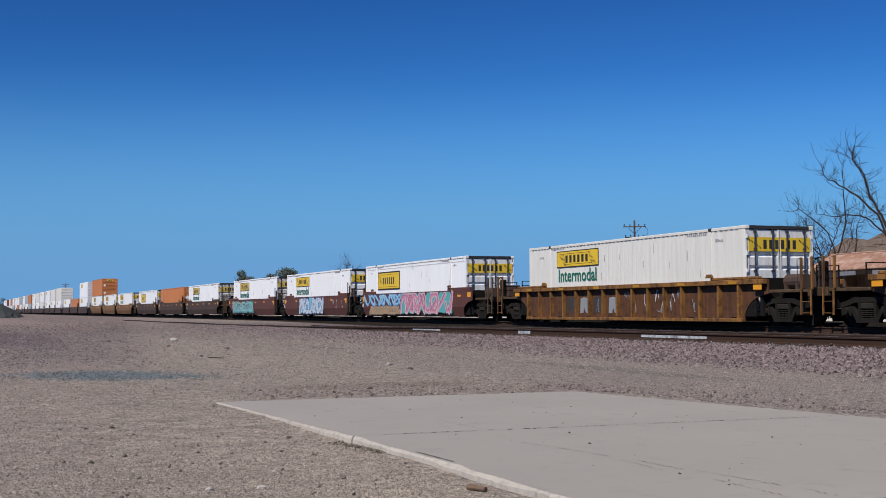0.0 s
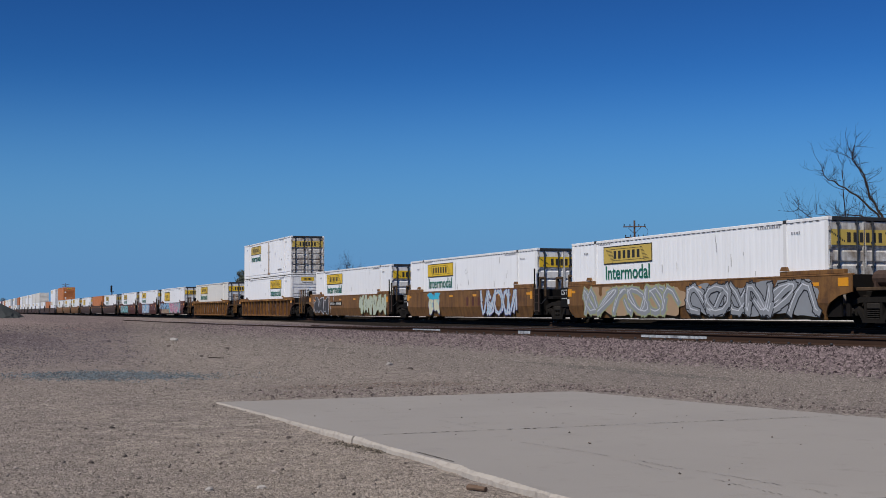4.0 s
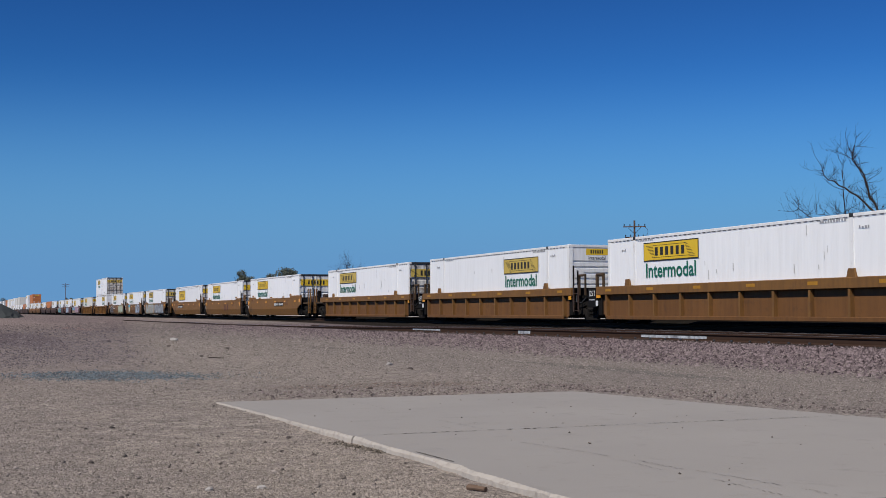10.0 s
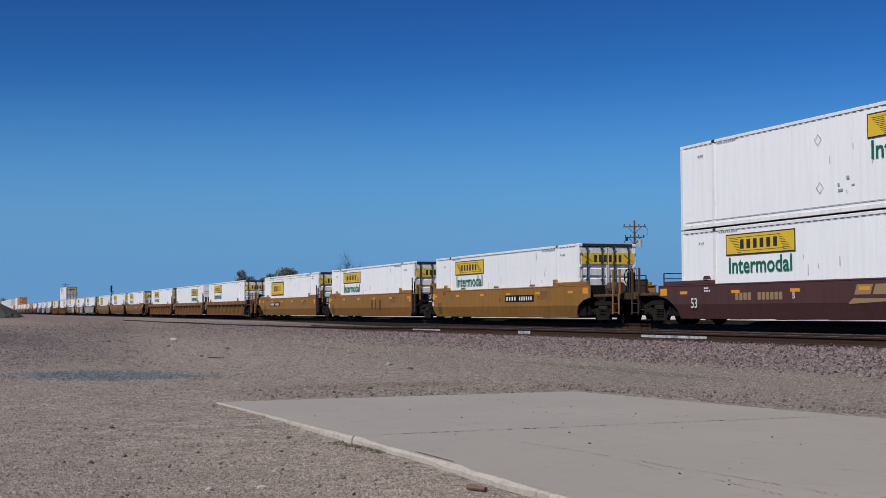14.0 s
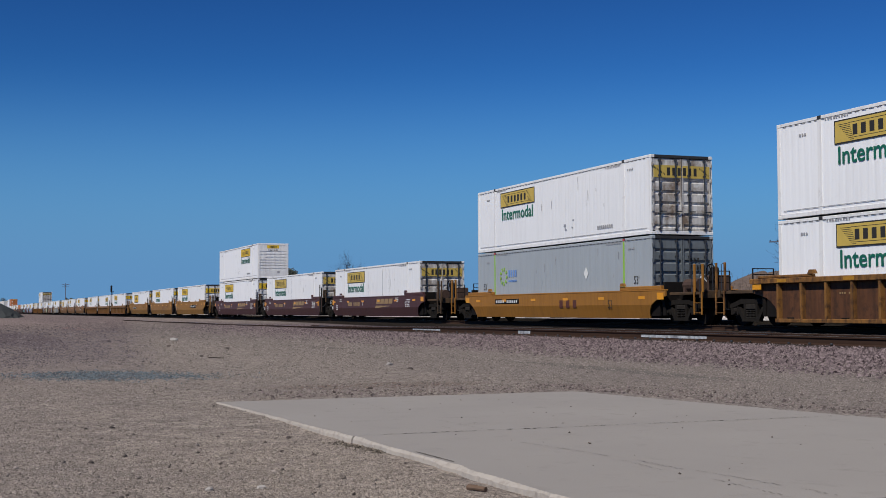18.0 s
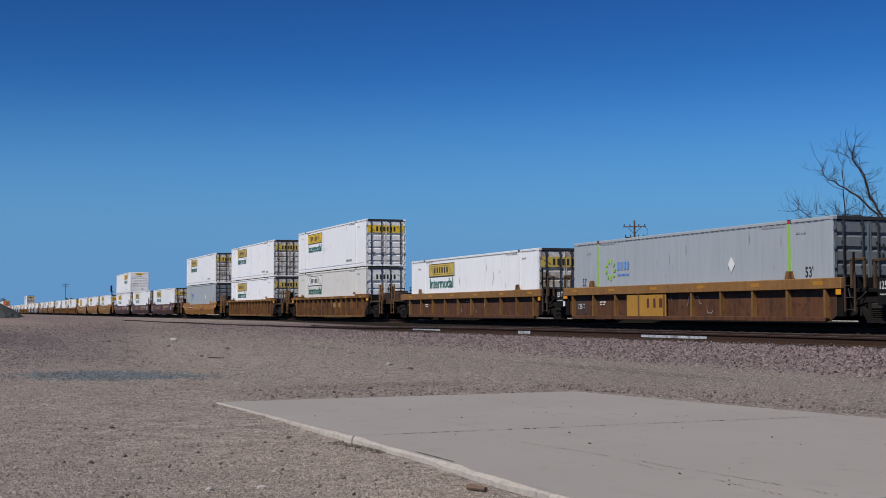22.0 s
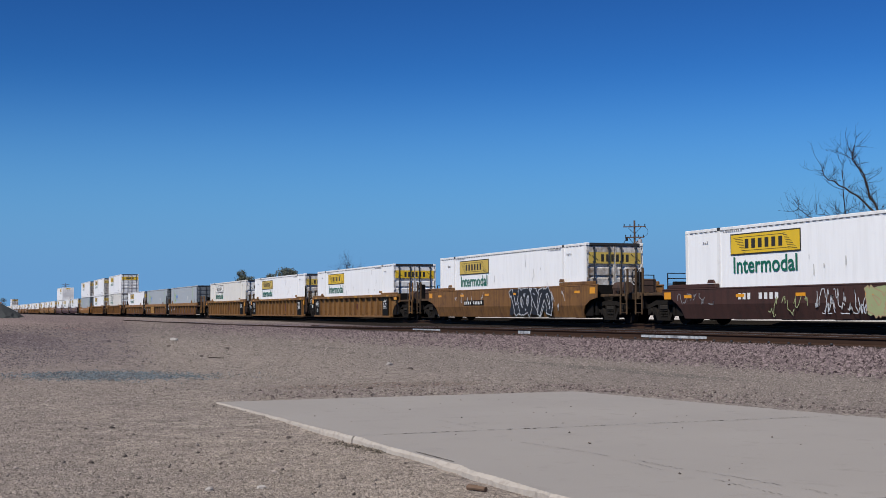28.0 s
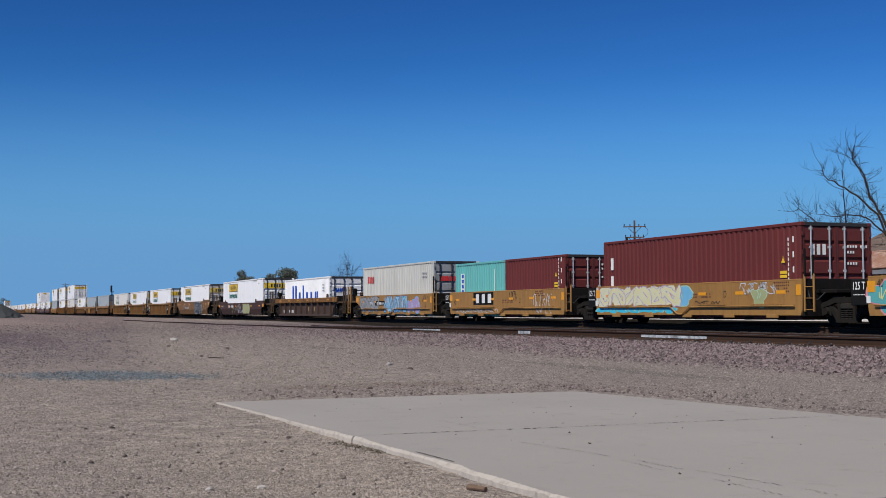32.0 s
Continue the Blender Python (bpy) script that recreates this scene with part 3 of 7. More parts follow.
        g = Geo().add([(3.0, PLANE - 0.003, 1.42), (3.2, PLANE - 0.003, 1.67), (3.0, PLANE - 0.003, 1.92), (2.8, PLANE - 0.003, 1.67)], [(0, 1, 2, 3)])
        part("placard", g, M["label_white"], c, "white diamond placard")
        part("door_lettering", plates(letter_bars(0.3, 0.75, 1.95, 2.1, 3, 0.5) + letter_bars(0.3, 1.0, 1.68, 1.83, 5, 0.5), 0.003, L / 2 - 0.01, "rear"), M["ink"], c)
        g = Geo().add([(L / 2 + 0.045, 0.75, 1.02), (L / 2 + 0.045, 0.98, 1.25), (L / 2 + 0.045, 0.75, 1.48), (L / 2 + 0.045, 0.52, 1.25)], [(0, 1, 2, 3)])
        part("placard", g, M["label_white"], c, "white diamond placard on the door")
        small_marks(c, kind)
        tagged(c, "pale grey ribbed container with green stripes and blue marks", "container", "grey containers on the train")
    elif kind == "blue_letters":
        L = 12.19
        c = container(kind, L, "white", M["white_frame"], 0.28, 0.034, 0.42, "doors", ribs=5, H=2.59)
        rects = [(-3.75, -3.3, 0.8, 2.1), (-2.95, -2.5, 0.8, 2.1), (-1.95, -1.5, 0.8, 1.62), (-0.85, -0.5, 0.8, 2.1), (0.15, 0.55, 0.8, 1.62), (1.3, 1.72, 0.8, 1.62), (2.45, 2.75, 0.8, 1.62), (2.95, 3.25, 0.8, 1.62)]
        part("logo_lettering", plates(rects, 0.004, PLANE), M["blue"], c, "big cobalt blue lettering bars")
        part("door_lettering", plates(letter_bars(-1.0, -0.1, 1.55, 1.8, 6), 0.003, L / 2 - 0.01, "rear"), M["blue"], c)
        part("small_print", plates([(4.4 + 0.1 * i, 4.46 + 0.1 * i, 2.0 - 0.2 * j, 2.1 - 0.2 * j) for i in range(5) for j in range(3)], 0.002, PLANE), M["ink_grey"], c)
        tagged(c, "short white corrugated container with cobalt blue lettering", "container")
    elif kind == "beige":
        L = 12.19
        c = container(kind, L, "beige", M["beige"], 0.28, 0.036, 0.42, "doors", ribs=5, door_mats=(M["pale_door"], M["rod"]))
        part("logo_lettering", plates(letter_bars(-L / 2 + 0.95, -L / 2 + 2.2, 1.93, 2.33, 4, 0.55), 0.004, PLANE), M["letter_red"], c, "red lettering bars")
        part("door_lettering", plates(letter_bars(-0.95, 0.1, 1.85, 2.1, 4, 0.85), 0.003, L / 2 - 0.01, "rear"), M["letter_red"], c)
        part("door_sign", plates([(0.25, 0.6, 0.95, 1.4)], 0.004, L / 2 - 0.01, "rear"), M["reflector"], c, "amber warning sign")
        part("small_print", plates([(4.4 + 0.11 * i, 4.47 + 0.11 * i, 2.25 - 0.2 * j, 2.34 - 0.2 * j) for i in range(7) for j in range(2)], 0.002, PLANE), M["ink_grey"], c)
        tagged(c, "beige grey corrugated container with red lettering bars", "container")
    elif kind == "teal":
        L = 6.06
        c = container(kind, L, "teal", M["teal"], 0.28, 0.036, 0.42, "doors", ribs=5, door_mats=(M["teal"], M["rod"]), H=2.591)
        part("name_strip", plates([(-L / 2 + 0.75, -L / 2 + 1.2, 0.25, 2.1)], 0.004, PLANE), M["label_white"], c, "white upright name strip")
        part("strip_lettering", plates([(-L / 2 + 0.85, -L / 2 + 1.1, 0.38 + 0.25 * i, 0.55 + 0.25 * i) for i in range(7)], 0.003, PLANE - 0.004), M["blue"], c)
        part("small_print", plates([(L / 2 - 1.2, L / 2 - 1.14, 0.5, 2.2)], 0.002, PLANE), M["label_white"], c)
        tagged(c, "teal corrugated twenty foot container with white strip", "container")
    elif kind in ("red_short", "red_long"):
        L = 6.06 if kind == "red_short" else 12.19
        c = container(kind, L, "red", M["red"], 0.28, 0.036, 0.42, "doors", ribs=5, door_mats=(M["red"], M["rod_pale"]), H=2.591 if kind == "red_short" else 2.896)
        part("small_print", plates([(L / 2 - 0.63, L / 2 - 0.58, 0.4 + 0.15 * i, 0.5 + 0.15 * i) for i in range(14)] + [(L / 2 - 0.40, L / 2 - 0.33, 0.5 + 0.45 * i, 0.68 + 0.45 * i) for i in range(5)], 0.003, PLANE), M["label_white"], c)
        part("warning_sign", plates([(L / 2 - 1.02, L / 2 - 0.68, 1.37, 1.46), (L / 2 - 1.02, L / 2 - 0.68, 1.25, 1.34), (L / 2 - 0.95, L / 2 - 0.78, 1.70, 1.76), (L / 2 - 0.91, L / 2 - 0.82, 1.76, 1.83), (L / 2 - 0.88, L / 2 - 0.85, 1.83, 1.89)], 0.004, PLANE), M["yellow"], c, "yellow warning sign")
        if kind == "red_long":
            part("logo_lettering", plates([(-L / 2 + 0.58, -L / 2 + 0.78, 0.45 + 0.68 * i, 0.9 + 0.68 * i) for i in range(3)], 0.004, PLANE), M["label_white"], c)
            part("door_lettering", plates(letter_bars(-0.92, -0.32, 1.92, 2.24, 3), 0.003, L / 2 - 0.01, "rear"), M["label_white"], c)
        part("door_print", plates([(0.38 + 0.1 * i + 0.08 * (i > 3), 0.44 + 0.1 * i + 0.08 * (i > 3), 2.14 - 0.17 * j, 2.22 - 0.17 * j) for j in (0, 1, 3) for i in range((7, 3, 0, 4)[j])], 0.003, L / 2 - 0.01, "rear"), M["label_white"], c)
        tagged(c, "dark oxide red corrugated container with white marks", "container")
    elif kind == "orange":
        c = container(kind, side="orange", frame_mat=M["orange"], pitch=0.4, depth=0.02, flat=0.6, end="slats")
        tagged(c, "orange ribbed steel container, weathered", "container")
    return c


BOXES = {}


def set_box(kind, x, z, seed=0):
    """Puts a container of a kind on the train, centre x at the start, floor z above the rail."""
    m = pose(x, TRACK_Y, RAIL + z)
    if kind in BOXES:
        c = copy_thing(BOXES[kind], m)
    else:
        c = BOXES[kind] = make_box(kind)
        c.matrix_basis = m
    return c


# ---------------------------------------------------------------- well cars
SIDE = 1.49        # half width over the sides
WHEEL = 0.46


def truck(car, x):
    """A two-axle truck under a car, centre x: cast side frames with open windows, springs, axle boxes and brake beams."""
    g = Geo().box(-0.2, 0.2, -0.95, 0.95, 0.42, 0.72, 0.03).box(-0.35, 0.35, -0.35, 0.35, 0.68, 0.9, 0.03)
    for e in (-1, 1):
        g.box(*sorted((e * 0.34, e * 0.44)), -0.9, 0.9, 0.3, 0.44, 0.02)
    t = part("truck", g, M["iron"], car, "grimy cast iron truck")
    t.matrix_basis = pose(x, 0, 0)
    for s in (-1, 1):
        ya, yb = (-1.17, -1.02) if s < 0 else (1.02, 1.17)
        g = Geo()
        g.slab([(-1.12, 0.56), (-0.86, 0.60), (-0.5, 0.70), (0.5, 0.70), (0.86, 0.60), (1.12, 0.56), (1.10, 0.70), (0.84, 0.76), (0.5, 0.86), (-0.5, 0.86), (-0.84, 0.76), (-1.10, 0.70)], ya, yb)
        g.slab([(-0.46, 0.14), (0.46, 0.14), (0.46, 0.24), (-0.46, 0.24)], ya, yb)
        for e in (-1, 1):
            q = [(e * 0.72, 0.54), (e * 0.42, 0.14), (e * 0.30, 0.20), (e * 0.60, 0.60)]
            g.slab(q if e < 0 else q[::-1], ya + 0.002, yb - 0.002)
            g.slab([(min(e * 0.27, e * 0.37), 0.22), (max(e * 0.27, e * 0.37), 0.22), (max(e * 0.27, e * 0.37), 0.72), (min(e * 0.27, e * 0.37), 0.72)], ya + 0.004, yb - 0.004)
            g.slab([(e * 0.87 - 0.20, 0.34), (e * 0.87 - 0.13, 0.34), (e * 0.87 - 0.12, 0.62), (e * 0.87 - 0.22, 0.60)], ya + 0.003, yb - 0.003)
            g.slab([(e * 0.87 + 0.13, 0.34), (e * 0.87 + 0.20, 0.34), (e * 0.87 + 0.22, 0.60), (e * 0.87 + 0.12, 0.62)], ya + 0.003, yb - 0.003)
        part("side_frame", g, M["frame_iron"], t)
    g = Geo()
    for s in (-1, 1):
        for i in range(3):
            xx = -0.17 + i * 0.17
            for k in range(5):
                g.lathe([(s * 1.1 - 0.07, 0.02), (s * 1.1 + 0.07, 0.02)], xx, 0.26 + k * 0.055, 5)
                g.box(xx - 0.07, xx + 0.07, s * 1.1 - 0.07, s * 1.1 + 0.07, 0.25 + k * 0.055, 0.275 + k * 0.055)
        g.box(-0.26, 0.26, s * 1.1 - 0.08, s * 1.1 + 0.08, 0.52, 0.68, 0.02)
    part("spring_nest", g, M["spring"], t)
    g = Geo()
    for s in (-1, 1):
        for xx in (-0.87, 0.87):
            g.lathe([(s * 1.1 - 0.09, 0.13), (s * 1.1 - 0.02, 0.14), (s * 1.1 + 0.1, 0.10)] if s > 0 else [(-1.22, 0.10), (-1.1, 0.14), (-1.0, 0.13)], xx, WHEEL, 10)
    part("axle_box_set", g, M["frame_iron"], t)
    for xx in (-0.87, 0.87):
        g = Geo().lathe([(-0.95, 0.08), (0.95, 0.08)], 0, 0, 10)
        for s in (-1, 1):
            prof = [(-0.07, 0.13), (-0.06, 0.36), (-0.075, 0.4), (-0.075, 0.455), (0.055, WHEEL), (0.06, WHEEL + 0.025), (0.085, WHEEL + 0.025), (0.085, 0.39), (0.03, 0.35), (0.03, 0.14)]
            g.lathe([(s * 0.76 - s * a, r) for a, r in prof], 0, 0, 20)
        for k in range(4):
            a = k * math.pi / 2
            g.box(0.2 * math.cos(a) - 0.03, 0.2 * math.cos(a) + 0.03, -0.87, -0.8, 0.2 * math.sin(a) - 0.03, 0.2 * math.sin(a) + 0.03)
        w = part("wheelset", g, M["wheel"], t)
        w.matrix_parent_inverse = Matrix.Translation((xx, 0, WHEEL))
    return t


def ladder(car, x, y, z0, z1, mat, w=0.4):
    g = Geo()
    g.box(x - w / 2 - 0.025, x - w / 2 + 0.025, y - 0.025, y + 0.025, z0, z1, 0.006)
    g.box(x + w / 2 - 0.025, x + w / 2 + 0.025, y - 0.025, y + 0.025, z0, z1, 0.006)
    n = max(2, int((z1 - z0) / 0.32))
    for i in range(n):
        z = z0 + 0.06 + i * (z1 - z0 - 0.1) / n
        g.tube([(x - w / 2, y, z), (x + w / 2, y, z)], 0.014, 6)
    return part("ladder", g, mat, car)


def joint_gear(car, s, xe, mat, hoops=True):
    """Deck, hoops and hoses over a shared truck at the end s of a unit. xe: end of the side."""
    xb = max(xe - 0.3, 8.12 if xe > 7 else 6.14)
    g = Geo().box(*sorted(((xb + 0.2) * s, (xe + 0.95) * s)), -1.0, 1.0, 0.98, 1.1, 0.02)
    g.box(*sorted((xb * s, (xb + 0.26) * s)), -1.44, 1.4, 0.3, 1.42, 0.02)
    part("end_bulkhead", g, M["iron"], car, "grimy black bulkhead at the end of the well")
    x = (xe + 0.3) * s
    for yy in (-1.15, -0.35) if hoops else ():
        g = Geo()
        g.box(x - 0.3, x - 0.22, yy - 0.05, yy + 0.05, 1.1, 1.92, 0.015).box(x + 0.24, x + 0.3, yy - 0.04, yy + 0.04, 1.1, 1.92, 0.015)
        g.box(x - 0.3, x + 0.3, yy - 0.05, yy + 0.04, 1.86, 1.95, 0.015)
        part("hoop", g, mat if mat in (M["gold"], M["sun_gold"]) else M["end_grime"], car)
    g = Geo().tube([(x - 0.35, -1.25, 1.15), (x - 0.1, -1.35, 0.85), (x + 0.2, -1.3, 0.8), (x + 0.4, -1.2, 1.0)], 0.022, 6)
    part("air_hose", g, M["gasket"], car)


def end_platform(car, s, xe, xc, mat, brake=False):
    """Open platform, coupler, steps and rails at an outer end. xe: end of the side's top; xc: coupler face."""
    a, b = sorted((xe * s, (xc - 0.45) * s))
    g = Geo().box(a, b, -1.3, 1.3, 1.02, 1.12, 0.015)
    g.box(*sorted(((xc - 0.5) * s, (xc - 0.4) * s)), -1.35, 1.35, 0.9, 1.16, 0.015)
    part("platform", g, M["end_grime"], car, "sooty brown end platform")
    part("draft_sill", Geo().box(*sorted(((xe - 1.2) * s, (xc - 0.45) * s)), -0.3, 0.3, 0.5, 1.02, 0.02).box(*sorted(((xe - 0.35) * s, (xc - 0.9) * s)), 0.75, 0.95, 0.42, 1.03, 0.02), M["iron"], car)
    part("underframe", Geo().box(*sorted(((xe - 0.3) * s, (xc - 0.7) * s)), -0.72, -0.32, 0.86, 1.018, 0.02).box(*sorted(((xe - 0.3) * s, (xc - 0.7) * s)), 0.98, 1.28, 0.30, 1.018, 0.02)
         .box(*sorted(((xc - 0.7) * s, (xc - 0.55) * s)), -1.2, 1.2, 0.55, 1.018, 0.02), M["iron"], car)
    g = Geo().box(*sorted(((xc - 0.45) * s, (xc - 0.15) * s)), -0.09, 0.09, 0.74, 0.92, 0.02).box(*sorted(((xc - 0.15) * s, (xc + 0.03) * s)), -0.18, 0.14, 0.68, 0.98, 0.03)
    part("coupler", g, M["iron"], car)
    g = Geo().box(*sorted(((xe - 0.45) * s, (xe - 0.3) * s)), -1.3, 1.3, 0.3, 1.5, 0.02)
    part("end_bulkhead", g, M["iron"], car)
    x0 = (xc - 0.55) * s
    if mat in (M["brown"], M["dark_oxide"], M["maroon"], M["oxide"], M["sooty"]):
        mat = M["end_grime"]
    ladder(car, x0, -1.36, 0.35, 1.12, mat, 0.46)
    for dx in (-0.25, 0.25):
        part("grab_post", Geo().box(x0 + dx - 0.035, x0 + dx + 0.035, -1.36, -1.29, 1.1, 2.05, 0.01), mat, car)
    g = Geo()
    for dx in (-0.34, 0.16):
        g.tube([(x0 + dx, -1.4, 1.12), (x0 + dx, -1.4, 2.0), (x0 + dx + 0.06, -1.36, 2.02)], 0.013, 5)
    part("grab_iron", g, M["rod"], car)
    xr = (xc - 1.15) * s
    g = Geo()
    for yy in (-0.5, 0.3):
        g.tube([(xr, yy, 1.1), (xr, yy, 1.85)], 0.025, 6)
    for z in (1.45, 1.65, 1.84):
        g.tube([(xr, -0.5, z), (xr, 0.3, z)], 0.018, 6)
    part("hand_rail", g, M["iron"], car)
    if brake:
        g = Geo()
        cx, cz = (xc - 0.75) * s, 1.78
        ring = [(cx + 0.28 * math.cos(k * math.tau / 14), -0.72, cz + 0.28 * math.sin(k * math.tau / 14)) for k in range(15)]
        g.tube(ring, 0.022, 6)
        for k in range(4):
            an = k * math.pi / 2 + 0.3
            g.tube([(cx, -0.72, cz), (cx + 0.27 * math.cos(an), -0.72, cz + 0.27 * math.sin(an))], 0.014, 5)
        part("brake_wheel", g, M["iron"], car)
        g = Geo().tube([((xe + 0.12) * s, -0.62, 1.37), ((xe + 0.18) * s, -0.62, 1.37), ((xe + 0.92) * s, -0.62, 1.37), ((xe + 0.98) * s, -0.62, 1.37)], 0.23, 12)
        g.box(*sorted(((xe + 0.2) * s, (xe + 0.3) * s)), -0.86, -0.38, 1.1, 1.3).box(*sorted(((xe + 0.75) * s, (xe + 0.85) * s)), -0.86, -0.38, 1.1, 1.3)
        part("air_reservoir", g, M["sooty"], car, "grimy brown air tank")
        part("valve_box", Geo().box(*sorted(((xe + 0.15) * s, (xe + 0.75) * s)), 0.1, 0.75, 1.12, 1.72, 0.04), M["sooty"], car)
        part("brake_stand", Geo().box(cx - 0.12, cx + 0.12, -0.68, -0.45, 1.1, 1.95, 0.03), M["iron"], car)
    g = Geo().tube([((xc - 0.5) * s, -0.4, 0.95), ((xc - 0.2) * s, -0.5, 0.55), ((xc + 0.02) * s, -0.45, 0.5)], 0.02, 6)
    part("air_hose", g, M["gasket"], car)


def ends_profile(z, low, xs_low, xs_top, outer):
    """Half length of a side at height z; outer ends are cut away over the truck."""
    if outer:
        k = min(1.0, max(0.0, (z - 0.2) / 0.78))
        return xs_low + (xs_top - xs_low) * (1 - math.sqrt(max(0.0, 1 - k * k)))
    return xs_low + (xs_top - xs_low) * min(1.0, max(0.0, (z - 0.2) / 0.3))


def side_skin(levels, y_of, left, right, s, thick=0.05):
    """A side plate in strips; y_of(z) is its half width, left(z) and right(z) its ends."""
    g = Geo()
    n, cols = len(levels), 9
    for back in (0, 1):
        for z in levels:
            for i in range(cols):
                x = left(z) + (right(z) - left(z)) * i / (cols - 1)
                g.v.append((x, s * (y_of(z) - back * thick), z))
    k = n * cols
    for r in range(n - 1):
        for i in range(cols - 1):
            a = r * cols + i
            q = (a, a + 1, a + cols + 1, a + cols)
            g.f.append(q if s < 0 else q[::-1])
            q = (k + a, k + a + cols, k + a + cols + 1, k + a + 1)
            g.f.append(q if s < 0 else q[::-1])
        for i in (0, cols - 1):
            a = r * cols + i
            g.f.append((a, a + cols, k + a + cols, k + a))
    for r in (0, n - 1):
        for i in range(cols - 1):
            a = r * cols + i
            g.f.append((a, k + a, k + a + 1, a + 1))
    return g


def well_car(kind, mat, left="outer", right="outer", half=8.65, reach=11.72, name="well_car", brake=True, side_top=None, joint_at=9.75):
    """One well-car unit. kind: smooth, ribbed, banded or flat; each end outer or joint."""
    car = new(name)
    pm = M[mat]
    top = side_top or {"smooth": 1.48, "ribbed": 1.45, "banded": 1.40, "flat": 1.40}[kind]
    low = {"smooth": 0.22, "ribbed": 0.14, "banded": 0.18, "flat": 0.34}[kind]
    # sides of smooth cars stop short of a shared truck
    hl, hr = (half - (0.62 if kind == "smooth" and e == "joint" else 0.0) for e in (left, right))
    inset = {"flat": 0.1, "banded": 0.72}.get(kind, 0.35)
    xl = lambda z: -ends_profile(z, low, hl - (0.6 if left == "outer" else inset), hl + (0.65 if left == "outer" else 0), left == "outer")
    xr = lambda z: ends_profile(z, low, hr - (0.6 if right == "outer" else inset), hr + (0.65 if right == "outer" else 0), right == "outer")
    zs = [low + (top - low) * k for k in (0, 0.12, 0.24, 0.36, 0.48, 0.58, 0.66, 0.75, 1.0)]
    if kind == "smooth":
        zs = [low, 0.3, 0.42, 0.54, 0.70, 0.9, 1.0, (1.0 + top) / 2, top]
    panel = M["ochre_panel"] if mat == "ochre" else M["rusty_panel"] if mat == "rusty" and kind != "smooth" else pm
    for s in (-1, 1):
        if kind == "smooth":
            yo = lambda z: SIDE - max(0.0, (0.70 - z) * 0.25)
        elif kind == "flat":
            yo = lambda z: SIDE
        else:
            yo = lambda z: SIDE - 0.14
        side = part("side_sill", side_skin(zs, yo, xl, xr, s), panel, car)
        a, b = xl(top), xr(top)
        y0, y1 = (-SIDE - 0.03, -SIDE + 0.12) if s < 0 else (SIDE - 0.12, SIDE + 0.03)
        for e, out in ((-1, left), (1, right)):
            if out == "outer":
                part("corner_gusset", Geo().box(*sorted((e * (half - 0.75), e * half)), *sorted((s * (SIDE - 0.22), s * (SIDE - 0.16))), 0.3, 1.3), M["iron"], car)
        if kind == "smooth":
            part("top_chord", Geo().box(a, b, y0 + 0.02, y1, top - 0.02, top + 0.035, 0.012), pm, car)
        elif kind == "ribbed":
            part("top_chord", Geo().box(a, b, y0, y1, top - 0.15, top + 0.01, 0.015), pm, car)
            part("bottom_chord", Geo().box(xl(low) + 0.02, xr(low) - 0.02, y0 + 0.02, y1 - 0.02, low - 0.02, low + 0.1, 0.015), pm, car)
        elif kind == "banded":
            part("top_chord", Geo().box(a, b, y0, y1, top - 0.31, top + 0.01, 0.02), M["chord_gold"] if mat == "rusty" else M["rusty"] if mat == "sooty" else pm, car)
            part("bottom_chord", Geo().box(xl(low) + 0.02, xr(low) - 0.02, y0 + 0.02, y1 - 0.02, low - 0.02, low + 0.12, 0.015), panel, car)
        else:
            part("top_chord", Geo().box(a, b, y0 + 0.025, y1, top - 0.03, top + 0.015, 0.01), pm, car)
        if kind in ("ribbed", "banded"):
            n = 15 if kind == "ribbed" else 10
            first = None
            for i in range(n):
                xx = -half + 0.75 + i * (2 * half - 1.5) / (n - 1)
                if first is None:
                    zt = top - (0.15 if kind == "ribbed" else 0.31)
                    g = Geo().slab([(-0.05, low + 0.08), (0.05, low + 0.08), (0.05, zt), (-0.05, zt)], *sorted((s * (SIDE - 0.142), s * (SIDE + 0.005))))
                    first = part("rib", g, M["umber"] if kind == "banded" and mat == "rusty" else pm, car)
                    first.matrix_basis = pose(xx, 0, 0)
                else:
                    same("rib", first, car, pose(xx, 0, 0))
        if kind == "flat":
            g = Geo()
            yy = s * (SIDE + 0.05)
            g.tube([(-half + 0.3, yy, 0.62), (-0.9, yy, 0.62), (-0.45, yy, 0.38), (-0.1, yy, 0.38), (0.35, yy, 0.62), (half - 0.3, yy, 0.62)], 0.025, 6)
            part("brake_rod", g, pm, car)
            g = Geo()
            for xx in (-4.6, -1.6, 1.6, 4.6):
                g.box(xx - 0.8, xx + 0.8, *sorted((s * SIDE, s * (SIDE + 0.05))), 0.66, 0.69)
            part("side_ledge", g, pm, car)
            for xx in (-4.8, -2.4, 0.1, 2.6, 4.9):
                part("foot_lug", Geo().box(xx - 0.28, xx + 0.28, *sorted((s * (SIDE - 0.04), s * (SIDE + 0.02))), low - 0.08, low + 0.04, 0.01), pm, car)
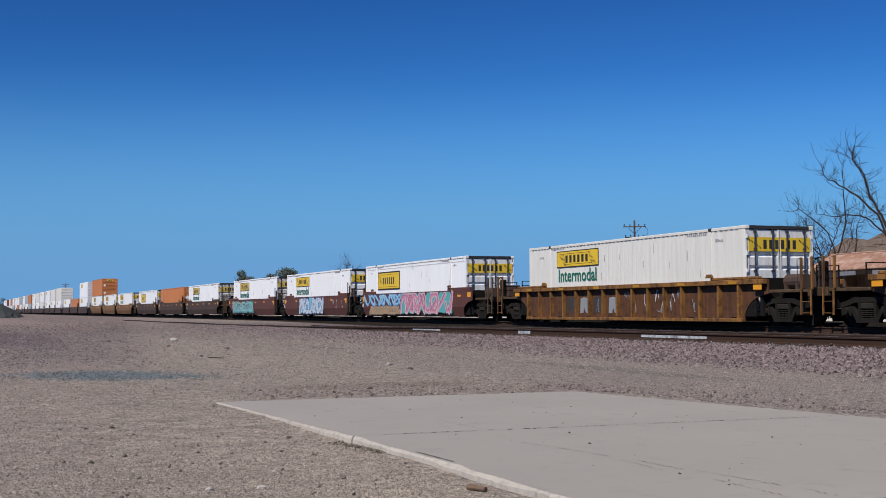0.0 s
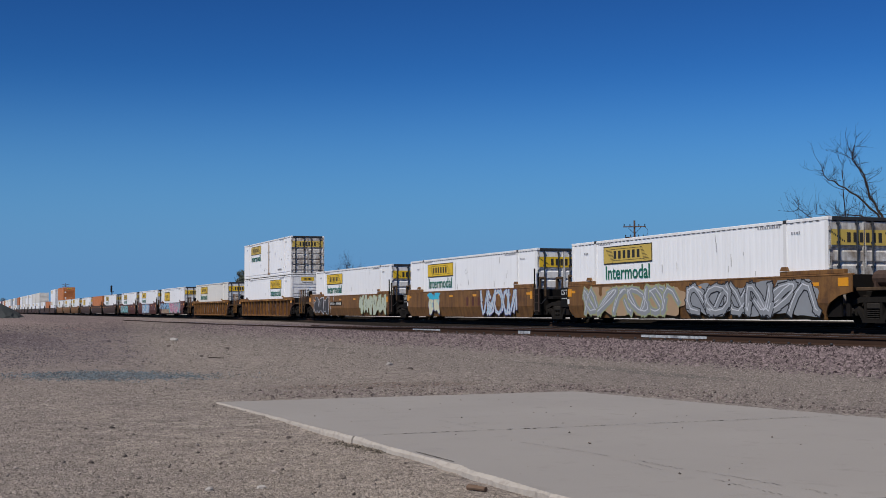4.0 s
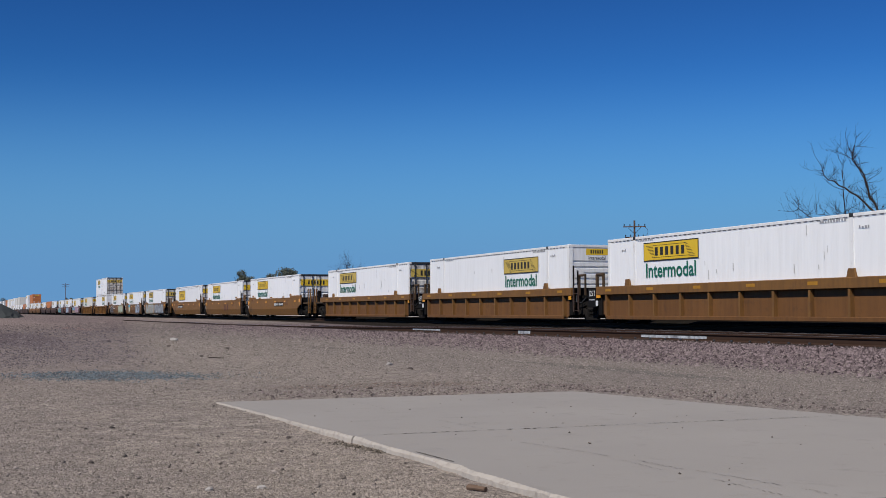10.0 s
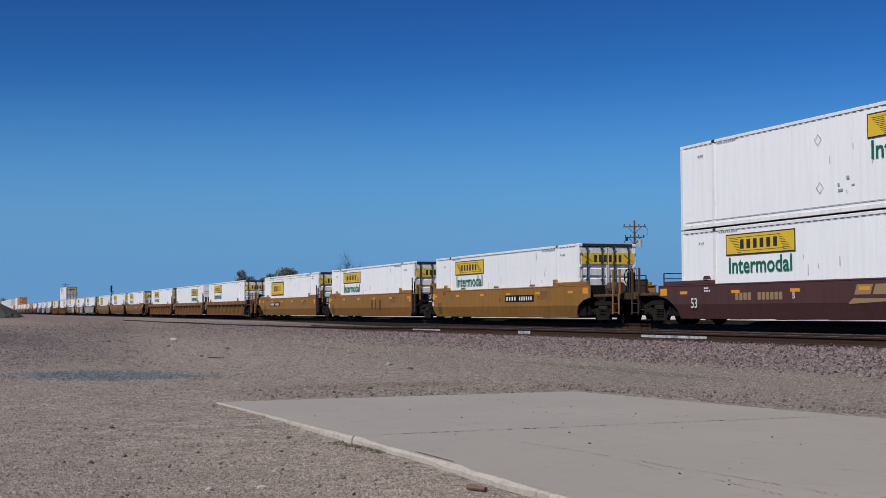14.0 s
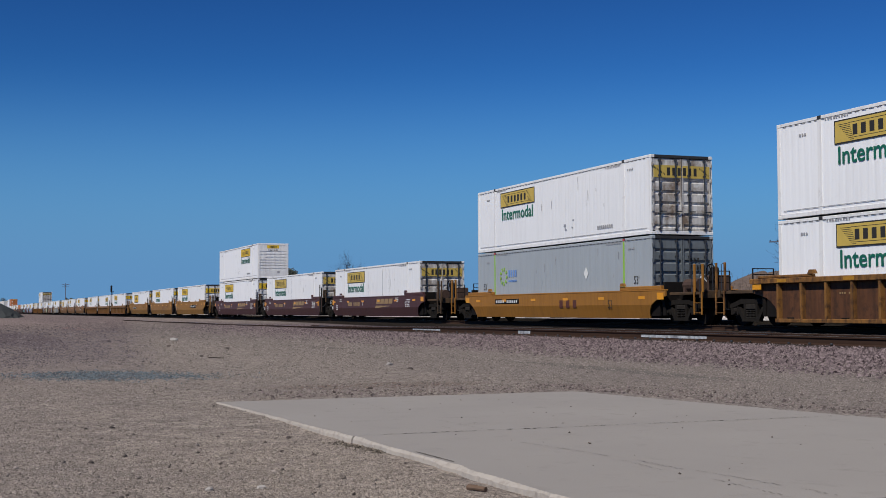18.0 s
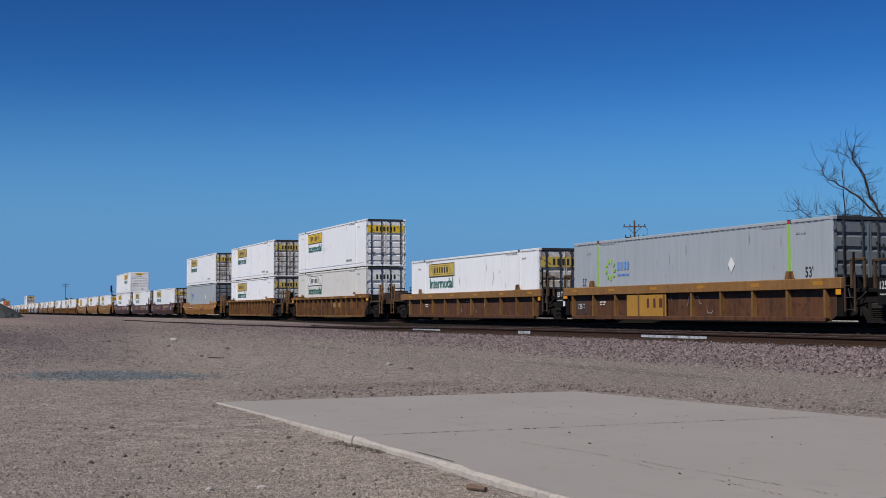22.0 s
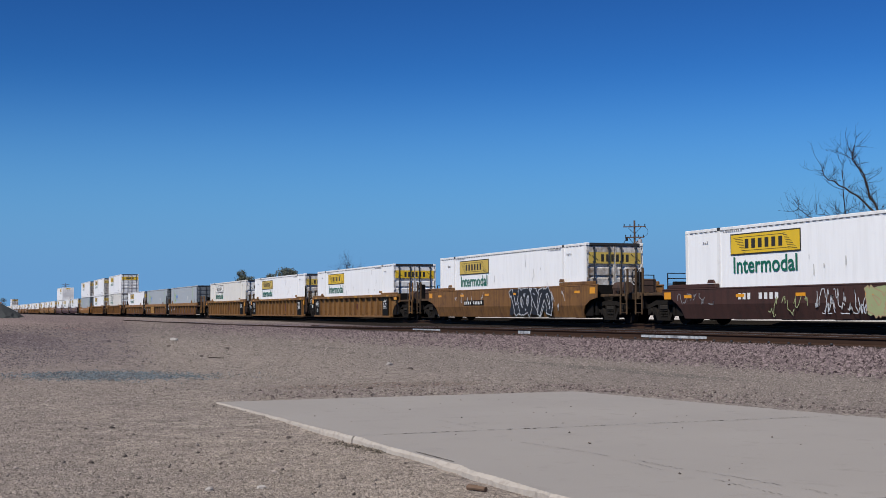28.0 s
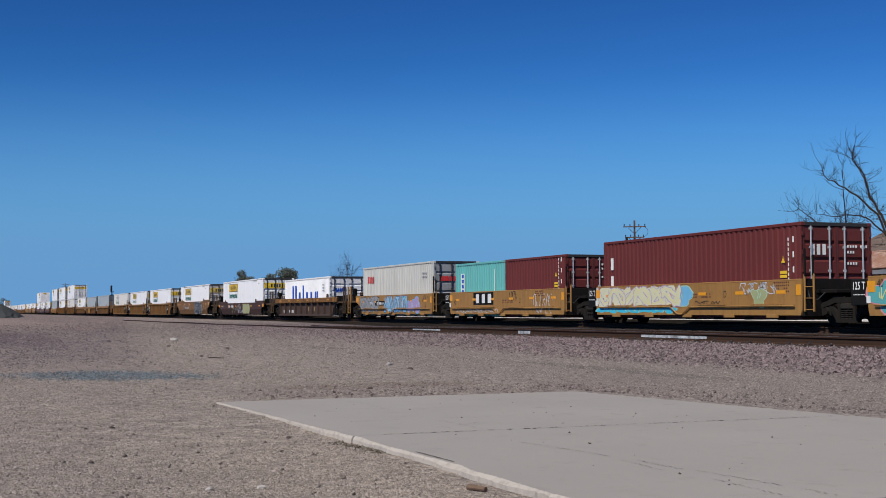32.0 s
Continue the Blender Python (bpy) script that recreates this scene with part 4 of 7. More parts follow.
        # raised guides and lugs towards the ends
        if kind != "flat":
            for e, out in ((-1, left), (1, right)):
                xa, xb = sorted((e * (6.0 if kind == "smooth" else 6.3), e * ((hl if e < 0 else hr) + (0.3 if out == "outer" else -0.05))))
                if kind != "banded":
                    zt = top + (0.17 if kind == "smooth" else 0.1)
                    part("end_guide", Geo().box(xa, xb, y0 + 0.05, y1 + (0.06 if s < 0 else -0.0), top + 0.03 if kind == "smooth" else top + 0.012, zt, 0.02), pm, car)
                w = 0.2
                zt = top + (0.2 if kind == "smooth" else 0.12 if kind == "ribbed" else 0.01)
                xx = e * 6.25
                g = Geo().slab([(xx - w, zt - 0.02), (xx + w, zt - 0.02), (xx + w * 0.6, zt + (0.1 if kind != "banded" else 0.24)), (xx - w * 0.6, zt + (0.1 if kind != "banded" else 0.24))], *sorted((s * (SIDE - 0.06), s * (SIDE + 0.01))))
                part("guide_lug", g, pm, car)
        # cross members of the open floor
    for xx in np.linspace(-half + 1.2, half - 1.2, 7):
        part("floor_beam", Geo().box(xx - 0.16, xx + 0.16, -SIDE + 0.12, SIDE - 0.12, 0.2, 0.28, 0.01), M["iron"], car)
    part("well_floor", Geo().box(-half + 0.4, half - 0.4, -1.25, 1.25, 0.245, 0.275), M["iron"], car)
    # reflectors on the near and far sides
    g = None
    for s in (-1, 1):
        for i, xx in enumerate(np.linspace(-half + 1.0, half - 1.0, 6)):
            zc = {"smooth": top - 0.24, "ribbed": top - 0.07, "banded": top - 0.13, "flat": top - 0.36}[kind]
            yy = s * (SIDE + (0.032 if kind in ("ribbed", "banded") else 0.002))
            if g is None:
                g = part("reflector", Geo().box(-0.23, 0.23, -0.003, 0.003, -0.05, 0.05), M["reflector_old" if kind in ("ribbed", "banded") else "reflector"], car, "amber reflective strip")
                g.matrix_basis = pose(xx, yy, zc)
            else:
                same("reflector", g, car, pose(xx, yy, zc))
    for e, kindend in ((-1, left), (1, right)):
        if kindend == "outer":
            end_platform(car, e, half + 0.6, reach, pm, brake and e > 0)
            truck(car, e * (reach - 1.95))
            zc = top - 0.2
            xx = e * (half + 0.3)
            part("end_reflector", Geo().box(xx - 0.22, xx + 0.22, -SIDE - 0.006, -SIDE + 0.01, zc - 0.12, zc + 0.12), M["reflector"], car, "amber reflective panel")
        else:
            h = hl if e < 0 else hr
            joint_gear(car, e, h, pm, kind != "flat")
            if e > 0:
                ladder(car, h + 0.28, -SIDE + 0.06, 0.45, 1.55, M["sooty"] if kind != "flat" else pm, 0.42)
                part("grab_post", Geo().box(h + 0.08, h + 0.13, -SIDE + 0.02, -SIDE + 0.08, 1.5, 2.3, 0.01), M["iron"], car)
                part("grab_post", Geo().box(h + 0.45, h + 0.5, -SIDE + 0.02, -SIDE + 0.08, 1.5, 2.1, 0.01), M["iron"], car)
                zc = top - 0.35
                part("end_reflector", Geo().box(h - 0.25, h - 0.03, -SIDE - 0.008, -SIDE + 0.01, zc - 0.12, zc + 0.2), M["reflector"], car, "amber reflective panel")
            else:
                part("load_panel", Geo().box(-h - 0.72, -h + 0.02, -SIDE + 0.0, -SIDE + 0.1, 0.62, top - 0.06, 0.02), M["black"], car, "black load-limit panel")
                lettering("125 T", 0.3, M["text_white"], car, (-h - 0.38, -SIDE - 0.003, top - 0.25), "side", 0.75, 0.01)
                part("end_reflector", Geo().box(-h - 0.02, -h + 0.3, -SIDE - 0.012, -SIDE + 0.01, top - 0.42, top - 0.12), M["reflector"], car, "amber reflective panel")
                part("panel_plate", Geo().box(-h - 0.06, -h + 0.1, -SIDE - 0.01, -SIDE + 0.01, top - 0.72, top - 0.52), M["text_white"], car)
                part("panel_print", plates([(-h - 0.6 + 0.06 * i, -h - 0.56 + 0.06 * i, top - 0.5, top - 0.47) for i in range(8)], 0.002, -SIDE), M["text_white"], car)
            if e > 0:
                truck(car, joint_at)
    return car


def blob(cx, cz, w, h, r, n=26):
    """Outline of a rounded, uneven letter-like shape."""
    p1, p2, k1, k2 = r.uniform(0, 6.3), r.uniform(0, 6.3), r.choice((2, 3)), r.choice((4, 5))
    out = []
    for i in range(n):
        a = i * math.tau / n
        q = 1 + 0.20 * math.sin(k1 * a + p1) + 0.15 * math.sin(k2 * a + p2)
        sx, sz = abs(math.cos(a)) ** 0.7 * math.copysign(1, math.cos(a)), abs(math.sin(a)) ** 0.7 * math.copysign(1, math.sin(a))
        out.append((cx + w / 2 * q * sx, cz + h / 2 * q * sz))
    return out


def paint_shape(pts, plane):
    n = len(pts)
    cx, cz = sum(p[0] for p in pts) / n, sum(p[1] for p in pts) / n
    g = Geo()
    g.add([(x, plane, z) for x, z in pts] + [(cx, plane, cz)], [(i, (i + 1) % n, n) for i in range(n)])
    return g


def spray(car, x0, x1, z0, z1, n, fill, line, seed, plane=-SIDE, glow=None, top=1.5):
    """Spray-painted bubble shapes on a side, each with an outline."""
    r = random.Random(seed)
    marks = Geo()
    w, h = (x1 - x0) / n, z1 - z0
    lim = lambda pts: [(x, min(max(z, 0.27), top)) for x, z in pts]
    for i in range(n):
        cx, cz = x0 + (i + 0.5) * w, (z0 + z1) / 2 + r.uniform(-0.04, 0.04) * h
        rr = random.Random(r.random())
        st = rr.getstate()
        a = blob(cx, cz, w * 1.05, h * 0.95, rr)
        rr.setstate(st)
        b = blob(cx, cz, w * 0.94, h * 0.86, rr)
        o = part("spray_letter", paint_shape(lim(a), plane - 0.003 - 0.0007 * (i % 2)), GRAF[line], car, line + " outline of a sprayed shape")
        part("spray_fill", paint_shape(lim(b), plane - 0.0052 - 0.0007 * (i % 2)), GRAF[fill], o, fill + " spray-paint fill")
        for k in range(3):
            ax, az = cx + r.uniform(-0.3, 0.3) * w, cz + r.uniform(-0.25, 0.25) * h
            L, t = r.uniform(0.15, 0.38) * h, 0.022
            an = r.uniform(0.9, 2.2)
            dx, dz = math.cos(an), math.sin(an)
            marks.add([(ax - dz * t, plane - 0.0075, az + dx * t), (ax + dz * t, plane - 0.0075, az - dx * t), (ax + dx * L + dz * t * 0.5, plane - 0.0075, az + dz * L), (ax + dx * L * 0.9 - dz * t * 0.5, plane - 0.0075, az + dz * L)], [(0, 1, 2, 3)])
    part("spray_detail", marks, GRAF[glow or line], car)


def zigzag(r):
    """Abstract looping strokes in the unit square: a list of lines."""
    out = []
    for j in range(r.choice((1, 2, 2))):
        k1, k2, p1, p2 = r.uniform(0.7, 1.4), r.uniform(1.0, 2.2), r.uniform(0, 6.3), r.uniform(0, 6.3)
        n = r.choice((8, 10, 12))
        out.append([(0.5 + 0.42 * math.sin(0.5 * i * k1 + p1), 0.5 + 0.5 * math.sin(0.5 * i * k2 + p2)) for i in range(n)])
    return out


def strokes(pts, half, plane, step):
    """Broad strokes along a line; each piece lies a hair above the one before."""
    g = Geo()
    for i, ((ax, az), (bx, bz)) in enumerate(zip(pts, pts[1:])):
        d = Vector((bx - ax, bz - az))
        u = d / max(d.length, 1e-6)
        n = Vector((-u.y, u.x)) * half
        a, b = Vector((ax, az)) - u * half * 0.9, Vector((bx, bz)) + u * half * 0.9
        y = plane - step * i
        g.add([(a.x + n.x, y, a.y + n.y), (a.x - n.x, y, a.y - n.y), (b.x - n.x * 0.8, y, b.y - n.y * 0.8), (b.x + n.x * 0.8, y, b.y + n.y * 0.8)], [(0, 1, 2, 3)])
    return g


def wild(car, x0, x1, z0, z1, n, fill, line_col, seed, cloud=None, glow=None, plane=-SIDE):
    """Interlocking spray-painted strokes with outlines, over a cloud of a second colour."""
    r = random.Random(seed)
    w, h = (x1 - x0) / n, z1 - z0
    t = min(w, h) * 0.12
    if cloud:
        for i in range(n):
            pts = blob(x0 + (i + 0.5) * w, (z0 + z1) / 2, w * 1.25, h * 0.9, r)
            part("spray_cloud", paint_shape([(x, min(max(z, z0), z1)) for x, z in pts], plane - 0.0025 - 0.0006 * (i % 2)), GRAF[cloud], car, cloud + " sprayed background")
    for i in range(n):
        ox, lean = x0 + i * w, r.uniform(-0.15, 0.15)
        edge, body, light = Geo(), Geo(), Geo()
        for j, line in enumerate(zigzag(r)):
            pts = [(ox + (-0.2 + 1.4 * px + lean * (pz - 0.5) + r.uniform(-0.02, 0.02)) * w, z0 + t + (pz * 0.98 + r.uniform(-0.015, 0.015)) * (h - 2 * t)) for px, pz in line]
            pts = [(px, min(max(pz, z0 + t), z1 - t)) for px, pz in pts]
            y = plane - 0.0042 - 0.0040 * (i % 2) - 0.0008 * j
            edge.add(*flat(strokes(pts, t * 1.28, y, 0.00015)))
            body.add(*flat(strokes(pts, t * 0.95, y - 0.0016, 0.00015)))
            light.add(*flat(strokes([(px - t * 0.35, pz + t * 0.3) for px, pz in pts], t * 0.15, y - 0.0030, 0.00015)))
        o = part("spray_letter", edge, GRAF[line_col], car, line_col + " outline of sprayed strokes")
        part("spray_fill", body, GRAF[fill], o, fill + " spray-paint fill")
        if glow:
            part("spray_highlight", light, GRAF[glow], o)


def flat(g):
    return g.v, g.f


def tags(car, x0, x1, z0, z1, n, col, seed, plane=-SIDE):
    """Thin scribbled strokes."""
    r = random.Random(seed)
    g = Geo()
    for i in range(n):
        x = x0 + (x1 - x0) * (i + r.uniform(0, 0.6)) / n
        z = r.uniform(z0, z1)
        pts = [(x, z)]
        for k in range(6):
            pts.append((pts[-1][0] + r.uniform(-0.05, 0.13), min(max(pts[-1][1] + r.uniform(-0.3, 0.3) * (z1 - z0) * 2, z0), z1)))
        for (ax, az), (bx, bz) in zip(pts, pts[1:]):
            d = Vector((bx - ax, bz - az))
            if d.length > 0.01:
                nx, nz = -d.y / d.length * 0.014, d.x / d.length * 0.014
                g.add([(ax + nx, plane - 0.004, az + nz), (ax - nx, plane - 0.004, az - nz), (bx - nx, plane - 0.004, bz - nz), (bx + nx, plane - 0.004, bz + nz)], [(0, 1, 2, 3)])
    part("scribble", g, GRAF[col], car, col + " scribbled spray tags")


def marks(car, rects, mat, plane=-SIDE, label="", name="stencil_print"):
    return part(name, plates(rects, 0.003, plane), M[mat], car, label)


def number_board(car, x0, x1, z0, z1):
    """Black board with bars in place of the running number."""
    part("number_board", plates([(x0, x1, z0, z1)], 0.004, -SIDE), M["black"], car, "black number board")
    h = z1 - z0
    marks(car, letter_bars(x0 + 0.12, x0 + (x1 - x0) * 0.42, z0 + h * 0.22, z1 - h * 0.22, 4, 0.52) + letter_bars(x0 + (x1 - x0) * 0.5, x1 - 0.1, z0 + h * 0.22, z1 - h * 0.22, 6, 0.52), "text_white", -SIDE - 0.004, "", "number_lettering")


def stencils(car, x0, z0, n, rows, mat="ink", seed=0, plane=-SIDE):
    r = random.Random(seed)
    rects = []
    for j in range(rows):
        for i in range(n):
            if r.random() < 0.85:
                rects.append((x0 + i * 0.1, x0 + i * 0.1 + r.uniform(0.05, 0.085), z0 - j * 0.09, z0 - j * 0.09 + 0.05))
    marks(car, rects, mat, plane)


CARS = {}


def set_car(kind, mat, left, right, x, **more):
    key = (kind, mat, left, right)
    m = pose(x, TRACK_Y, RAIL)
    if key in CARS and not more.get("fresh"):
        car = copy_thing(CARS[key], m)
        return car
    more.pop("fresh", None)
    car = well_car(kind, mat, left, right, **more)
    car.matrix_basis = m
    CARS.setdefault(key, car)
    return car


# ---------------------------------------------------------------- ground, tracks
def near_rail_y(x):
    """The siding's near rail bends gently towards the road."""
    xs = (-4000, -140, -100, -75, -50, -33, -19, 5, 60, 4000)
    ys = (12.2, 12.4, 12.7, 13.0, 13.8, 15.0, 16.2, 16.8, 17.0, 17.0)
    return float(np.interp(x, xs, ys))


NEAR_KNOTS = np.array([near_rail_y(x) for x in np.arange(-400, 401, 2.0)])
NEAR_KNOTS = np.convolve(np.pad(NEAR_KNOTS, 8, "edge"), np.ones(17) / 17, "valid")


def siding_y(x):
    return np.interp(x, np.arange(-400, 401, 2.0), NEAR_KNOTS)


def smooth(a, b, x):
    t = np.clip((x - a) / (b - a), 0, 1)
    return t * t * (3 - 2 * t)


def ground_height(x, y):
    """Height of the ground sheet (arrays)."""
    sy = siding_y(x)
    z = 0.012 + 0.20 * smooth(-5.5, -0.5, y - sy) + 0.285 * smooth(26.9, 28.5, y) - 0.46 * smooth(36, 45, y)
    dug = smooth(-13.6, -13.1, x) * (1 - smooth(6.3, 7.1, y - 0.17 * np.clip(x + 13.3, 0, 30))) * (1 - smooth(6, 9, x))
    z = z - (0.030 + 0.032 * smooth(-12.2, -8.6, x)) * dug
    far = smooth(20, 90, -x) * (1 - smooth(-2.0, 0.0, y - sy))
    z = z + far * 0.05
    near = np.exp(-((x + 12) / 16) ** 2) * np.exp(-((y - 5) / 9) ** 2)
    bumps = np.sin(x * 1.7 + np.sin(y * 1.3) * 1.4) * np.sin(y * 2.1 + np.sin(x * 0.9)) * 0.009
    z = z + bumps * (1 - smooth(7, 9, y)) * near
    return z


def build_ground():
    def spaced(knots):
        out = []
        for a, b, s in knots:
            out += list(np.arange(a, b, s))
        return np.array(out)
    xs = spaced(((-4400, -700, 300), (-700, -200, 25), (-200, -70, 4), (-70, -24, 0.6), (-24, -3, 0.16), (-3, 12, 0.6), (12, 100, 8), (100, 4500, 400)))
    ys = spaced(((-4400, -300, 400), (-300, -30, 30), (-30, -4, 2), (-4, -0.5, 0.4), (-0.5, 9, 0.16), (9, 30, 0.3), (30, 48, 1.5), (48, 60, 3), (60, 400, 25), (400, 4500, 400)))
    X, Y = np.meshgrid(xs, ys)
    Z = ground_height(X, Y)
    w, h = len(xs), len(ys)
    me = bpy.data.meshes.new("ground")
    V = np.stack([X, Y, Z], -1).reshape(-1, 3)
    i = np.arange((h - 1) * (w - 1))
    r, c = i // (w - 1), i % (w - 1)
    a = r * w + c
    F = np.stack([a, a + 1, a + w + 1, a + w], 1)
    me.from_pydata(V.tolist(), [], F.tolist())
    me.polygons.foreach_set("use_smooth", np.ones(len(F), bool))
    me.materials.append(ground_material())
    return tagged(new("ground", me), "dusty gravel lot with pinkish ballast beside the rails", "ground", kind="structure")


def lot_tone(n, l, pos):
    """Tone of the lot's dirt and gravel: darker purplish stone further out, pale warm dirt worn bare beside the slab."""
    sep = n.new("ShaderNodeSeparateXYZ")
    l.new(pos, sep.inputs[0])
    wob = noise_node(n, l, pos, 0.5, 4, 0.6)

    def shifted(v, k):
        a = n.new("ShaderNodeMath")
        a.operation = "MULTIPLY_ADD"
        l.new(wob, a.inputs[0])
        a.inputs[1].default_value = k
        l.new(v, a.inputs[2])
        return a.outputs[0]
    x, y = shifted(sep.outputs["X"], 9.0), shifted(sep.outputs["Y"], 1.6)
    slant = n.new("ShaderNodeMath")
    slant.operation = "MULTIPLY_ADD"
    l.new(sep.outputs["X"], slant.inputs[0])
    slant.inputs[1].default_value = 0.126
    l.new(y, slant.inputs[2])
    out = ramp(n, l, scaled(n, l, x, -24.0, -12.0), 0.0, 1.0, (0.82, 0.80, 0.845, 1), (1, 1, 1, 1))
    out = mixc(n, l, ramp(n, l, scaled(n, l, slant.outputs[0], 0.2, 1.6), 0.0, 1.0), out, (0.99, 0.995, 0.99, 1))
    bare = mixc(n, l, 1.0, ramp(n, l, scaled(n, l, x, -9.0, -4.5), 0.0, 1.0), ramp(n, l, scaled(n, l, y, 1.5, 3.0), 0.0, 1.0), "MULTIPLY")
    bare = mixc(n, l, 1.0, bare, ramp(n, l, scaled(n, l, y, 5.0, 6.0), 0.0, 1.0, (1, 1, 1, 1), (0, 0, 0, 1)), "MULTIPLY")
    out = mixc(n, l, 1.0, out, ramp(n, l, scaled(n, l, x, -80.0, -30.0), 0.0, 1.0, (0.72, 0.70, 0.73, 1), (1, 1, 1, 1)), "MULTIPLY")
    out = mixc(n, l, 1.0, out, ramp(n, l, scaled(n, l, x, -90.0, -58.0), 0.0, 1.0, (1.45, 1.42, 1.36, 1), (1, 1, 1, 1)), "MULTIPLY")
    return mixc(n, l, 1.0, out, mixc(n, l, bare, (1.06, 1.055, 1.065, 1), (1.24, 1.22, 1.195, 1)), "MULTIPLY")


def ground_material():
    m, n, l, b = nodes_of("gravel_ground")
    geo = n.new("ShaderNodeNewGeometry")
    pos = geo.outputs["Position"]
    sep = n.new("ShaderNodeSeparateXYZ")
    l.new(pos, sep.inputs[0])
    broad = noise_node(n, l, pos, 0.35, 4)
    mid = noise_node(n, l, pos, 2.2, 5, 0.6)
    fine = noise_node(n, l, pos, 55, 8, 0.75)
    chips = noise_node(n, l, pos, 9, 7, 0.75)
    vor = n.new("ShaderNodeTexVoronoi")
    vor.inputs["Scale"].default_value = 26
    l.new(pos, vor.inputs["Vector"])
    dirt = mixc(n, l, broad, (0.225, 0.195, 0.170, 1), (0.345, 0.300, 0.260, 1))
    dirt = mixc(n, l, ramp(n, l, mid, 0.45, 0.60), dirt, (0.238, 0.205, 0.184, 1))
    # pinkish ballast band beside the rails, with a ragged edge
    edge = n.new("ShaderNodeMath")
    edge.operation = "MULTIPLY_ADD"
    l.new(mid, edge.inputs[0])
    edge.inputs[1].default_value = 2.4
    l.new(sep.outputs["Y"], edge.inputs[2])
    dirt = mixc(n, l, ramp(n, l, scaled(n, l, edge.outputs[0], 0.0, 30.0), 0.24, 0.31), dirt, (0.225, 0.195, 0.177, 1))
    bal = ramp(n, l, scaled(n, l, edge.outputs[0], 0.0, 30.0), 0.40, 0.47)
    bal = mixc(n, l, 1.0, bal, ramp(n, l, scaled(n, l, sep.outputs["X"], -80.0, -52.0), 0.0, 1.0), "MULTIPLY")
    stones = ramp(n, l, vor.outputs["Color"], 0.0, 1.0, (0.055, 0.042, 0.044, 1), (0.215, 0.170, 0.172, 1))
    col = mixc(n, l, bal, dirt, stones)
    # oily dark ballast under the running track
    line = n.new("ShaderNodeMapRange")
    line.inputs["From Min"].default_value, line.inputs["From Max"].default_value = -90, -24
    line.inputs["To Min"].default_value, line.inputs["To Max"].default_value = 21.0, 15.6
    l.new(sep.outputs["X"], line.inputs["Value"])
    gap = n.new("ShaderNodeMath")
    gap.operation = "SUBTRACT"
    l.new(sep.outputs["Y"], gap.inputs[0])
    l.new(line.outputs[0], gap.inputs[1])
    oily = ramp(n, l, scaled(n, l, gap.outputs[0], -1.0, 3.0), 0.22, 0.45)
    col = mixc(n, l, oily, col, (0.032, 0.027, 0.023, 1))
    # near-black bank beyond the track: the shade behind the train put into its colour
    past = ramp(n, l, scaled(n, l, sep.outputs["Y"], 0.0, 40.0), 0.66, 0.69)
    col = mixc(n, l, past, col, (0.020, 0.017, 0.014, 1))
    beyond = ramp(n, l, scaled(n, l, sep.outputs["Y"], 0.0, 100.0), 0.288, 0.294)
    col = mixc(n, l, beyond, col, (0.60, 0.575, 0.53, 1))
    # spill of blue-grey chippings and a reddish patch further out
    for (cx, cy, rx, ry), tone in (((-19.1, 2.1, 1.5, 1.6), (0.10, 0.125, 0.135, 1)), ((-46, 2.0, 26, 3.0), (0.115, 0.095, 0.103, 1)), ((-15.2, 5.0, 1.2, 3.0), (0.15, 0.105, 0.09, 1)), ((-31, 8.8, 3.0, 0.7), (0.10, 0.085, 0.08, 1)), ((-17.5, 9.6, 7.5, 0.75), (0.125, 0.118, 0.108, 1)), ((-70, 6.0, 16, 1.6), (0.30, 0.215, 0.19, 1))):
        d = n.new("ShaderNodeVectorMath")
        d.operation = "SUBTRACT"
        l.new(pos, d.inputs[0])
        d.inputs[1].default_value = (cx, cy, 0)
        s = n.new("ShaderNodeVectorMath")
        s.operation = "MULTIPLY"
        l.new(d.outputs[0], s.inputs[0])
        s.inputs[1].default_value = (1 / rx, 1 / ry, 0)
        ln = n.new("ShaderNodeVectorMath")
        ln.operation = "LENGTH"
        l.new(s.outputs[0], ln.inputs[0])
        wob = n.new("ShaderNodeMath")
        wob.operation = "MULTIPLY_ADD"
        l.new(fine if rx < 5 else mid, wob.inputs[0])
        wob.inputs[1].default_value = 0.9
        l.new(ln.outputs["Value"], wob.inputs[2])
        spread = ramp(n, l, wob.outputs[0], 0.8, 1.6, (1, 1, 1, 1), (0, 0, 0, 1))
        speck = mixc(n, l, 1.0, spread, ramp(n, l, chips, 0.44, 0.56), "MULTIPLY")
        col = mixc(n, l, speck, col, tone)
    grain = ramp(n, l, fine, 0.34, 0.66, (0.52, 0.52, 0.52, 1), (1.45, 1.45, 1.45, 1))
    col = mixc(n, l, 1.0, col, grain, "MULTIPLY")
    col = mixc(n, l, 1.0, col, ramp(n, l, chips, 0.36, 0.64, (0.62, 0.62, 0.63, 1), (1.28, 1.27, 1.26, 1)), "MULTIPLY")
    mp = n.new("ShaderNodeMapping")
    mp.inputs["Scale"].default_value = (0.16, 1.0, 1.0)
    l.new(pos, mp.inputs[0])
    drifts = ramp(n, l, noise_node(n, l, mp.outputs[0], 6.0, 6, 0.7), 0.34, 0.66, (0.74, 0.73, 0.74, 1), (1.22, 1.22, 1.2, 1))
    col = mixc(n, l, ramp(n, l, scaled(n, l, sep.outputs["X"], -40.0, -18.0), 0.0, 1.0, (1, 1, 1, 1), (0, 0, 0, 1)), col, mixc(n, l, 1.0, col, drifts, "MULTIPLY"))
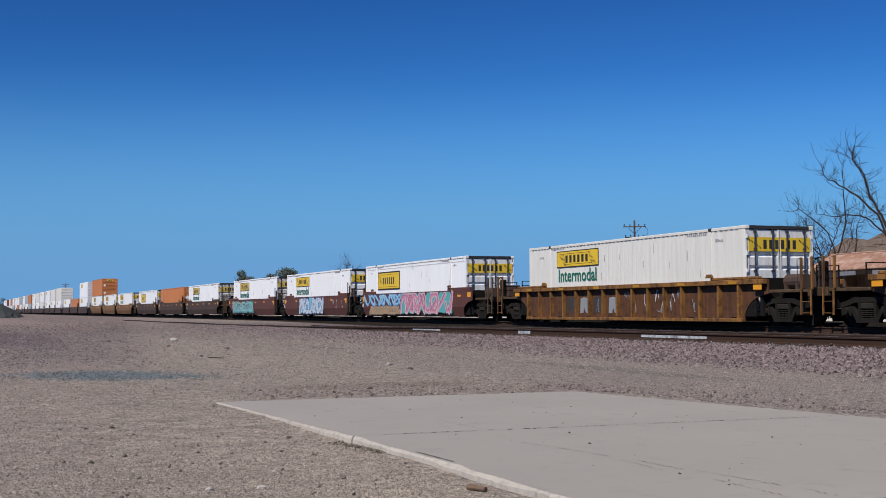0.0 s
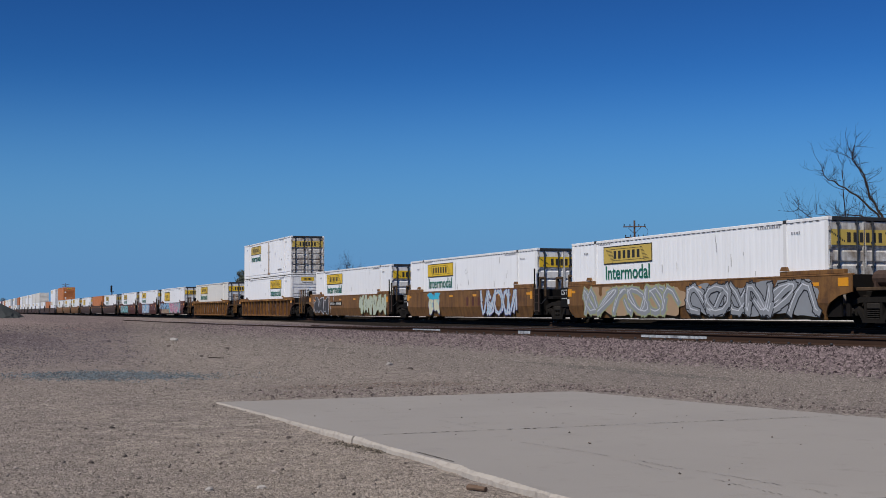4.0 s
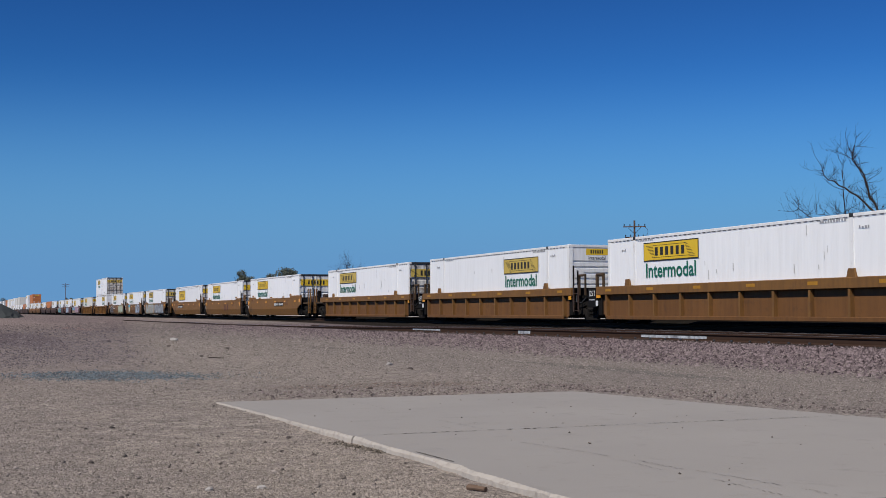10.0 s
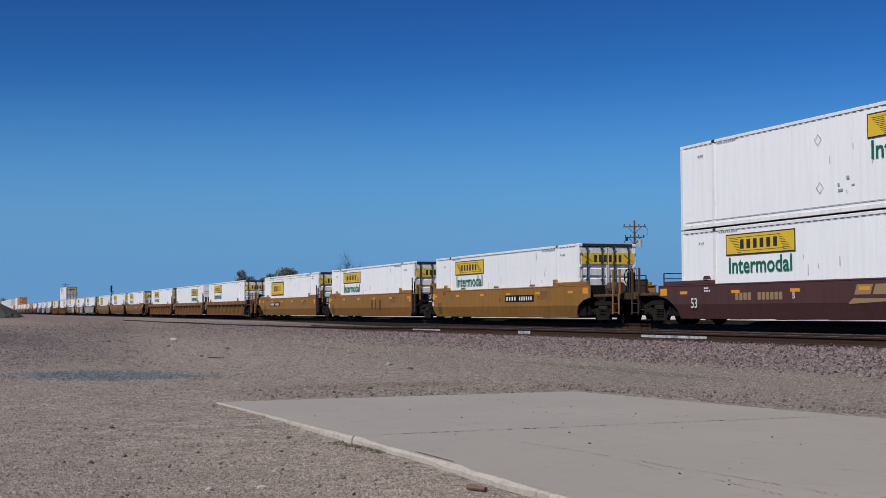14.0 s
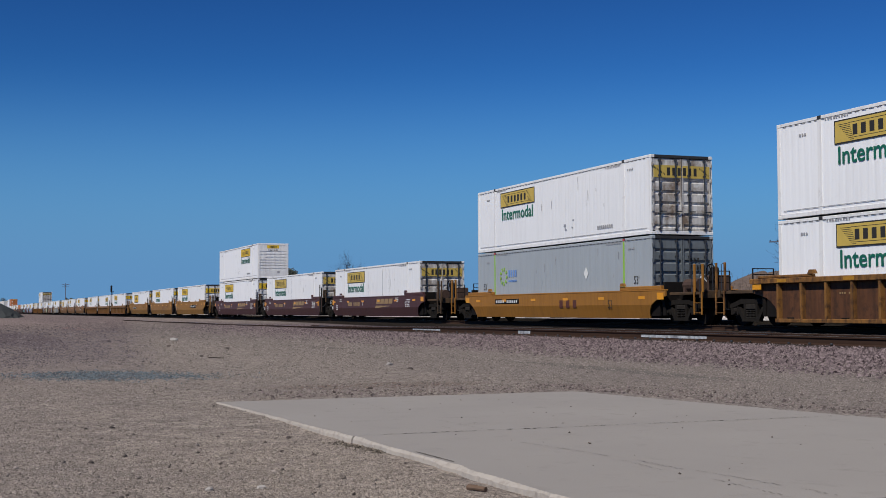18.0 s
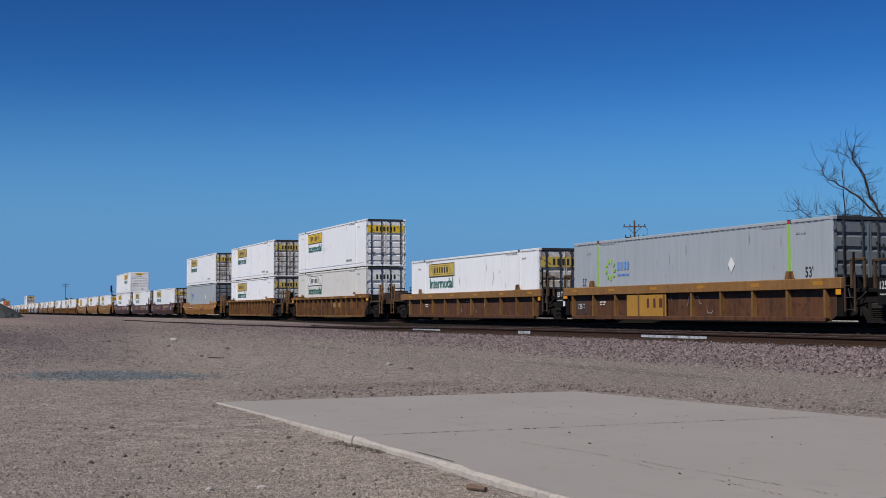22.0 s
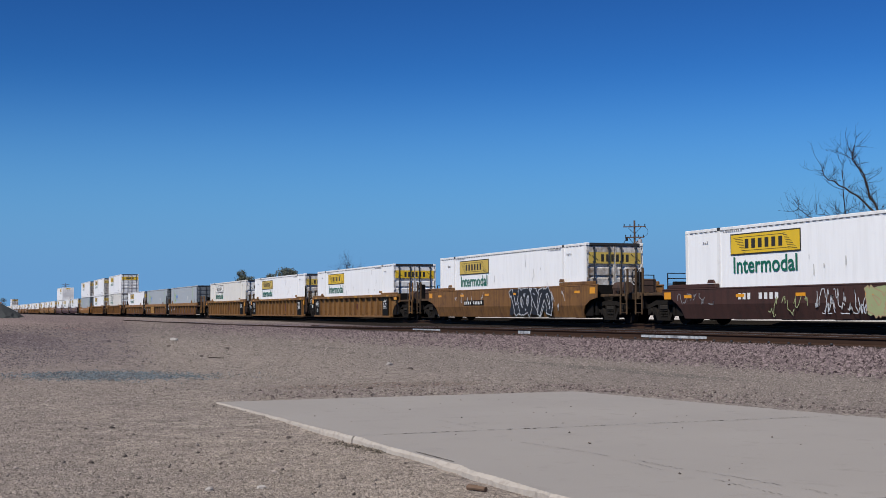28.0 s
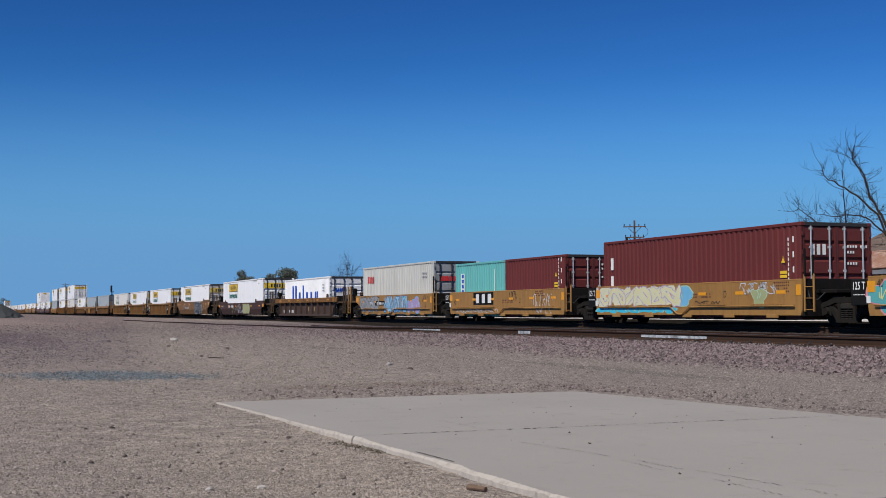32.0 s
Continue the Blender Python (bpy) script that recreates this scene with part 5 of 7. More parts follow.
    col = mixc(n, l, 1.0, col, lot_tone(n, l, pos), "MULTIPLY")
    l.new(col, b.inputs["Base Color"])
    b.inputs["Roughness"].default_value = 1.0
    b.inputs["Specular IOR Level"].default_value = 0.0
    hgt = n.new("ShaderNodeMath")
    hgt.operation = "ADD"
    l.new(fine, hgt.inputs[0])
    l.new(vor.outputs["Distance"], hgt.inputs[1])
    bump(n, l, hgt.outputs[0], 0.7, 0.03, b)
    return m


def scaled(n, l, v, lo, hi):
    k = n.new("ShaderNodeMapRange")
    k.inputs["From Min"].default_value, k.inputs["From Max"].default_value = lo, hi
    l.new(v, k.inputs["Value"])
    return k.outputs[0]


def stone_material(name, a, b_, rough=0.95, lot=False):
    m, n, l, b = nodes_of(name)
    geo = n.new("ShaderNodeNewGeometry")
    c = ramp(n, l, geo.outputs["Random Per Island"], 0.0, 1.0, c4(a), c4(b_))
    tc = n.new("ShaderNodeTexCoord")
    f = noise_node(n, l, tc.outputs["Object"], 60, 4)
    c = mixc(n, l, 1.0, c, ramp(n, l, f, 0.2, 0.8, (0.7, 0.7, 0.7, 1), (1.25, 1.25, 1.25, 1)), "MULTIPLY")
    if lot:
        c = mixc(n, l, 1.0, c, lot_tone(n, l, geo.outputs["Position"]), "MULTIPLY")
    l.new(c, b.inputs["Base Color"])
    b.inputs["Roughness"].default_value = rough
    b.inputs["Specular IOR Level"].default_value = 0.05
    return m


def scatter(name, px, py, size, mat, label, rng, lift=0.25, base=None, half=False):
    """Small angular stones, all in one mesh."""
    k = len(px)
    pz = ground_height(px, py) if base is None else base
    octa = np.array([(1, 0, 0), (-1, 0, 0), (0, 1, 0), (0, -1, 0), (0, 0, 1), (0, 0, -1), ], float)
    tri = np.array([(0, 2, 4), (2, 1, 4), (1, 3, 4), (3, 0, 4), (2, 0, 5), (1, 2, 5), (3, 1, 5), (0, 3, 5)])
    V = octa[None] * rng.uniform(0.55, 1.2, (k, 6, 3)) + rng.normal(0, 0.22, (k, 6, 3))
    V[:, :, 2] *= 0.7
    ang = rng.uniform(0, math.tau, k)
    ca, sa = np.cos(ang)[:, None], np.sin(ang)[:, None]
    R = np.stack([V[:, :, 0] * ca - V[:, :, 1] * sa, V[:, :, 0] * sa + V[:, :, 1] * ca, V[:, :, 2]], -1) * size[:, None, None]
    R[:, :, 0] += px[:, None]
    R[:, :, 1] += py[:, None]
    R[:, :, 2] += (pz + size * lift)[:, None]
    if half:
        # small stones sit in the dirt: only their upper faces show
        tri, R[:, :4, 2] = tri[:4], R[:, :4, 2] - (size * 0.25)[:, None]
    F = (tri[None] + (np.arange(k) * 6)[:, None, None]).reshape(-1, 3)
    me = bpy.data.meshes.new(name)
    me.vertices.add(k * 6)
    me.vertices.foreach_set("co", R.reshape(-1))
    me.loops.add(len(F) * 3)
    me.loops.foreach_set("vertex_index", F.reshape(-1))
    me.polygons.add(len(F))
    me.polygons.foreach_set("loop_start", np.arange(0, len(F) * 3, 3))
    me.update(calc_edges=True)
    me.materials.append(mat)
    return tagged(new(name, me), label, "stones", kind="stuff")


def build_stones():
    rng = np.random.default_rng(11)

    def fan(k, near, far, lo, hi):
        d = near * (far / near) ** rng.uniform(0, 1, k)
        a = rng.uniform(radians(lo), radians(hi), k)
        return -d * np.cos(a), d * np.sin(a)
    x, y = fan(130000, 4.8, 95, -3, 46)
    d = 1 / rng.uniform(1 / 42, 1 / 4.8, 230000)
    a = rng.uniform(radians(-3), radians(46), len(d))
    x, y = np.concatenate([x, -d * np.cos(a)]), np.concatenate([y, d * np.sin(a)])
    inside = (x > -13.3) & (y > 2.75) & (y < 6.9 + 0.17 * np.clip(x + 13.3, 0, 9))
    inside |= y > siding_y(x) - 2.2
    # thinner where the dirt is worn bare
    worn = np.sin(x * 0.55 + 1.3 * np.sin(y * 0.8)) * np.sin(y * 1.15 + 0.9 * np.sin(x * 0.4 + 2)) + rng.normal(0, 0.35, len(x))
    inside |= (worn > 0.55) & (rng.uniform(0, 1, len(x)) < 0.75)
    x, y = x[~inside], y[~inside]
    s = np.clip(rng.lognormal(-5.4, 0.48, len(x)), 0.0022, 0.015)
    s = np.maximum(s, np.hypot(x, y) * rng.uniform(0.0002, 0.0008, len(x)) * np.where(rng.uniform(0, 1, len(x)) < 0.06, 1.8, 1.0))
    dark = (x < -21 + rng.normal(0, 2.0, len(x))) & (x > -64 + rng.normal(0, 4.0, len(x))) & (y < -0.126 * x + rng.normal(0, 0.7, len(x)))
    scatter("gravel", x[~dark], y[~dark], s[~dark], stone_material("lot_gravel", (0.10, 0.085, 0.075), (0.31, 0.268, 0.238), lot=True), "loose brown and grey gravel on the dirt lot", rng, half=True)
    scatter("dark_gravel", x[dark], y[dark], s[dark], stone_material("purple_gravel", (0.045, 0.038, 0.041), (0.215, 0.183, 0.192)), "dark purplish gravel spread over the lot", rng, half=True)
    k = 3600
    a, q = rng.uniform(0, math.tau, k), np.sqrt(rng.uniform(0, 1, k)) * rng.lognormal(0.0, 0.28, k)
    scatter("chippings", -19.1 + 1.25 * q * np.cos(a) + 0.45 * q * np.sin(a), 2.1 + 1.25 * q * np.sin(a), rng.uniform(0.008, 0.02, k), stone_material("blue_chippings", (0.05, 0.063, 0.075), (0.185, 0.222, 0.245)), "spill of blue-grey chippings on the dirt", rng)
    # ballast shoulder
    x, y = fan(420000, 12, 110, 6, 46)
    keep = (y > siding_y(x) - rng.uniform(2.6, 5.0, len(x))) & (y < siding_y(x) - 0.08 + 4.0 * smooth(42, 50, -x)) & (x > -56 - 14 * rng.uniform(0, 1, len(x)))
    x, y = x[keep], y[keep]
    s = np.maximum(np.clip(rng.lognormal(-3.9, 0.38, len(x)), 0.009, 0.045), 0.0004 * np.hypot(x, y))
    scatter("ballast", x, y, s, stone_material("pink_ballast", (0.031, 0.022, 0.0245), (0.285, 0.225, 0.228)), "pinkish grey crushed-stone ballast", rng, half=True)
    x, y = fan(9500, 5.0, 60, -2, 44)
    inside = (x > -13.5) & (y > 2.6) & (y < 7.3 + 0.17 * np.clip(x + 13.3, 0, 9))
    x, y = x[~inside], y[~inside]
    s = np.clip(rng.lognormal(-4.9, 0.55, len(x)), 0.004, 0.022)
    scatter("rocks", x, y, s, stone_material("lot_rocks", (0.075, 0.063, 0.057), (0.33, 0.285, 0.255), lot=True), "larger loose rocks strewn over the lot", rng, lift=0.22)
    # a ragged line of larger pieces along the edge of the slab
    k = 2300
    x = -14.2 + 9.7 * rng.uniform(0, 1, k) ** 1.35
    y = 6.86 + 0.175 * (x + 13.3) + rng.exponential(0.45, k)
    k2 = 1500
    x = np.concatenate([x, -13.32 - rng.exponential(0.75, k2)])
    y = np.concatenate([y, rng.uniform(3.0, 7.2, k2)])
    k = k + k2
    s = np.clip(rng.lognormal(-4.6, 0.5, k), 0.005, 0.030)
    scatter("edge_gravel", x, y, s, stone_material("edge_gravel", (0.075, 0.060, 0.056), (0.29, 0.235, 0.22)), "dark coarse gravel along the slab", rng)
    k = 60
    x, y = rng.uniform(-12.5, -5.5, k), rng.uniform(3.0, 6.6, k)
    s = np.clip(rng.lognormal(-4.9, 0.4, k), 0.004, 0.02)
    scatter("grit", x, y, s, stone_material("slab_grit", (0.07, 0.06, 0.055), (0.25, 0.2, 0.17)), "grit and pebbles lying on the concrete", rng, base=np.zeros(k))


def concrete_material():
    m, n, l, b = nodes_of("worn_concrete")
    geo = n.new("ShaderNodeNewGeometry")
    pos = geo.outputs["Position"]
    c = mixc(n, l, noise_node(n, l, pos, 0.8, 5), (0.262, 0.239, 0.215, 1), (0.325, 0.298, 0.268, 1))
    c = mixc(n, l, ramp(n, l, noise_node(n, l, pos, 3.5, 6, 0.7), 0.56, 0.74), c, (0.245, 0.222, 0.198, 1))
    fine = noise_node(n, l, pos, 120, 3)
    c = mixc(n, l, 1.0, c, ramp(n, l, fine, 0.2, 0.8, (0.88, 0.88, 0.88, 1), (1.1, 1.1, 1.1, 1)), "MULTIPLY")
    l.new(c, b.inputs["Base Color"])
    b.inputs["Roughness"].default_value = 0.85
    bump(n, l, fine, 0.25, 0.004, b)
    return m


# tyre scrapes on the slab: start and extent in x, y
SCRAPES = (
    (-12.37, 3.94, 0.99, -0.09), (-10.41, 3.91, 0.90, 0.05), (-9.73, 3.73, 0.22, 0.01), (-8.34, 3.81, 1.03, 0.17), (-7.09, 3.94, 0.59, -0.03),
    (-7.06, 4.02, 0.50, 0.02), (-6.48, 4.08, 0.77, 0.10), (-6.10, 3.97, 0.64, -0.02), (-5.62, 4.19, 0.29, 0.01))


def build_slab():
    con = concrete_material()
    # chipped near edge, coloured paler than the slab for the sun it faces
    broken = paint("sunlit_broken_concrete", (0.40, 0.36, 0.315), (0.24, 0.205, 0.175), 0.5, 0.2, 0.95, 5.0)
    slab = tagged(new("pavement"), "worn grey concrete slab in the gravel lot", "pavement", kind="structure")
    r = random.Random(3)

    def worn_edge(x):
        """Chips and bites out of the near edge."""
        return 0.007 * math.sin(3.1 * x + math.sin(7 * x)) + 0.004 * math.sin(13 * x + 1) - 0.006

    def panel(x0, x1, yl0, yl1, yr0, yr1):
        n = 90
        near = [(x0 + (x1 - x0) * i / n, yl0 + (yl1 - yl0) * i / n + worn_edge(x0 + (x1 - x0) * i / n) + r.uniform(-0.006, 0.006)) for i in range(n + 1)]
        far = [(x0 + (x1 - x0) * i / n, yr0 + (yr1 - yr0) * i / n + r.uniform(-0.03, 0.03)) for i in range(n + 1)]
        g = Geo()
        vs, q = [], n + 1
        for k in range(q):
            (xa, ya), (xb, yb) = near[k], far[k]
            wear = 0.5 + 0.5 * math.sin(xa * 2.3) * math.sin(xa * 5.1 + 1)
            ch = 0.006 + 0.03 * wear * smooth(-10.5, -7.0, xa) + r.uniform(0, 0.005)
            vs += [(xa, ya - 0.015, -0.16), (xa, ya, -0.012 - 0.014 * wear - r.uniform(0, 0.003)), (xa, ya + ch, 0.0), (xb, yb, 0.0), (xb, yb, -0.16)]
        fs = []
        for k in range(n):
            for j in range(4):
                a = k * 5 + j
                fs.append((a, a + 5, a + 6, a + 1))
        fs += [(0, 1, 2, 3, 4), tuple(n * 5 + j for j in (4, 3, 2, 1, 0))]
        g.add(vs, fs)
        ob = part("slab_panel", g, con, slab)
        ob.data.materials.append(broken)
        # the near-edge faces take that sunlit tint
        for i, f in enumerate(ob.data.polygons):
            if i < n * 4 and i % 4 < 2:
                f.material_index = 1
    panel(-13.27, -9.267, 2.58, 2.82, 6.74, 7.43)
    panel(-9.264, -5.2, 2.835, 2.905, 7.45, 8.1)
    panel(-5.19, -1.0, 2.905, 2.95, 8.1, 8.9)
    panel(-0.99, 3.2, 2.95, 3.0, 8.9, 9.6)
    # hairline cracks and tyre scrapes, dark and thin
    g = Geo()
    for x0, y0, dx, dy in SCRAPES:
        k = 26
        for i in range(k):
            if r.random() < 0.3:
                continue
            off, w = r.uniform(-0.012, 0.012), r.uniform(0.002, 0.0055)
            ax, ay, bx, by = x0 + dx * i / k, y0 + dy * i / k + off, x0 + dx * (i + 1.3) / k, y0 + dy * (i + 1.3) / k + off
            g.add([(ax, ay - w * 0.4, 0.003), (bx, by - w, 0.003), (bx, by + w, 0.003), (ax, ay + w * 0.4, 0.003)], [(0, 1, 2, 3)])
    part("crack", g, simple("crack_dirt", (0.215, 0.193, 0.172), 0.95, 0, 0.3, 20), slab)
    g = Geo()
    for i in range(14):
        x, y = -8.05 + 0.62 * i / 14, 2.905 + 0.03 * i / 14
        w = 0.003 + 0.007 * r.random()
        g.add([(x, y - w, 0.003), (x + 0.05, y - w * r.random(), 0.003), (x + 0.05, y + w * r.random(), 0.003), (x, y + w, 0.003)], [(0, 1, 2, 3)])
    part("crack", g, simple("edge_crack_dirt", (0.10, 0.085, 0.07), 0.95), slab)
    g = Geo()
    for i in range(150):
        k = r.random()
        y = 2.9 + 4.5 * k
        x = -9.265 + r.uniform(-0.02, 0.02)
        s = r.uniform(0.003, 0.013)
        g.add([(x - s, y, 0.003), (x, y - s * 2, 0.003), (x + s, y, 0.003), (x, y + s * 2.2, 0.003)], [(0, 1, 2, 3)])
    part("joint_grit", g, simple("joint_dirt", (0.09, 0.075, 0.065), 0.95), slab)
    # broken dark crust along the chipped edge
    rng = np.random.default_rng(21)
    k = 330
    q = rng.uniform(0, 1, k)
    x, y = -9.32 + 0.85 * q + rng.normal(0, 0.02, k), 2.76 + 0.085 * q - rng.exponential(0.045, k)
    scatter("crust_lumps", x, y, np.clip(rng.lognormal(-4.6, 0.5, len(x)), 0.004, 0.022), stone_material("dark_crust", (0.04, 0.034, 0.028), (0.20, 0.17, 0.14)), "dark broken crust along the slab edge", rng, lift=0.1)
    # piece of wood beside the slab
    g = Geo()
    g.tube([(-6.58, 2.68, -0.034), (-6.54, 2.70, -0.032), (-6.5, 2.716, -0.033), (-6.455, 2.735, -0.034)], 0.016, 8, 0.014)
    st = new("stick", mesh_of("stick", g, paint("stick_wood", (0.17, 0.11, 0.075), (0.07, 0.045, 0.03), 0.5, 0.5, 0.9, 6)))
    tagged(st, "short weathered stick on the dirt by the slab", "stick")
    g = Geo().tube([(-24.9, 4.66, 0.035), (-24.84, 4.76, 0.04), (-24.8, 4.85, 0.035), (-24.76, 4.94, 0.03)], 0.010, 7, 0.007)
    twig = new("stick", mesh_of("stick", g, M["bark"]))
    tagged(twig, "thin dark stick lying on the open gravel", "stick")


def rail_piece(name, xs, ys, tops, parent):
    """A rail with head, web and foot along a line; the head's top is a part of its own."""
    prof = [(-0.07, -0.18), (-0.07, -0.165), (-0.012, -0.145), (-0.01, -0.05), (-0.036, -0.036), (-0.036, -0.004), (0.036, -0.004), (0.036, -0.036), (0.01, -0.05), (0.012, -0.145), (0.07, -0.165), (0.07, -0.18)]
    g, n = Geo(), len(prof)
    for x, y, ztop in zip(xs, ys, tops):
        g.v += [(float(x), float(y) + a, ztop + b) for a, b in prof]
    for i in range(len(xs) - 1):
        for k in range(n - 1):
            a = i * n + k
            g.f.append((a, a + 1, a + n + 1, a + n))
    rail = part(name, g, M["rail_side"], parent)
    g = Geo()
    for x, y, ztop in zip(xs, ys, tops):
        g.v += [(float(x), float(y) - 0.034, ztop - 0.006), (float(x), float(y) - 0.026, ztop), (float(x), float(y) + 0.026, ztop), (float(x), float(y) + 0.034, ztop - 0.006)]
    for i in range(len(xs) - 1):
        for k in range(3):
            a = i * 4 + k
            g.f.append((a, a + 4, a + 5, a + 1))
    part("rail_head", g, M["rail_head"], rail, "worn shiny rail head")
    return rail


def build_tracks():
    main = tagged(new("main_track"), "running track with rusty rails on dark ballast", "railway track", kind="structure")
    for y in (TRACK_Y - 0.75, TRACK_Y + 0.75):
        rail_piece("rail", np.array([-1500, -400, -100, 0, 100, 300]), np.full(6, y), np.full(6, RAIL), main)
    side = tagged(new("siding_track"), "empty siding with rusty rails in pinkish ballast", "railway track", kind="structure")
    xs = np.concatenate([np.arange(-104, -60, 4), np.arange(-60, 10, 2.0), np.arange(10, 120, 10)])
    ys = siding_y(xs)
    # the far end of the siding sinks into the dirt
    tops = RAIL - 0.125 * smooth(34, 56, -xs) + 0.012 * np.sin(xs * 0.31) * smooth(34, 50, -xs)
    near = rail_piece("rail", xs, ys, tops, side)
    rail_piece("rail", xs[xs > -58], ys[xs > -58] + 1.5, tops[xs > -58], side)
    tie = None
    for x in np.arange(-46, 6, 0.62):
        y = float(siding_y(x)) + 0.75
        if tie is None:
            tie = part("tie", Geo().box(-0.115, 0.115, -1.3, 1.3, -0.1, 0.0, 0.012), M["tie"], side)
            tie.matrix_basis = pose(x, y, 0.232)
        else:
            same("tie", tie, side, pose(x, y, 0.232 + random.uniform(-0.008, 0.006), 0, 0, random.uniform(-1.5, 1.5)))
    tie = None
    for x in np.arange(-90, 6, 0.62):
        if tie is None:
            tie = part("tie", Geo().box(-0.115, 0.115, -1.3, 1.3, -0.1, 0.0, 0.012), M["tie"], main)
            tie.matrix_basis = pose(x, TRACK_Y, 0.235)
        else:
            same("tie", tie, main, pose(x, TRACK_Y, 0.235))
    # pale painted marks on the rail's web
    for x0, x1, h0, h1 in ((-40.5, -38.3, -0.125, -0.075), (-33.05, -32.35, -0.14, -0.05), (-26.85, -24.25, -0.13, -0.07)):
        g, k = Geo(), 8
        for i in range(k + 1):
            x = x0 + (x1 - x0) * i / k
            y = float(siding_y(x)) - 0.016
            g.v += [(x, y - 0.002, RAIL + h0), (x, y, RAIL + h1)]
        g.f += [(2 * i, 2 * i + 2, 2 * i + 3, 2 * i + 1) for i in range(k)]
        part("painted_mark", g, M["mark"], near, "white painted mark on the rail")
    g = Geo()
    for x in np.arange(-40, -20, 0.62):
        y = float(siding_y(x)) - 0.09
        g.box(x - 0.03, x + 0.03, y - 0.02, y + 0.02, 0.24, 0.28, 0.008)
    part("spike", g, M["rod"], near)


PALE = ((-20.6, 6.95, 0.05), (-40.3, 6.46, 0.10), (-7.1, 1.34, 0.022), (-7.08, 1.63, 0.022))
DARK = ((-33.8, 5.28, 0.045), (-31.05, 6.28, 0.045), (-26.2, 4.77, 0.032), (-19.0, 6.76, 0.04), (-14.5, 4.65, 0.028), (-13.97, 5.55, 0.028), (-9.76, 2.46, 0.020), (-8.84, 2.18, 0.013), (-7.86, 1.94, 0.012), (-8.51, 2.32, 0.015), (-8.87, 1.83, 0.012), (-7.8, 2.74, 0.011))


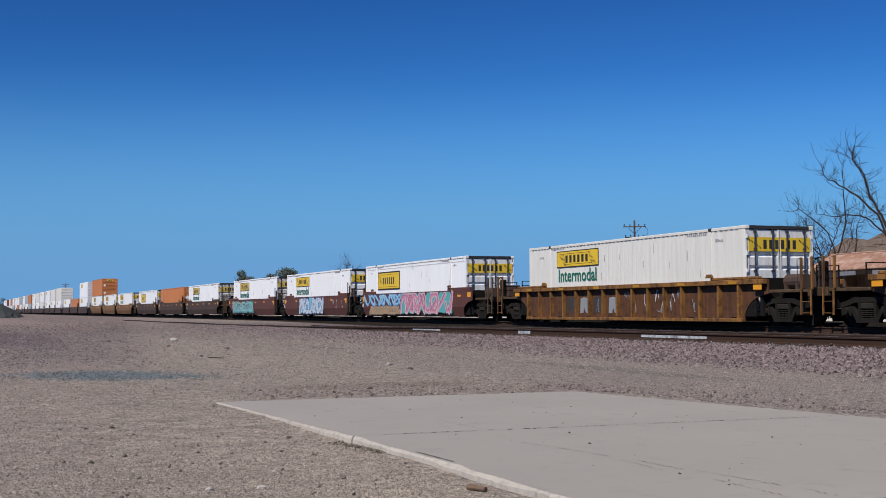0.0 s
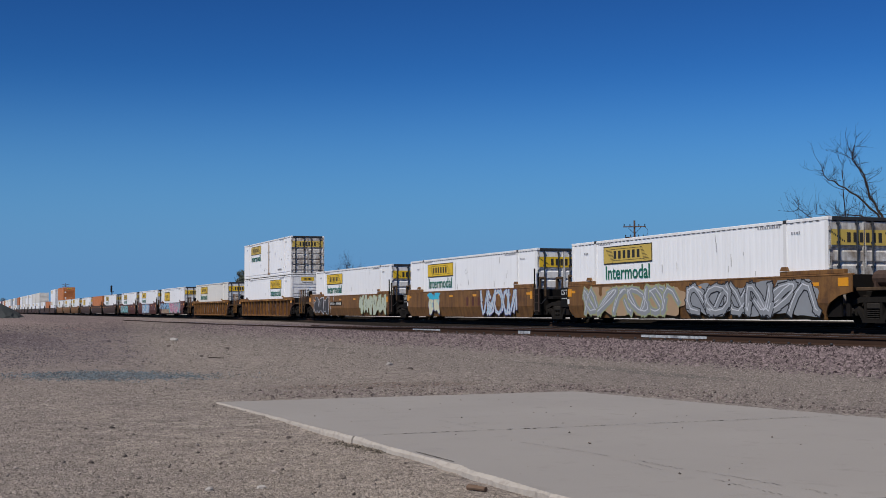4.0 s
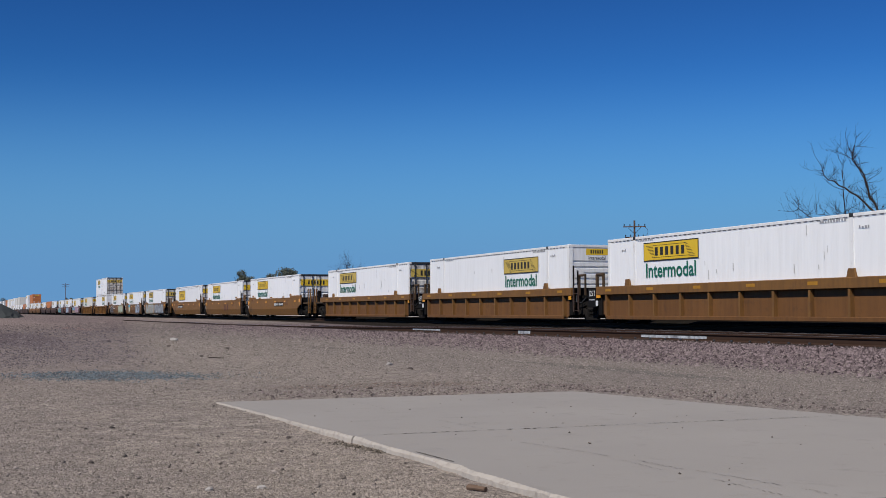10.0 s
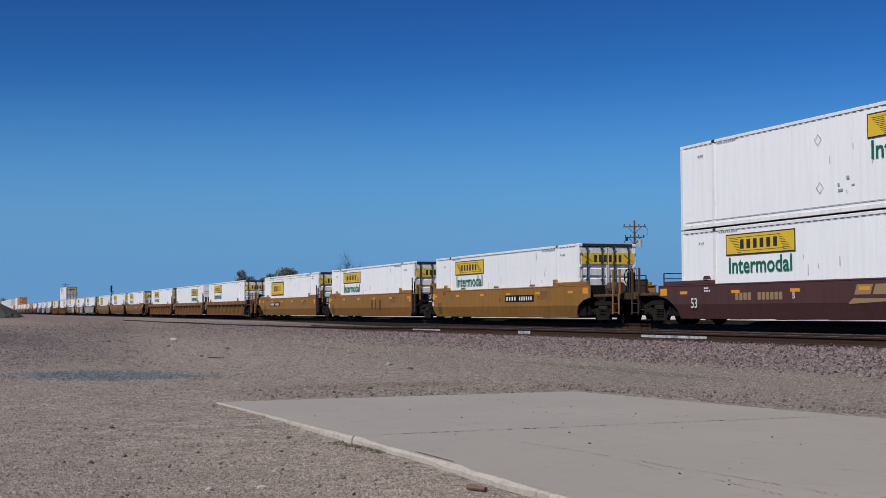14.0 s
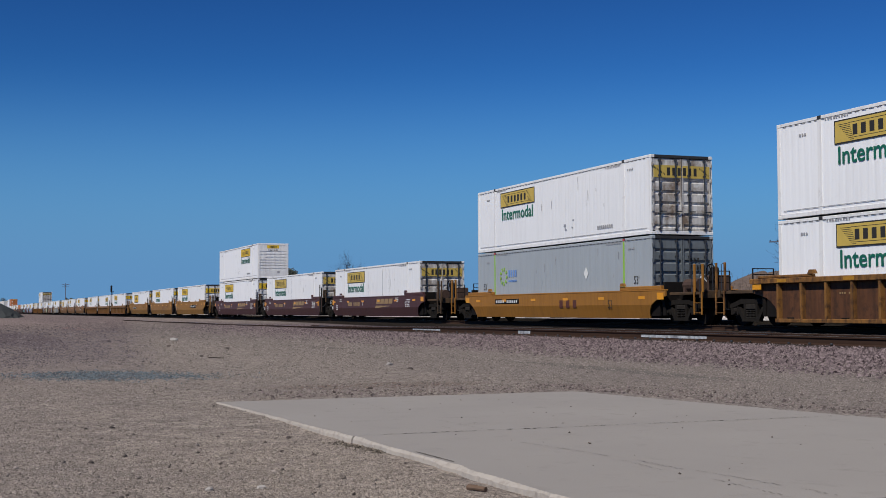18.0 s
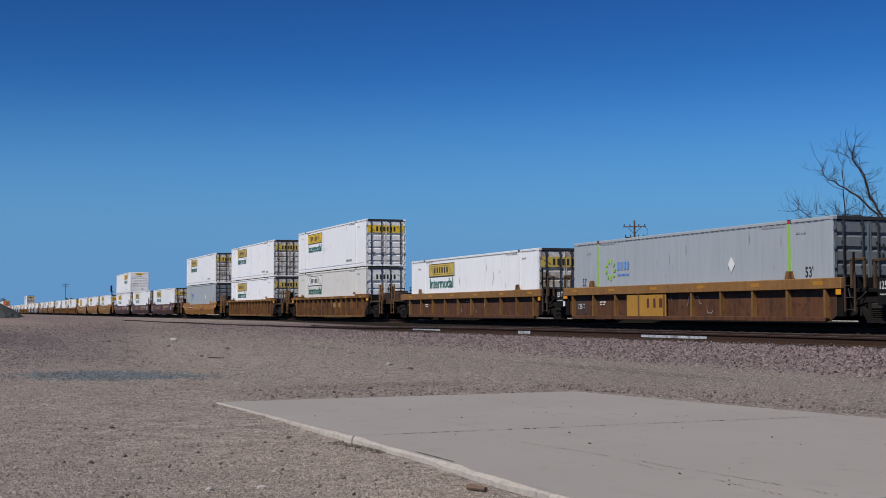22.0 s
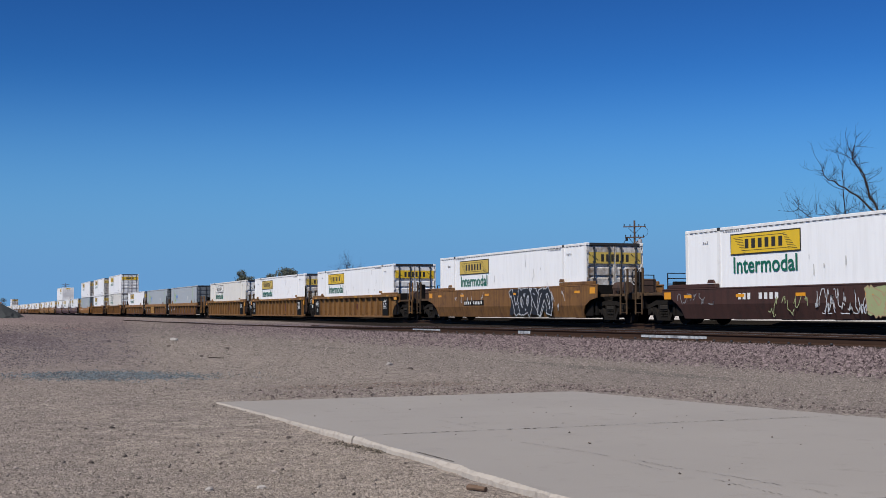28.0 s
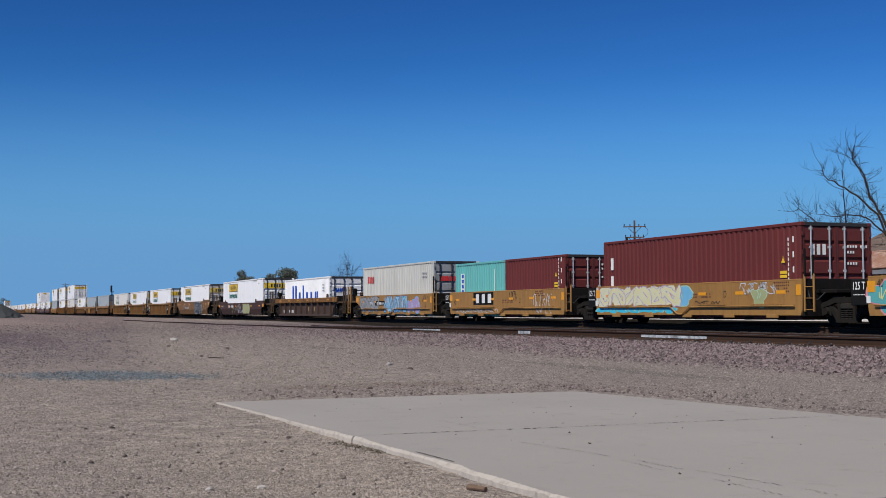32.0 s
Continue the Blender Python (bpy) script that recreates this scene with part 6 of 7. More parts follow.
def build_surroundings():
    # bare trees beyond the line
    def branchy(g, p, d, length, r, depth, rng):
        pts, q = [p], p
        dd = d.copy()
        n = 4
        for i in range(n):
            dd = (dd + Vector((rng.uniform(-1, 1), rng.uniform(-1, 1), rng.uniform(-0.6, 0.8))) * 0.24).normalized()
            q = q + dd * (length / n)
            pts.append(q)
        g.tube(pts, r, 5 if r > 0.03 else 3, r * 0.45)
        if depth > 0:
            for i in range(rng.choice((2, 2, 3, 3))):
                k = rng.randint(1, n)
                side = Vector((rng.uniform(-1, 1), rng.uniform(-0.8, 0.8), rng.uniform(-0.2, 1.0)))
                branchy(g, pts[k], (dd + side * 0.95).normalized(), length * rng.uniform(0.45, 0.75), r * 0.5, depth - 1, rng)

    def limb_tree(x, y, limbs, seed, label, dense=2):
        t = tagged(new("bare_tree"), label, "tree")
        t.location = (x, y, 0)
        rng = random.Random(seed)
        for j, (r, pts) in enumerate(limbs):
            pts = [Vector((a, rng.uniform(-0.4, 0.4) * (i > 0), b)) for i, (a, b) in enumerate(pts)]
            fine = []
            for a, b in zip(pts, pts[1:]):
                for k in range(3):
                    fine.append(a.lerp(b, k / 3) + Vector((rng.uniform(-1, 1), 0, rng.uniform(-1, 1))) * 0.07)
            fine.append(pts[-1])
            g = Geo().tube(fine, r * 0.46, 7, r * 0.09)
            limb = part("trunk" if j == 0 else "limb", g, M["bark"], t)
            g = Geo()
            for i in range(3, len(fine)):
                for _ in range(dense):
                    if rng.random() < 0.9:
                        d = Vector((rng.uniform(-1, 1), rng.uniform(-1, 1), rng.uniform(-0.1, 1.1))).normalized()
                        branchy(g, fine[i], d, rng.uniform(0.6, 1.5), r * 0.055 + 0.010, 2, rng)
            part("twig_mass", g, M["bark"], limb)
    limb_tree(-70.5, 60, (
        (0.30, ((1.2, -0.1), (0.7, 3.6), (0.0, 6.1), (-0.8, 7.4), (-1.8, 8.7), (-2.6, 10.4), (-2.9, 11.6), (-3.1, 12.6))),
        (0.20, ((0.3, 5.6), (-1.2, 7.6), (-3.1, 9.0), (-4.8, 9.9), (-6.2, 10.7), (-6.9, 11.5))),
        (0.15, ((0.1, 5.9), (-1.8, 7.2), (-3.1, 7.6), (-5.4, 7.7), (-7.1, 7.9))),
        (0.13, ((-1.6, 8.6), (-1.9, 9.8), (-3.0, 11.6), (-4.6, 12.2))),
        (0.18, ((0.8, 4.2), (1.6, 7.5), (2.6, 10.5), (2.8, 12.8)))), 5, "tall bare leafless tree behind the tracks")
    limb_tree(-76.5, 61, (
        (0.20, ((0.0, -0.1), (0.2, 3.0), (0.0, 5.0), (0.4, 7.2), (0.7, 9.6), (0.5, 11.5))),
        (0.15, ((0.1, 2.6), (-1.0, 4.8), (-1.9, 6.6), (-3.0, 7.8), (-4.6, 8.6), (-5.7, 8.5))),
        (0.12, ((0.2, 3.2), (1.6, 4.8), (1.6, 6.6), (2.6, 8.2))),
        (0.10, ((0.0, 1.5), (-1.2, 3.2), (-2.6, 4.6), (-3.8, 5.0))),
        (0.10, ((-0.2, 1.0), (-2.2, 2.6), (-3.8, 3.4)))), 8, "slender bare tree with spreading limbs")
    limb_tree(-82.0, 64, (
        (0.16, ((0.0, -0.1), (-0.3, 3.0), (-1.0, 5.0), (-2.0, 6.0), (-3.4, 6.9), (-4.6, 7.2))),
        (0.13, ((-0.2, 3.2), (-1.5, 4.9), (-3.0, 5.4), (-4.8, 5.2), (-5.8, 4.6))),
        (0.13, ((0.0, 3.5), (-0.9, 5.6), (-1.9, 7.0), (-2.6, 7.6))),
        (0.12, ((0.0, 3.5), (0.5, 5.2), (0.8, 7.0), (1.5, 7.9))),
        (0.11, ((-0.2, 3.0), (-1.4, 4.2), (-3.2, 5.9), (-4.0, 6.2))),
        (0.10, ((0.3, 3.0), (1.6, 4.6), (2.6, 6.2), (2.9, 7.4))),
        (0.10, ((-0.1, 2.0), (-2.0, 3.6), (-3.8, 3.9), (-5.2, 3.7)))), 17, "low bare tree with a dense fan of twigs", 5)
    limb_tree(-153, 46, (
        (0.16, ((0.0, -0.1), (0.1, 2.5), (-0.2, 4.8), (-0.5, 6.6))),
        (0.12, ((0.0, 1.8), (-1.4, 4.0), (-2.6, 5.7))),
        (0.12, ((0.0, 1.6), (-2.2, 3.6), (-4.2, 4.9))),
        (0.12, ((0.1, 2.0), (1.1, 4.0), (1.9, 5.9))),
        (0.1, ((0.1, 2.2), (0.6, 4.6), (0.5, 6.8)))), 13, "rounded bare shrub-like tree far behind the train", 4)

    # leafy trees far along the line
    def leafy(x, y, h, w, seed):
        rng = random.Random(seed)
        t = tagged(new("tree"), "dusty green leafy tree far behind the train", "tree")
        t.location = (x, y, 0)
        g = Geo().tube([(0, 0, -0.1), (0.1, 0, h * 0.3), (-0.1, 0, h * 0.55)], 0.22, 7, 0.1)
        for k in range(5):
            a = rng.uniform(0, 6.3)
            g.tube([(0, 0, h * 0.35), (math.cos(a) * w * 0.25, math.sin(a) * w * 0.25, h * 0.6), (math.cos(a) * w * 0.4, math.sin(a) * w * 0.4, h * 0.8)], 0.09, 5, 0.03)
        part("trunk", g, M["bark"], t)
        g = Geo()
        clumps = [(rng.uniform(-0.42, 0.42) * w, rng.uniform(-0.42, 0.42) * w, h * rng.uniform(0.3, 0.88), rng.uniform(0.14, 0.24) * w) for _ in range(26)]
        for cx, cy, cz, cr in clumps:
            for _ in range(480):
                d = Vector((rng.gauss(0, 1), rng.gauss(0, 1), rng.gauss(0, 0.8))).normalized() * cr * rng.uniform(0.5, 1.15)
                p = Vector((cx, cy, cz)) + d
                u = Vector((rng.gauss(0, 1), rng.gauss(0, 1), rng.gauss(0, 1))).normalized() * 0.11
                v = u.cross(Vector((rng.gauss(0, 1), rng.gauss(0, 1), rng.gauss(0, 1)))).normalized() * 0.07
                g.add([tuple(p - u), tuple(p + v), tuple(p + u), tuple(p - v)], [(0, 1, 2, 3)])
        part("crown", g, M["leaf"], t)
    leafy(-210, 45, 8.2, 3.5, 1)
    leafy(-199, 46, 6.6, 1.8, 2)
    leafy(-181, 45, 7.3, 4.2, 3)
    leafy(-1490, 48, 18, 11, 4)
    leafy(-592, 48, 7.6, 3.4, 6)

    # utility poles
    def utility_pole(x, y, h, arms, label, turn=0):
        p = tagged(new("utility_pole"), label, "utility pole")
        p.matrix_basis = pose(x, y, 0, 0, 0, turn)
        part("pole", Geo().tube([(0, 0, -0.2), (0, 0, h)], 0.15, 9, 0.085), M["pole"], p)
        for z, w in arms:
            arm = part("crossarm", Geo().box(-w / 2, w / 2, -0.2, -0.1, z - 0.05, z + 0.05, 0.01), M["pole"], p)
            g = Geo()
            for k in (-0.46, -0.2, 0.2, 0.46):
                g.lathe([(-0.04, 0.03), (0.04, 0.05)], w * k, z + 0.14, 7)
                g.tube([(w * k, -0.14, z + 0.06), (w * k, -0.14, z + 0.24)], 0.04, 6, 0.06)
            part("insulator_row", g, M["iron"], arm)
            g = Geo()
            for s in (-1, 1):
                g.tube([(s * w * 0.3, -0.2, z - 0.05), (0, -0.14, z - 0.7)], 0.025, 5)
            part("brace", g, M["iron"], arm)
        return p
    p = utility_pole(-105.2, 60, 9.35, ((8.75, 2.1), (7.75, 1.8)), "brown wooden utility pole with two crossarms", 60)
    g = Geo().tube([(0.5, -0.1, 6.85), (0.5, -0.1, 6.9), (0.5, -0.1, 7.5), (0.5, -0.1, 7.55)], 0.21, 12)
    g.tube([(0.42, -0.1, 7.55), (0.42, -0.1, 7.78)], 0.035, 6).tube([(0.58, -0.1, 7.55), (0.58, -0.1, 7.78)], 0.035, 6).box(0.1, 0.32, -0.14, -0.06, 7.0, 7.4)
    part("transformer", g, M["galvanised"], p, "pale grey transformer can")
    part("cutout", Geo().box(-0.85, -0.62, -0.34, -0.1, 7.42, 7.75, 0.03).tube([(-0.85, -0.22, 7.5), (-1.0, -0.22, 7.2)], 0.03, 6), M["iron"], p)
    part("drop_wire", Geo().tube([(1.0, -0.15, 8.7), (1.25, -0.15, 8.45), (1.2, -0.15, 8.0), (0.85, -0.15, 7.75)], 0.014, 5), M["gasket"], p)
    utility_pole(-116.5, 85, 8.7, ((8.3, 2.9),), "wooden utility pole with a single crossarm", 54)
    utility_pole(-585, 46, 13.5, ((13.0, 3.2), (12.0, 2.6)), "distant wooden utility pole with crossarms", 85)
    s = tagged(new("signal_mast"), "distant dark railway signal mast with ladder", "railway signal")
    s.location = (-399, 45, 0)
    part("mast", Geo().tube([(0, 0, -0.1), (0, 0, 8.6)], 0.12, 8), M["iron"], s)
    part("signal_head", Geo().box(-0.6, 0.6, -0.35, 0.1, 6.9, 8.9, 0.1), M["black"], s)
    ladder(s, 0.0, 0.3, 0.0, 7.0, M["iron"], 0.5)
    part("bracket", Geo().box(-0.1, 5.0, -0.1, 0.1, 6.8, 7.0), M["iron"], s)

    # long low shelter with a rusted gable roof, open towards the line
    h = tagged(new("house"), "low open-fronted house with a rusted metal roof", "house")
    h.matrix_basis = pose(-63.6, 48.3, 0, 0, 0, -4.3)
    L, D, ze, zr, o = 17.0, 3.4, 3.19, 4.2, 0.3
    part("wall", Geo().box(0, L, D - 0.2, D, -0.2, ze + 0.1), M["brown_board"], h, "dark brown board wall in shade")
    for x in (0.0, L - 0.2):
        part("wall", Geo().slab([(x, -0.2), (x + 0.2, -0.2), (x + 0.2, ze), (x, ze)], 1.6, D - 0.2), M["brown_board"], h)
    for x in (0.1, 3.3, 6.5, 9.7, 12.9, 16.1):
        part("post", Geo().box(x, x + 0.16, 0.05, 0.21, -0.2, ze - 0.3, 0.01), M["brown_board"], h)
    part("beam", Geo().box(0.02, L - 0.02, 0.04, 0.22, ze - 0.3, ze - 0.06, 0.01), M["brown_board"], h)
    for x0, x1 in ((0.05, 0.62), (2.3, 4.6), (6.2, 7.6)):
        part("fascia", Geo().box(x0, x1, 0.0, 0.036, ze - 0.34, ze - 0.10, 0.006), M["stucco"], h, "white painted board under the eave")
    mid = D / 2
    for sgn in (-1, 1):
        ye = mid + sgn * (mid + o)
        g = Geo()
        n = 46
        for i in range(n + 1):
            x = -o + (L + 2 * o) * i / n
            up = 0.018 if i % 2 else 0.0
            g.v += [(x, ye, ze + up), (x, mid, zr + up), (x, ye, ze + up - 0.03), (x, mid, zr + up - 0.03)]
        for i in range(n):
            a, b = 4 * i, 4 * i + 4
            q = [(a, b, b + 1, a + 1), (a + 2, a + 3, b + 3, b + 2), (a, a + 2, b + 2, b)]
            g.f += q if sgn < 0 else [f[::-1] for f in q]
        g.f += [(0, 1, 3, 2), (4 * n, 4 * n + 2, 4 * n + 3, 4 * n + 1)]
        part("roof", g, M["roof"], h, "rust-streaked corrugated metal roof")
    part("ridge_cap", Geo().tube([(-o, mid, zr + 0.02), (L + o, mid, zr + 0.02)], 0.06, 6), M["roof"], h)
    for x in (0.0, L - 0.08):
        part("gable", Geo().slab([(x, ze), (x + 0.08, ze), (x + 0.08, zr - 0.15), (x, zr - 0.15)], mid - 0.35, mid + 0.35), M["brown_board"], h)

    # dry brushy hill behind the house
    rng = np.random.default_rng(2)
    xs, ys = np.linspace(-370, 100, 190), np.linspace(120, 330, 60)
    X, Y = np.meshgrid(xs, ys)
    Z = (11.6 * smooth(-348, -320, X) + 8.6 * smooth(-297, -276, X)) * (1 - smooth(-150, 40, X)) * np.exp(-((Y - 225) / 17) ** 2)
    Z += (np.sin(X * 0.09 + Y * 0.05) + np.sin(X * 0.21 - Y * 0.13) * 0.5 + rng.normal(0, 0.6, X.shape)) * 0.07 * Z
    Z -= 0.6
    w = len(xs)
    V = np.stack([X, Y, Z], -1).reshape(-1, 3).tolist()
    F = [(r * w + c, r * w + c + 1, (r + 1) * w + c + 1, (r + 1) * w + c) for r in range(len(ys) - 1) for c in range(w - 1)]
    me = bpy.data.meshes.new("hill")
    me.from_pydata(V, [], F)
    me.materials.append(simple("dry_brush", (0.120, 0.089, 0.073), 0.95, 0, 0.55, 0.8))
    tagged(new("hill", me), "low brown hill of dry brush", "hill", kind="structure")
    g = Geo()
    rr = random.Random(9)
    for i in range(110):
        x, y = rr.uniform(-113, -78), rr.uniform(75, 92)
        for _ in range(14):
            a = rr.uniform(0, 6.3)
            hh = rr.uniform(2.4, 5.2)
            g.tube([(x, y, -0.1), (x + math.cos(a) * 0.5, y + math.sin(a) * 0.5, hh * 0.55), (x + math.cos(a) * 1.1, y + math.sin(a) * 1.1, hh)], 0.035, 3, 0.01)
    tagged(new("dry_brush", mesh_of("dry_brush", g, simple("brush_twig", (0.105, 0.075, 0.055), 0.9, 0, 0.35))), "dense leafless brown brush behind the house", "brush", kind="stuff")

    # rocks lying on the lot, pale and dark
    for x, y, s in PALE + DARK:
        rr = random.Random(x)
        g = Geo()
        n, m = 6, 9
        for i in range(n + 1):
            for j in range(m):
                a, b = i * math.pi / n, j * math.tau / m
                q = s * rr.uniform(0.8, 1.15)
                g.v.append((1.5 * q * math.sin(a) * math.cos(b), q * math.sin(a) * math.sin(b), 0.65 * q * math.cos(a)))
        turn = rr.uniform(0, 360)
        g.f += [(i * m + j, (i + 1) * m + j, (i + 1) * m + (j + 1) % m, i * m + (j + 1) % m) for i in range(n) for j in range(m)]
        o = new("rock", mesh_of("rock", g, M["pale_rock" if (x, y, s) in PALE else "dark_rock"]))
        o.matrix_basis = pose(x, y, float(ground_height(np.array(x), np.array(y))) + 0.3 * s, 0, 0, turn)
        tagged(o, ("pale" if (x, y, s) in PALE else "dark brown") + " angular rock lying on the gravel", "rock", "rocks on the lot")

    # heap of dark gravel
    g = Geo()
    rr = random.Random(4)
    rings, seg = 9, 36
    for i in range(rings):
        k = i / (rings - 1)
        for j in range(seg):
            a = j * math.tau / seg
            q = (1 - k) * (1 + 0.08 * math.sin(3 * a + 1) + rr.uniform(-0.04, 0.04))
            g.v.append((7.5 * q * math.cos(a), 5.0 * q * math.sin(a), 2.7 * (1 - (1 - k) ** 1.25) - 0.1 + rr.uniform(-0.06, 0.06)))
    g.f += [(i * seg + j, i * seg + (j + 1) % seg, (i + 1) * seg + (j + 1) % seg, (i + 1) * seg + j) for i in range(rings - 1) for j in range(seg)]
    heap = new("gravel_heap", mesh_of("gravel_heap", g, M["heap"]))
    heap.location = (-196, 5.2, 0)
    tagged(heap, "heap of dark grey gravel on the lot", "gravel heap")


build_ground()
build_slab()
build_tracks()
build_surroundings()
build_stones()


# ---------------------------------------------------------------- the train
# unit: centre x at the start, kind of car, paint, ends, containers from the bottom up
O, J = "outer", "joint"
UNITS, PAINTED = {}, {}


def unit(key, x, kind, mat, left, right, boxes, floor=0.3, **more):
    x -= lag((x + 36) / SPEED)
    UNITS[key] = set_car(kind, mat, left, right, x, **more)
    PAINTED[key] = mat
    z = floor
    for b in boxes:
        for k, dx in (b if isinstance(b, list) else [(b, 0.0)]):
            RIDERS.append(set_box(k, x + dx, z))
            LOADS.setdefault(key, []).append(RIDERS[-1])
        z += 2.93


RIDERS, LOADS = [], {}


def lag(t):
    """How far the train has fallen behind its first speed; it slows a little towards the end."""
    return 0.025 * max(0.0, t - 22.0) ** 2


def trio(key, rear, kind, mat, loads, pitch=19.5, **more):
    """Three units that share trucks; rear: the rear edge of the first unit's load."""
    for i, (ends, boxes) in enumerate(zip(((O, J), (J, J), (J, O)), loads)):
        unit(key + str(i), rear - 8.077 + pitch * i, kind, mat, *ends, boxes, reach=11.72 if i != 1 else 9.75, **more)


def single(key, rear, kind, mat, boxes, **more):
    unit(key, rear - 8.077, kind, mat, O, O, boxes, **more)


NEW, OLD, WHT = "house_new_fwd", "house_old_fwd", "house_white_fwd"
NEWR, OLDR = "house_new_rev", "house_old_rev"
trio("dusk", -158.8, "smooth", "sooty", (["plain"], ["orange"], [OLD]))
trio("maroon", -96.4, "smooth", "oxide", ([OLD], [NEW], ["plain"]))
single("rib_a", -33.9, "ribbed", "rusty", ["house_cream_fwd"])
single("rib_b", -10.55, "ribbed", "rusty", [NEWR, OLD])
trio("bubble", 12.7, "smooth", "brown", ([NEW], [NEW], [OLD]), 19.45)
trio("gold", 75.3, "smooth", "gold", (["plain"], [NEW], [NEW]), 19.37)
trio("band", 137.9, "banded", "ochre", ([OLD], [OLDR], [NEW]), 19.45)
trio("bright", 200.7, "smooth", "sun_gold", (["plain"], [NEW], [NEW]))
trio("plum", 263.5, "smooth", "maroon", ([NEW, NEWR], [OLD], [OLD]), side_top=1.33)
single("amber", 326.8, "smooth", "amber_gold", ["grey", OLD], side_top=1.2)
single("rib_c", 350.45, "ribbed", "rusty", [OLD, OLD])
single("rib_d", 374.35, "ribbed", "rusty", [WHT, NEW])
trio("ledge", 398.8, "banded", "rusty", ([OLD], ["grey"], ["grey"]))
trio("slat", 461.8, "ribbed", "umber", ([WHT], [OLD], [NEW]), 19.7)
single("scrawl", 525.1, "smooth", "brown", [OLD])
single("coast", 548.9, "smooth", "dark_oxide", [NEW], side_top=1.2)
unit("dark", 562.7, "banded", "sooty", O, O, ["blue_letters"], 0.24, half=7.6, reach=10.3)
unit("forty0", 582.8, "flat", "tan", O, J, ["beige"], 0.22, half=6.35, reach=9.4, joint_at=7.93)
unit("forty1", 598.45, "flat", "tan", J, J, [[("teal", -3.06), ("red_short", 3.06)]], 0.22, half=6.35, reach=7.93, joint_at=7.93)
unit("forty2", 614.3, "flat", "tan", J, J, ["red_long"], 0.22, half=6.35, reach=7.93, joint_at=7.93)
unit("forty3", 630.3, "flat", "tan", J, J, [[("red_short", 3.06)]], 0.22, half=6.35, reach=7.93, joint_at=7.93)
unit("forty4", 646.3, "flat", "tan", J, O, ["beige"], 0.22, half=6.35, reach=9.4, joint_at=7.93)
trio("far_a", -221.2, "smooth", "brown", ([OLD, "orange"], [NEW], [NEW]))


def far_car():
    c = new("well_car")
    for s in (-1, 1):
        part("side_sill", Geo().slab([(-8.2, 0.2), (8.2, 0.2), (8.65, 0.6), (8.65, 1.5), (-8.65, 1.5), (-8.65, 0.6)], *sorted((s * SIDE, s * (SIDE - 0.08)))), M["sooty"], c)
    for s in (-1, 1):
        part("end_bulkhead", Geo().box(*sorted((s * 8.6, s * 9.7)), -1.2, 1.2, 0.4, 1.3, 0.05), M["iron"], c)
        part("ladder", Geo().box(s * 8.9 - 0.05, s * 8.9 + 0.05, -SIDE, -SIDE + 0.1, 0.5, 2.2), M["iron"], c)
    part("well_floor", Geo().box(-8.2, 8.2, -1.4, 1.4, 0.2, 0.28), M["iron"], c)
    part("truck", Geo().box(8.7, 10.8, -1.15, 1.15, 0.0, 0.8, 0.1), M["iron"], c)
    return tagged(c, "dark weathered well car far along the train", "railway car", "railway cars of the train")


def far_box(mat):
    L, W, H = 16.154, 2.591, 2.896
    c = new("shipping_container")
    part("shell", Geo().box(-L / 2, L / 2 - 0.1, -W / 2, W / 2, 0, H, 0.02), M[mat], c)
    prof = [(L / 2 - 0.02, 0.0)]
    for i in range(7):
        z = 0.2 + i * 0.37
        prof += [(L / 2 - 0.02, z), (L / 2 - 0.09, z + 0.04), (L / 2 - 0.09, z + 0.12), (L / 2 - 0.02, z + 0.16)]
    prof.append((L / 2 - 0.02, H))
    g = Geo().sheet(prof, -W / 2, W / 2, "y")
    g.f = [f[::-1] for f in g.f]
    part("end_wall", g, M[mat if mat != "white" else "white_door"], c)
    if mat == "white":
        part("logo_panel", plates([(-L / 2 + 2.8, -L / 2 + 6.3, 1.95, 2.65)], 0.01, -W / 2), M["yellow_old"], c)
    return tagged(c, f"{mat} container on a distant well car", "container", "distant containers of the train")


FAR_CAR, FAR_BOX = far_car(), {m: far_box(m) for m in ("white", "grey", "orange", "ivory", "red")}
used = set()


def far_unit(x, loads):
    m = pose(x, TRACK_Y, RAIL)
    if "car" in used:
        car = copy_thing(FAR_CAR, m)
    else:
        used.add("car")
        car = FAR_CAR
        car.matrix_basis = m
    UNITS["far%d" % len(UNITS)] = car
    for i, k in enumerate(loads):
        m = pose(x, TRACK_Y, RAIL + 0.3 + 2.93 * i)
        if k in used:
            b = copy_thing(FAR_BOX[k], m)
        else:
            used.add(k)
            b = FAR_BOX[k]
            b.matrix_basis = m
        RIDERS.append(b)


far_loads = [["white", "white"], ["orange"], ["white"], ["white", "ivory"], ["white", "ivory"], ["white", "white"], ["ivory", "white"], ["white", "ivory"], ["white", "white"], ["grey", "orange"], ["white", "grey"],
             ["ivory", "white"], ["white", "grey"], ["orange", "white"], ["white", "white"], ["grey", "white"], ["white", "orange"], ["ivory", "ivory"], ["white", "red"], ["red", "white"], ["white", "white"]]
xf = -246.0 - 8.077
for i, ld in enumerate(far_loads):
    far_unit(xf, ld)
    xf -= 23.4 if i % 3 == 2 else 19.5
for k in ("red",):
    if k not in used:
        RIDERS.append(FAR_BOX[k])

# labels of the cars
TONES = {"sooty": "soot-dark brown", "oxide": "oxide brown", "rusty": "rust-streaked brown", "brown": "brown-gold", "gold": "golden brown", "sun_gold": "golden yellow", "ochre": "faded gold", "amber_gold": "amber gold", "umber": "dirty gold", "maroon": "deep maroon", "dark_oxide": "dark oxide brown", "tan": "tan gold"}


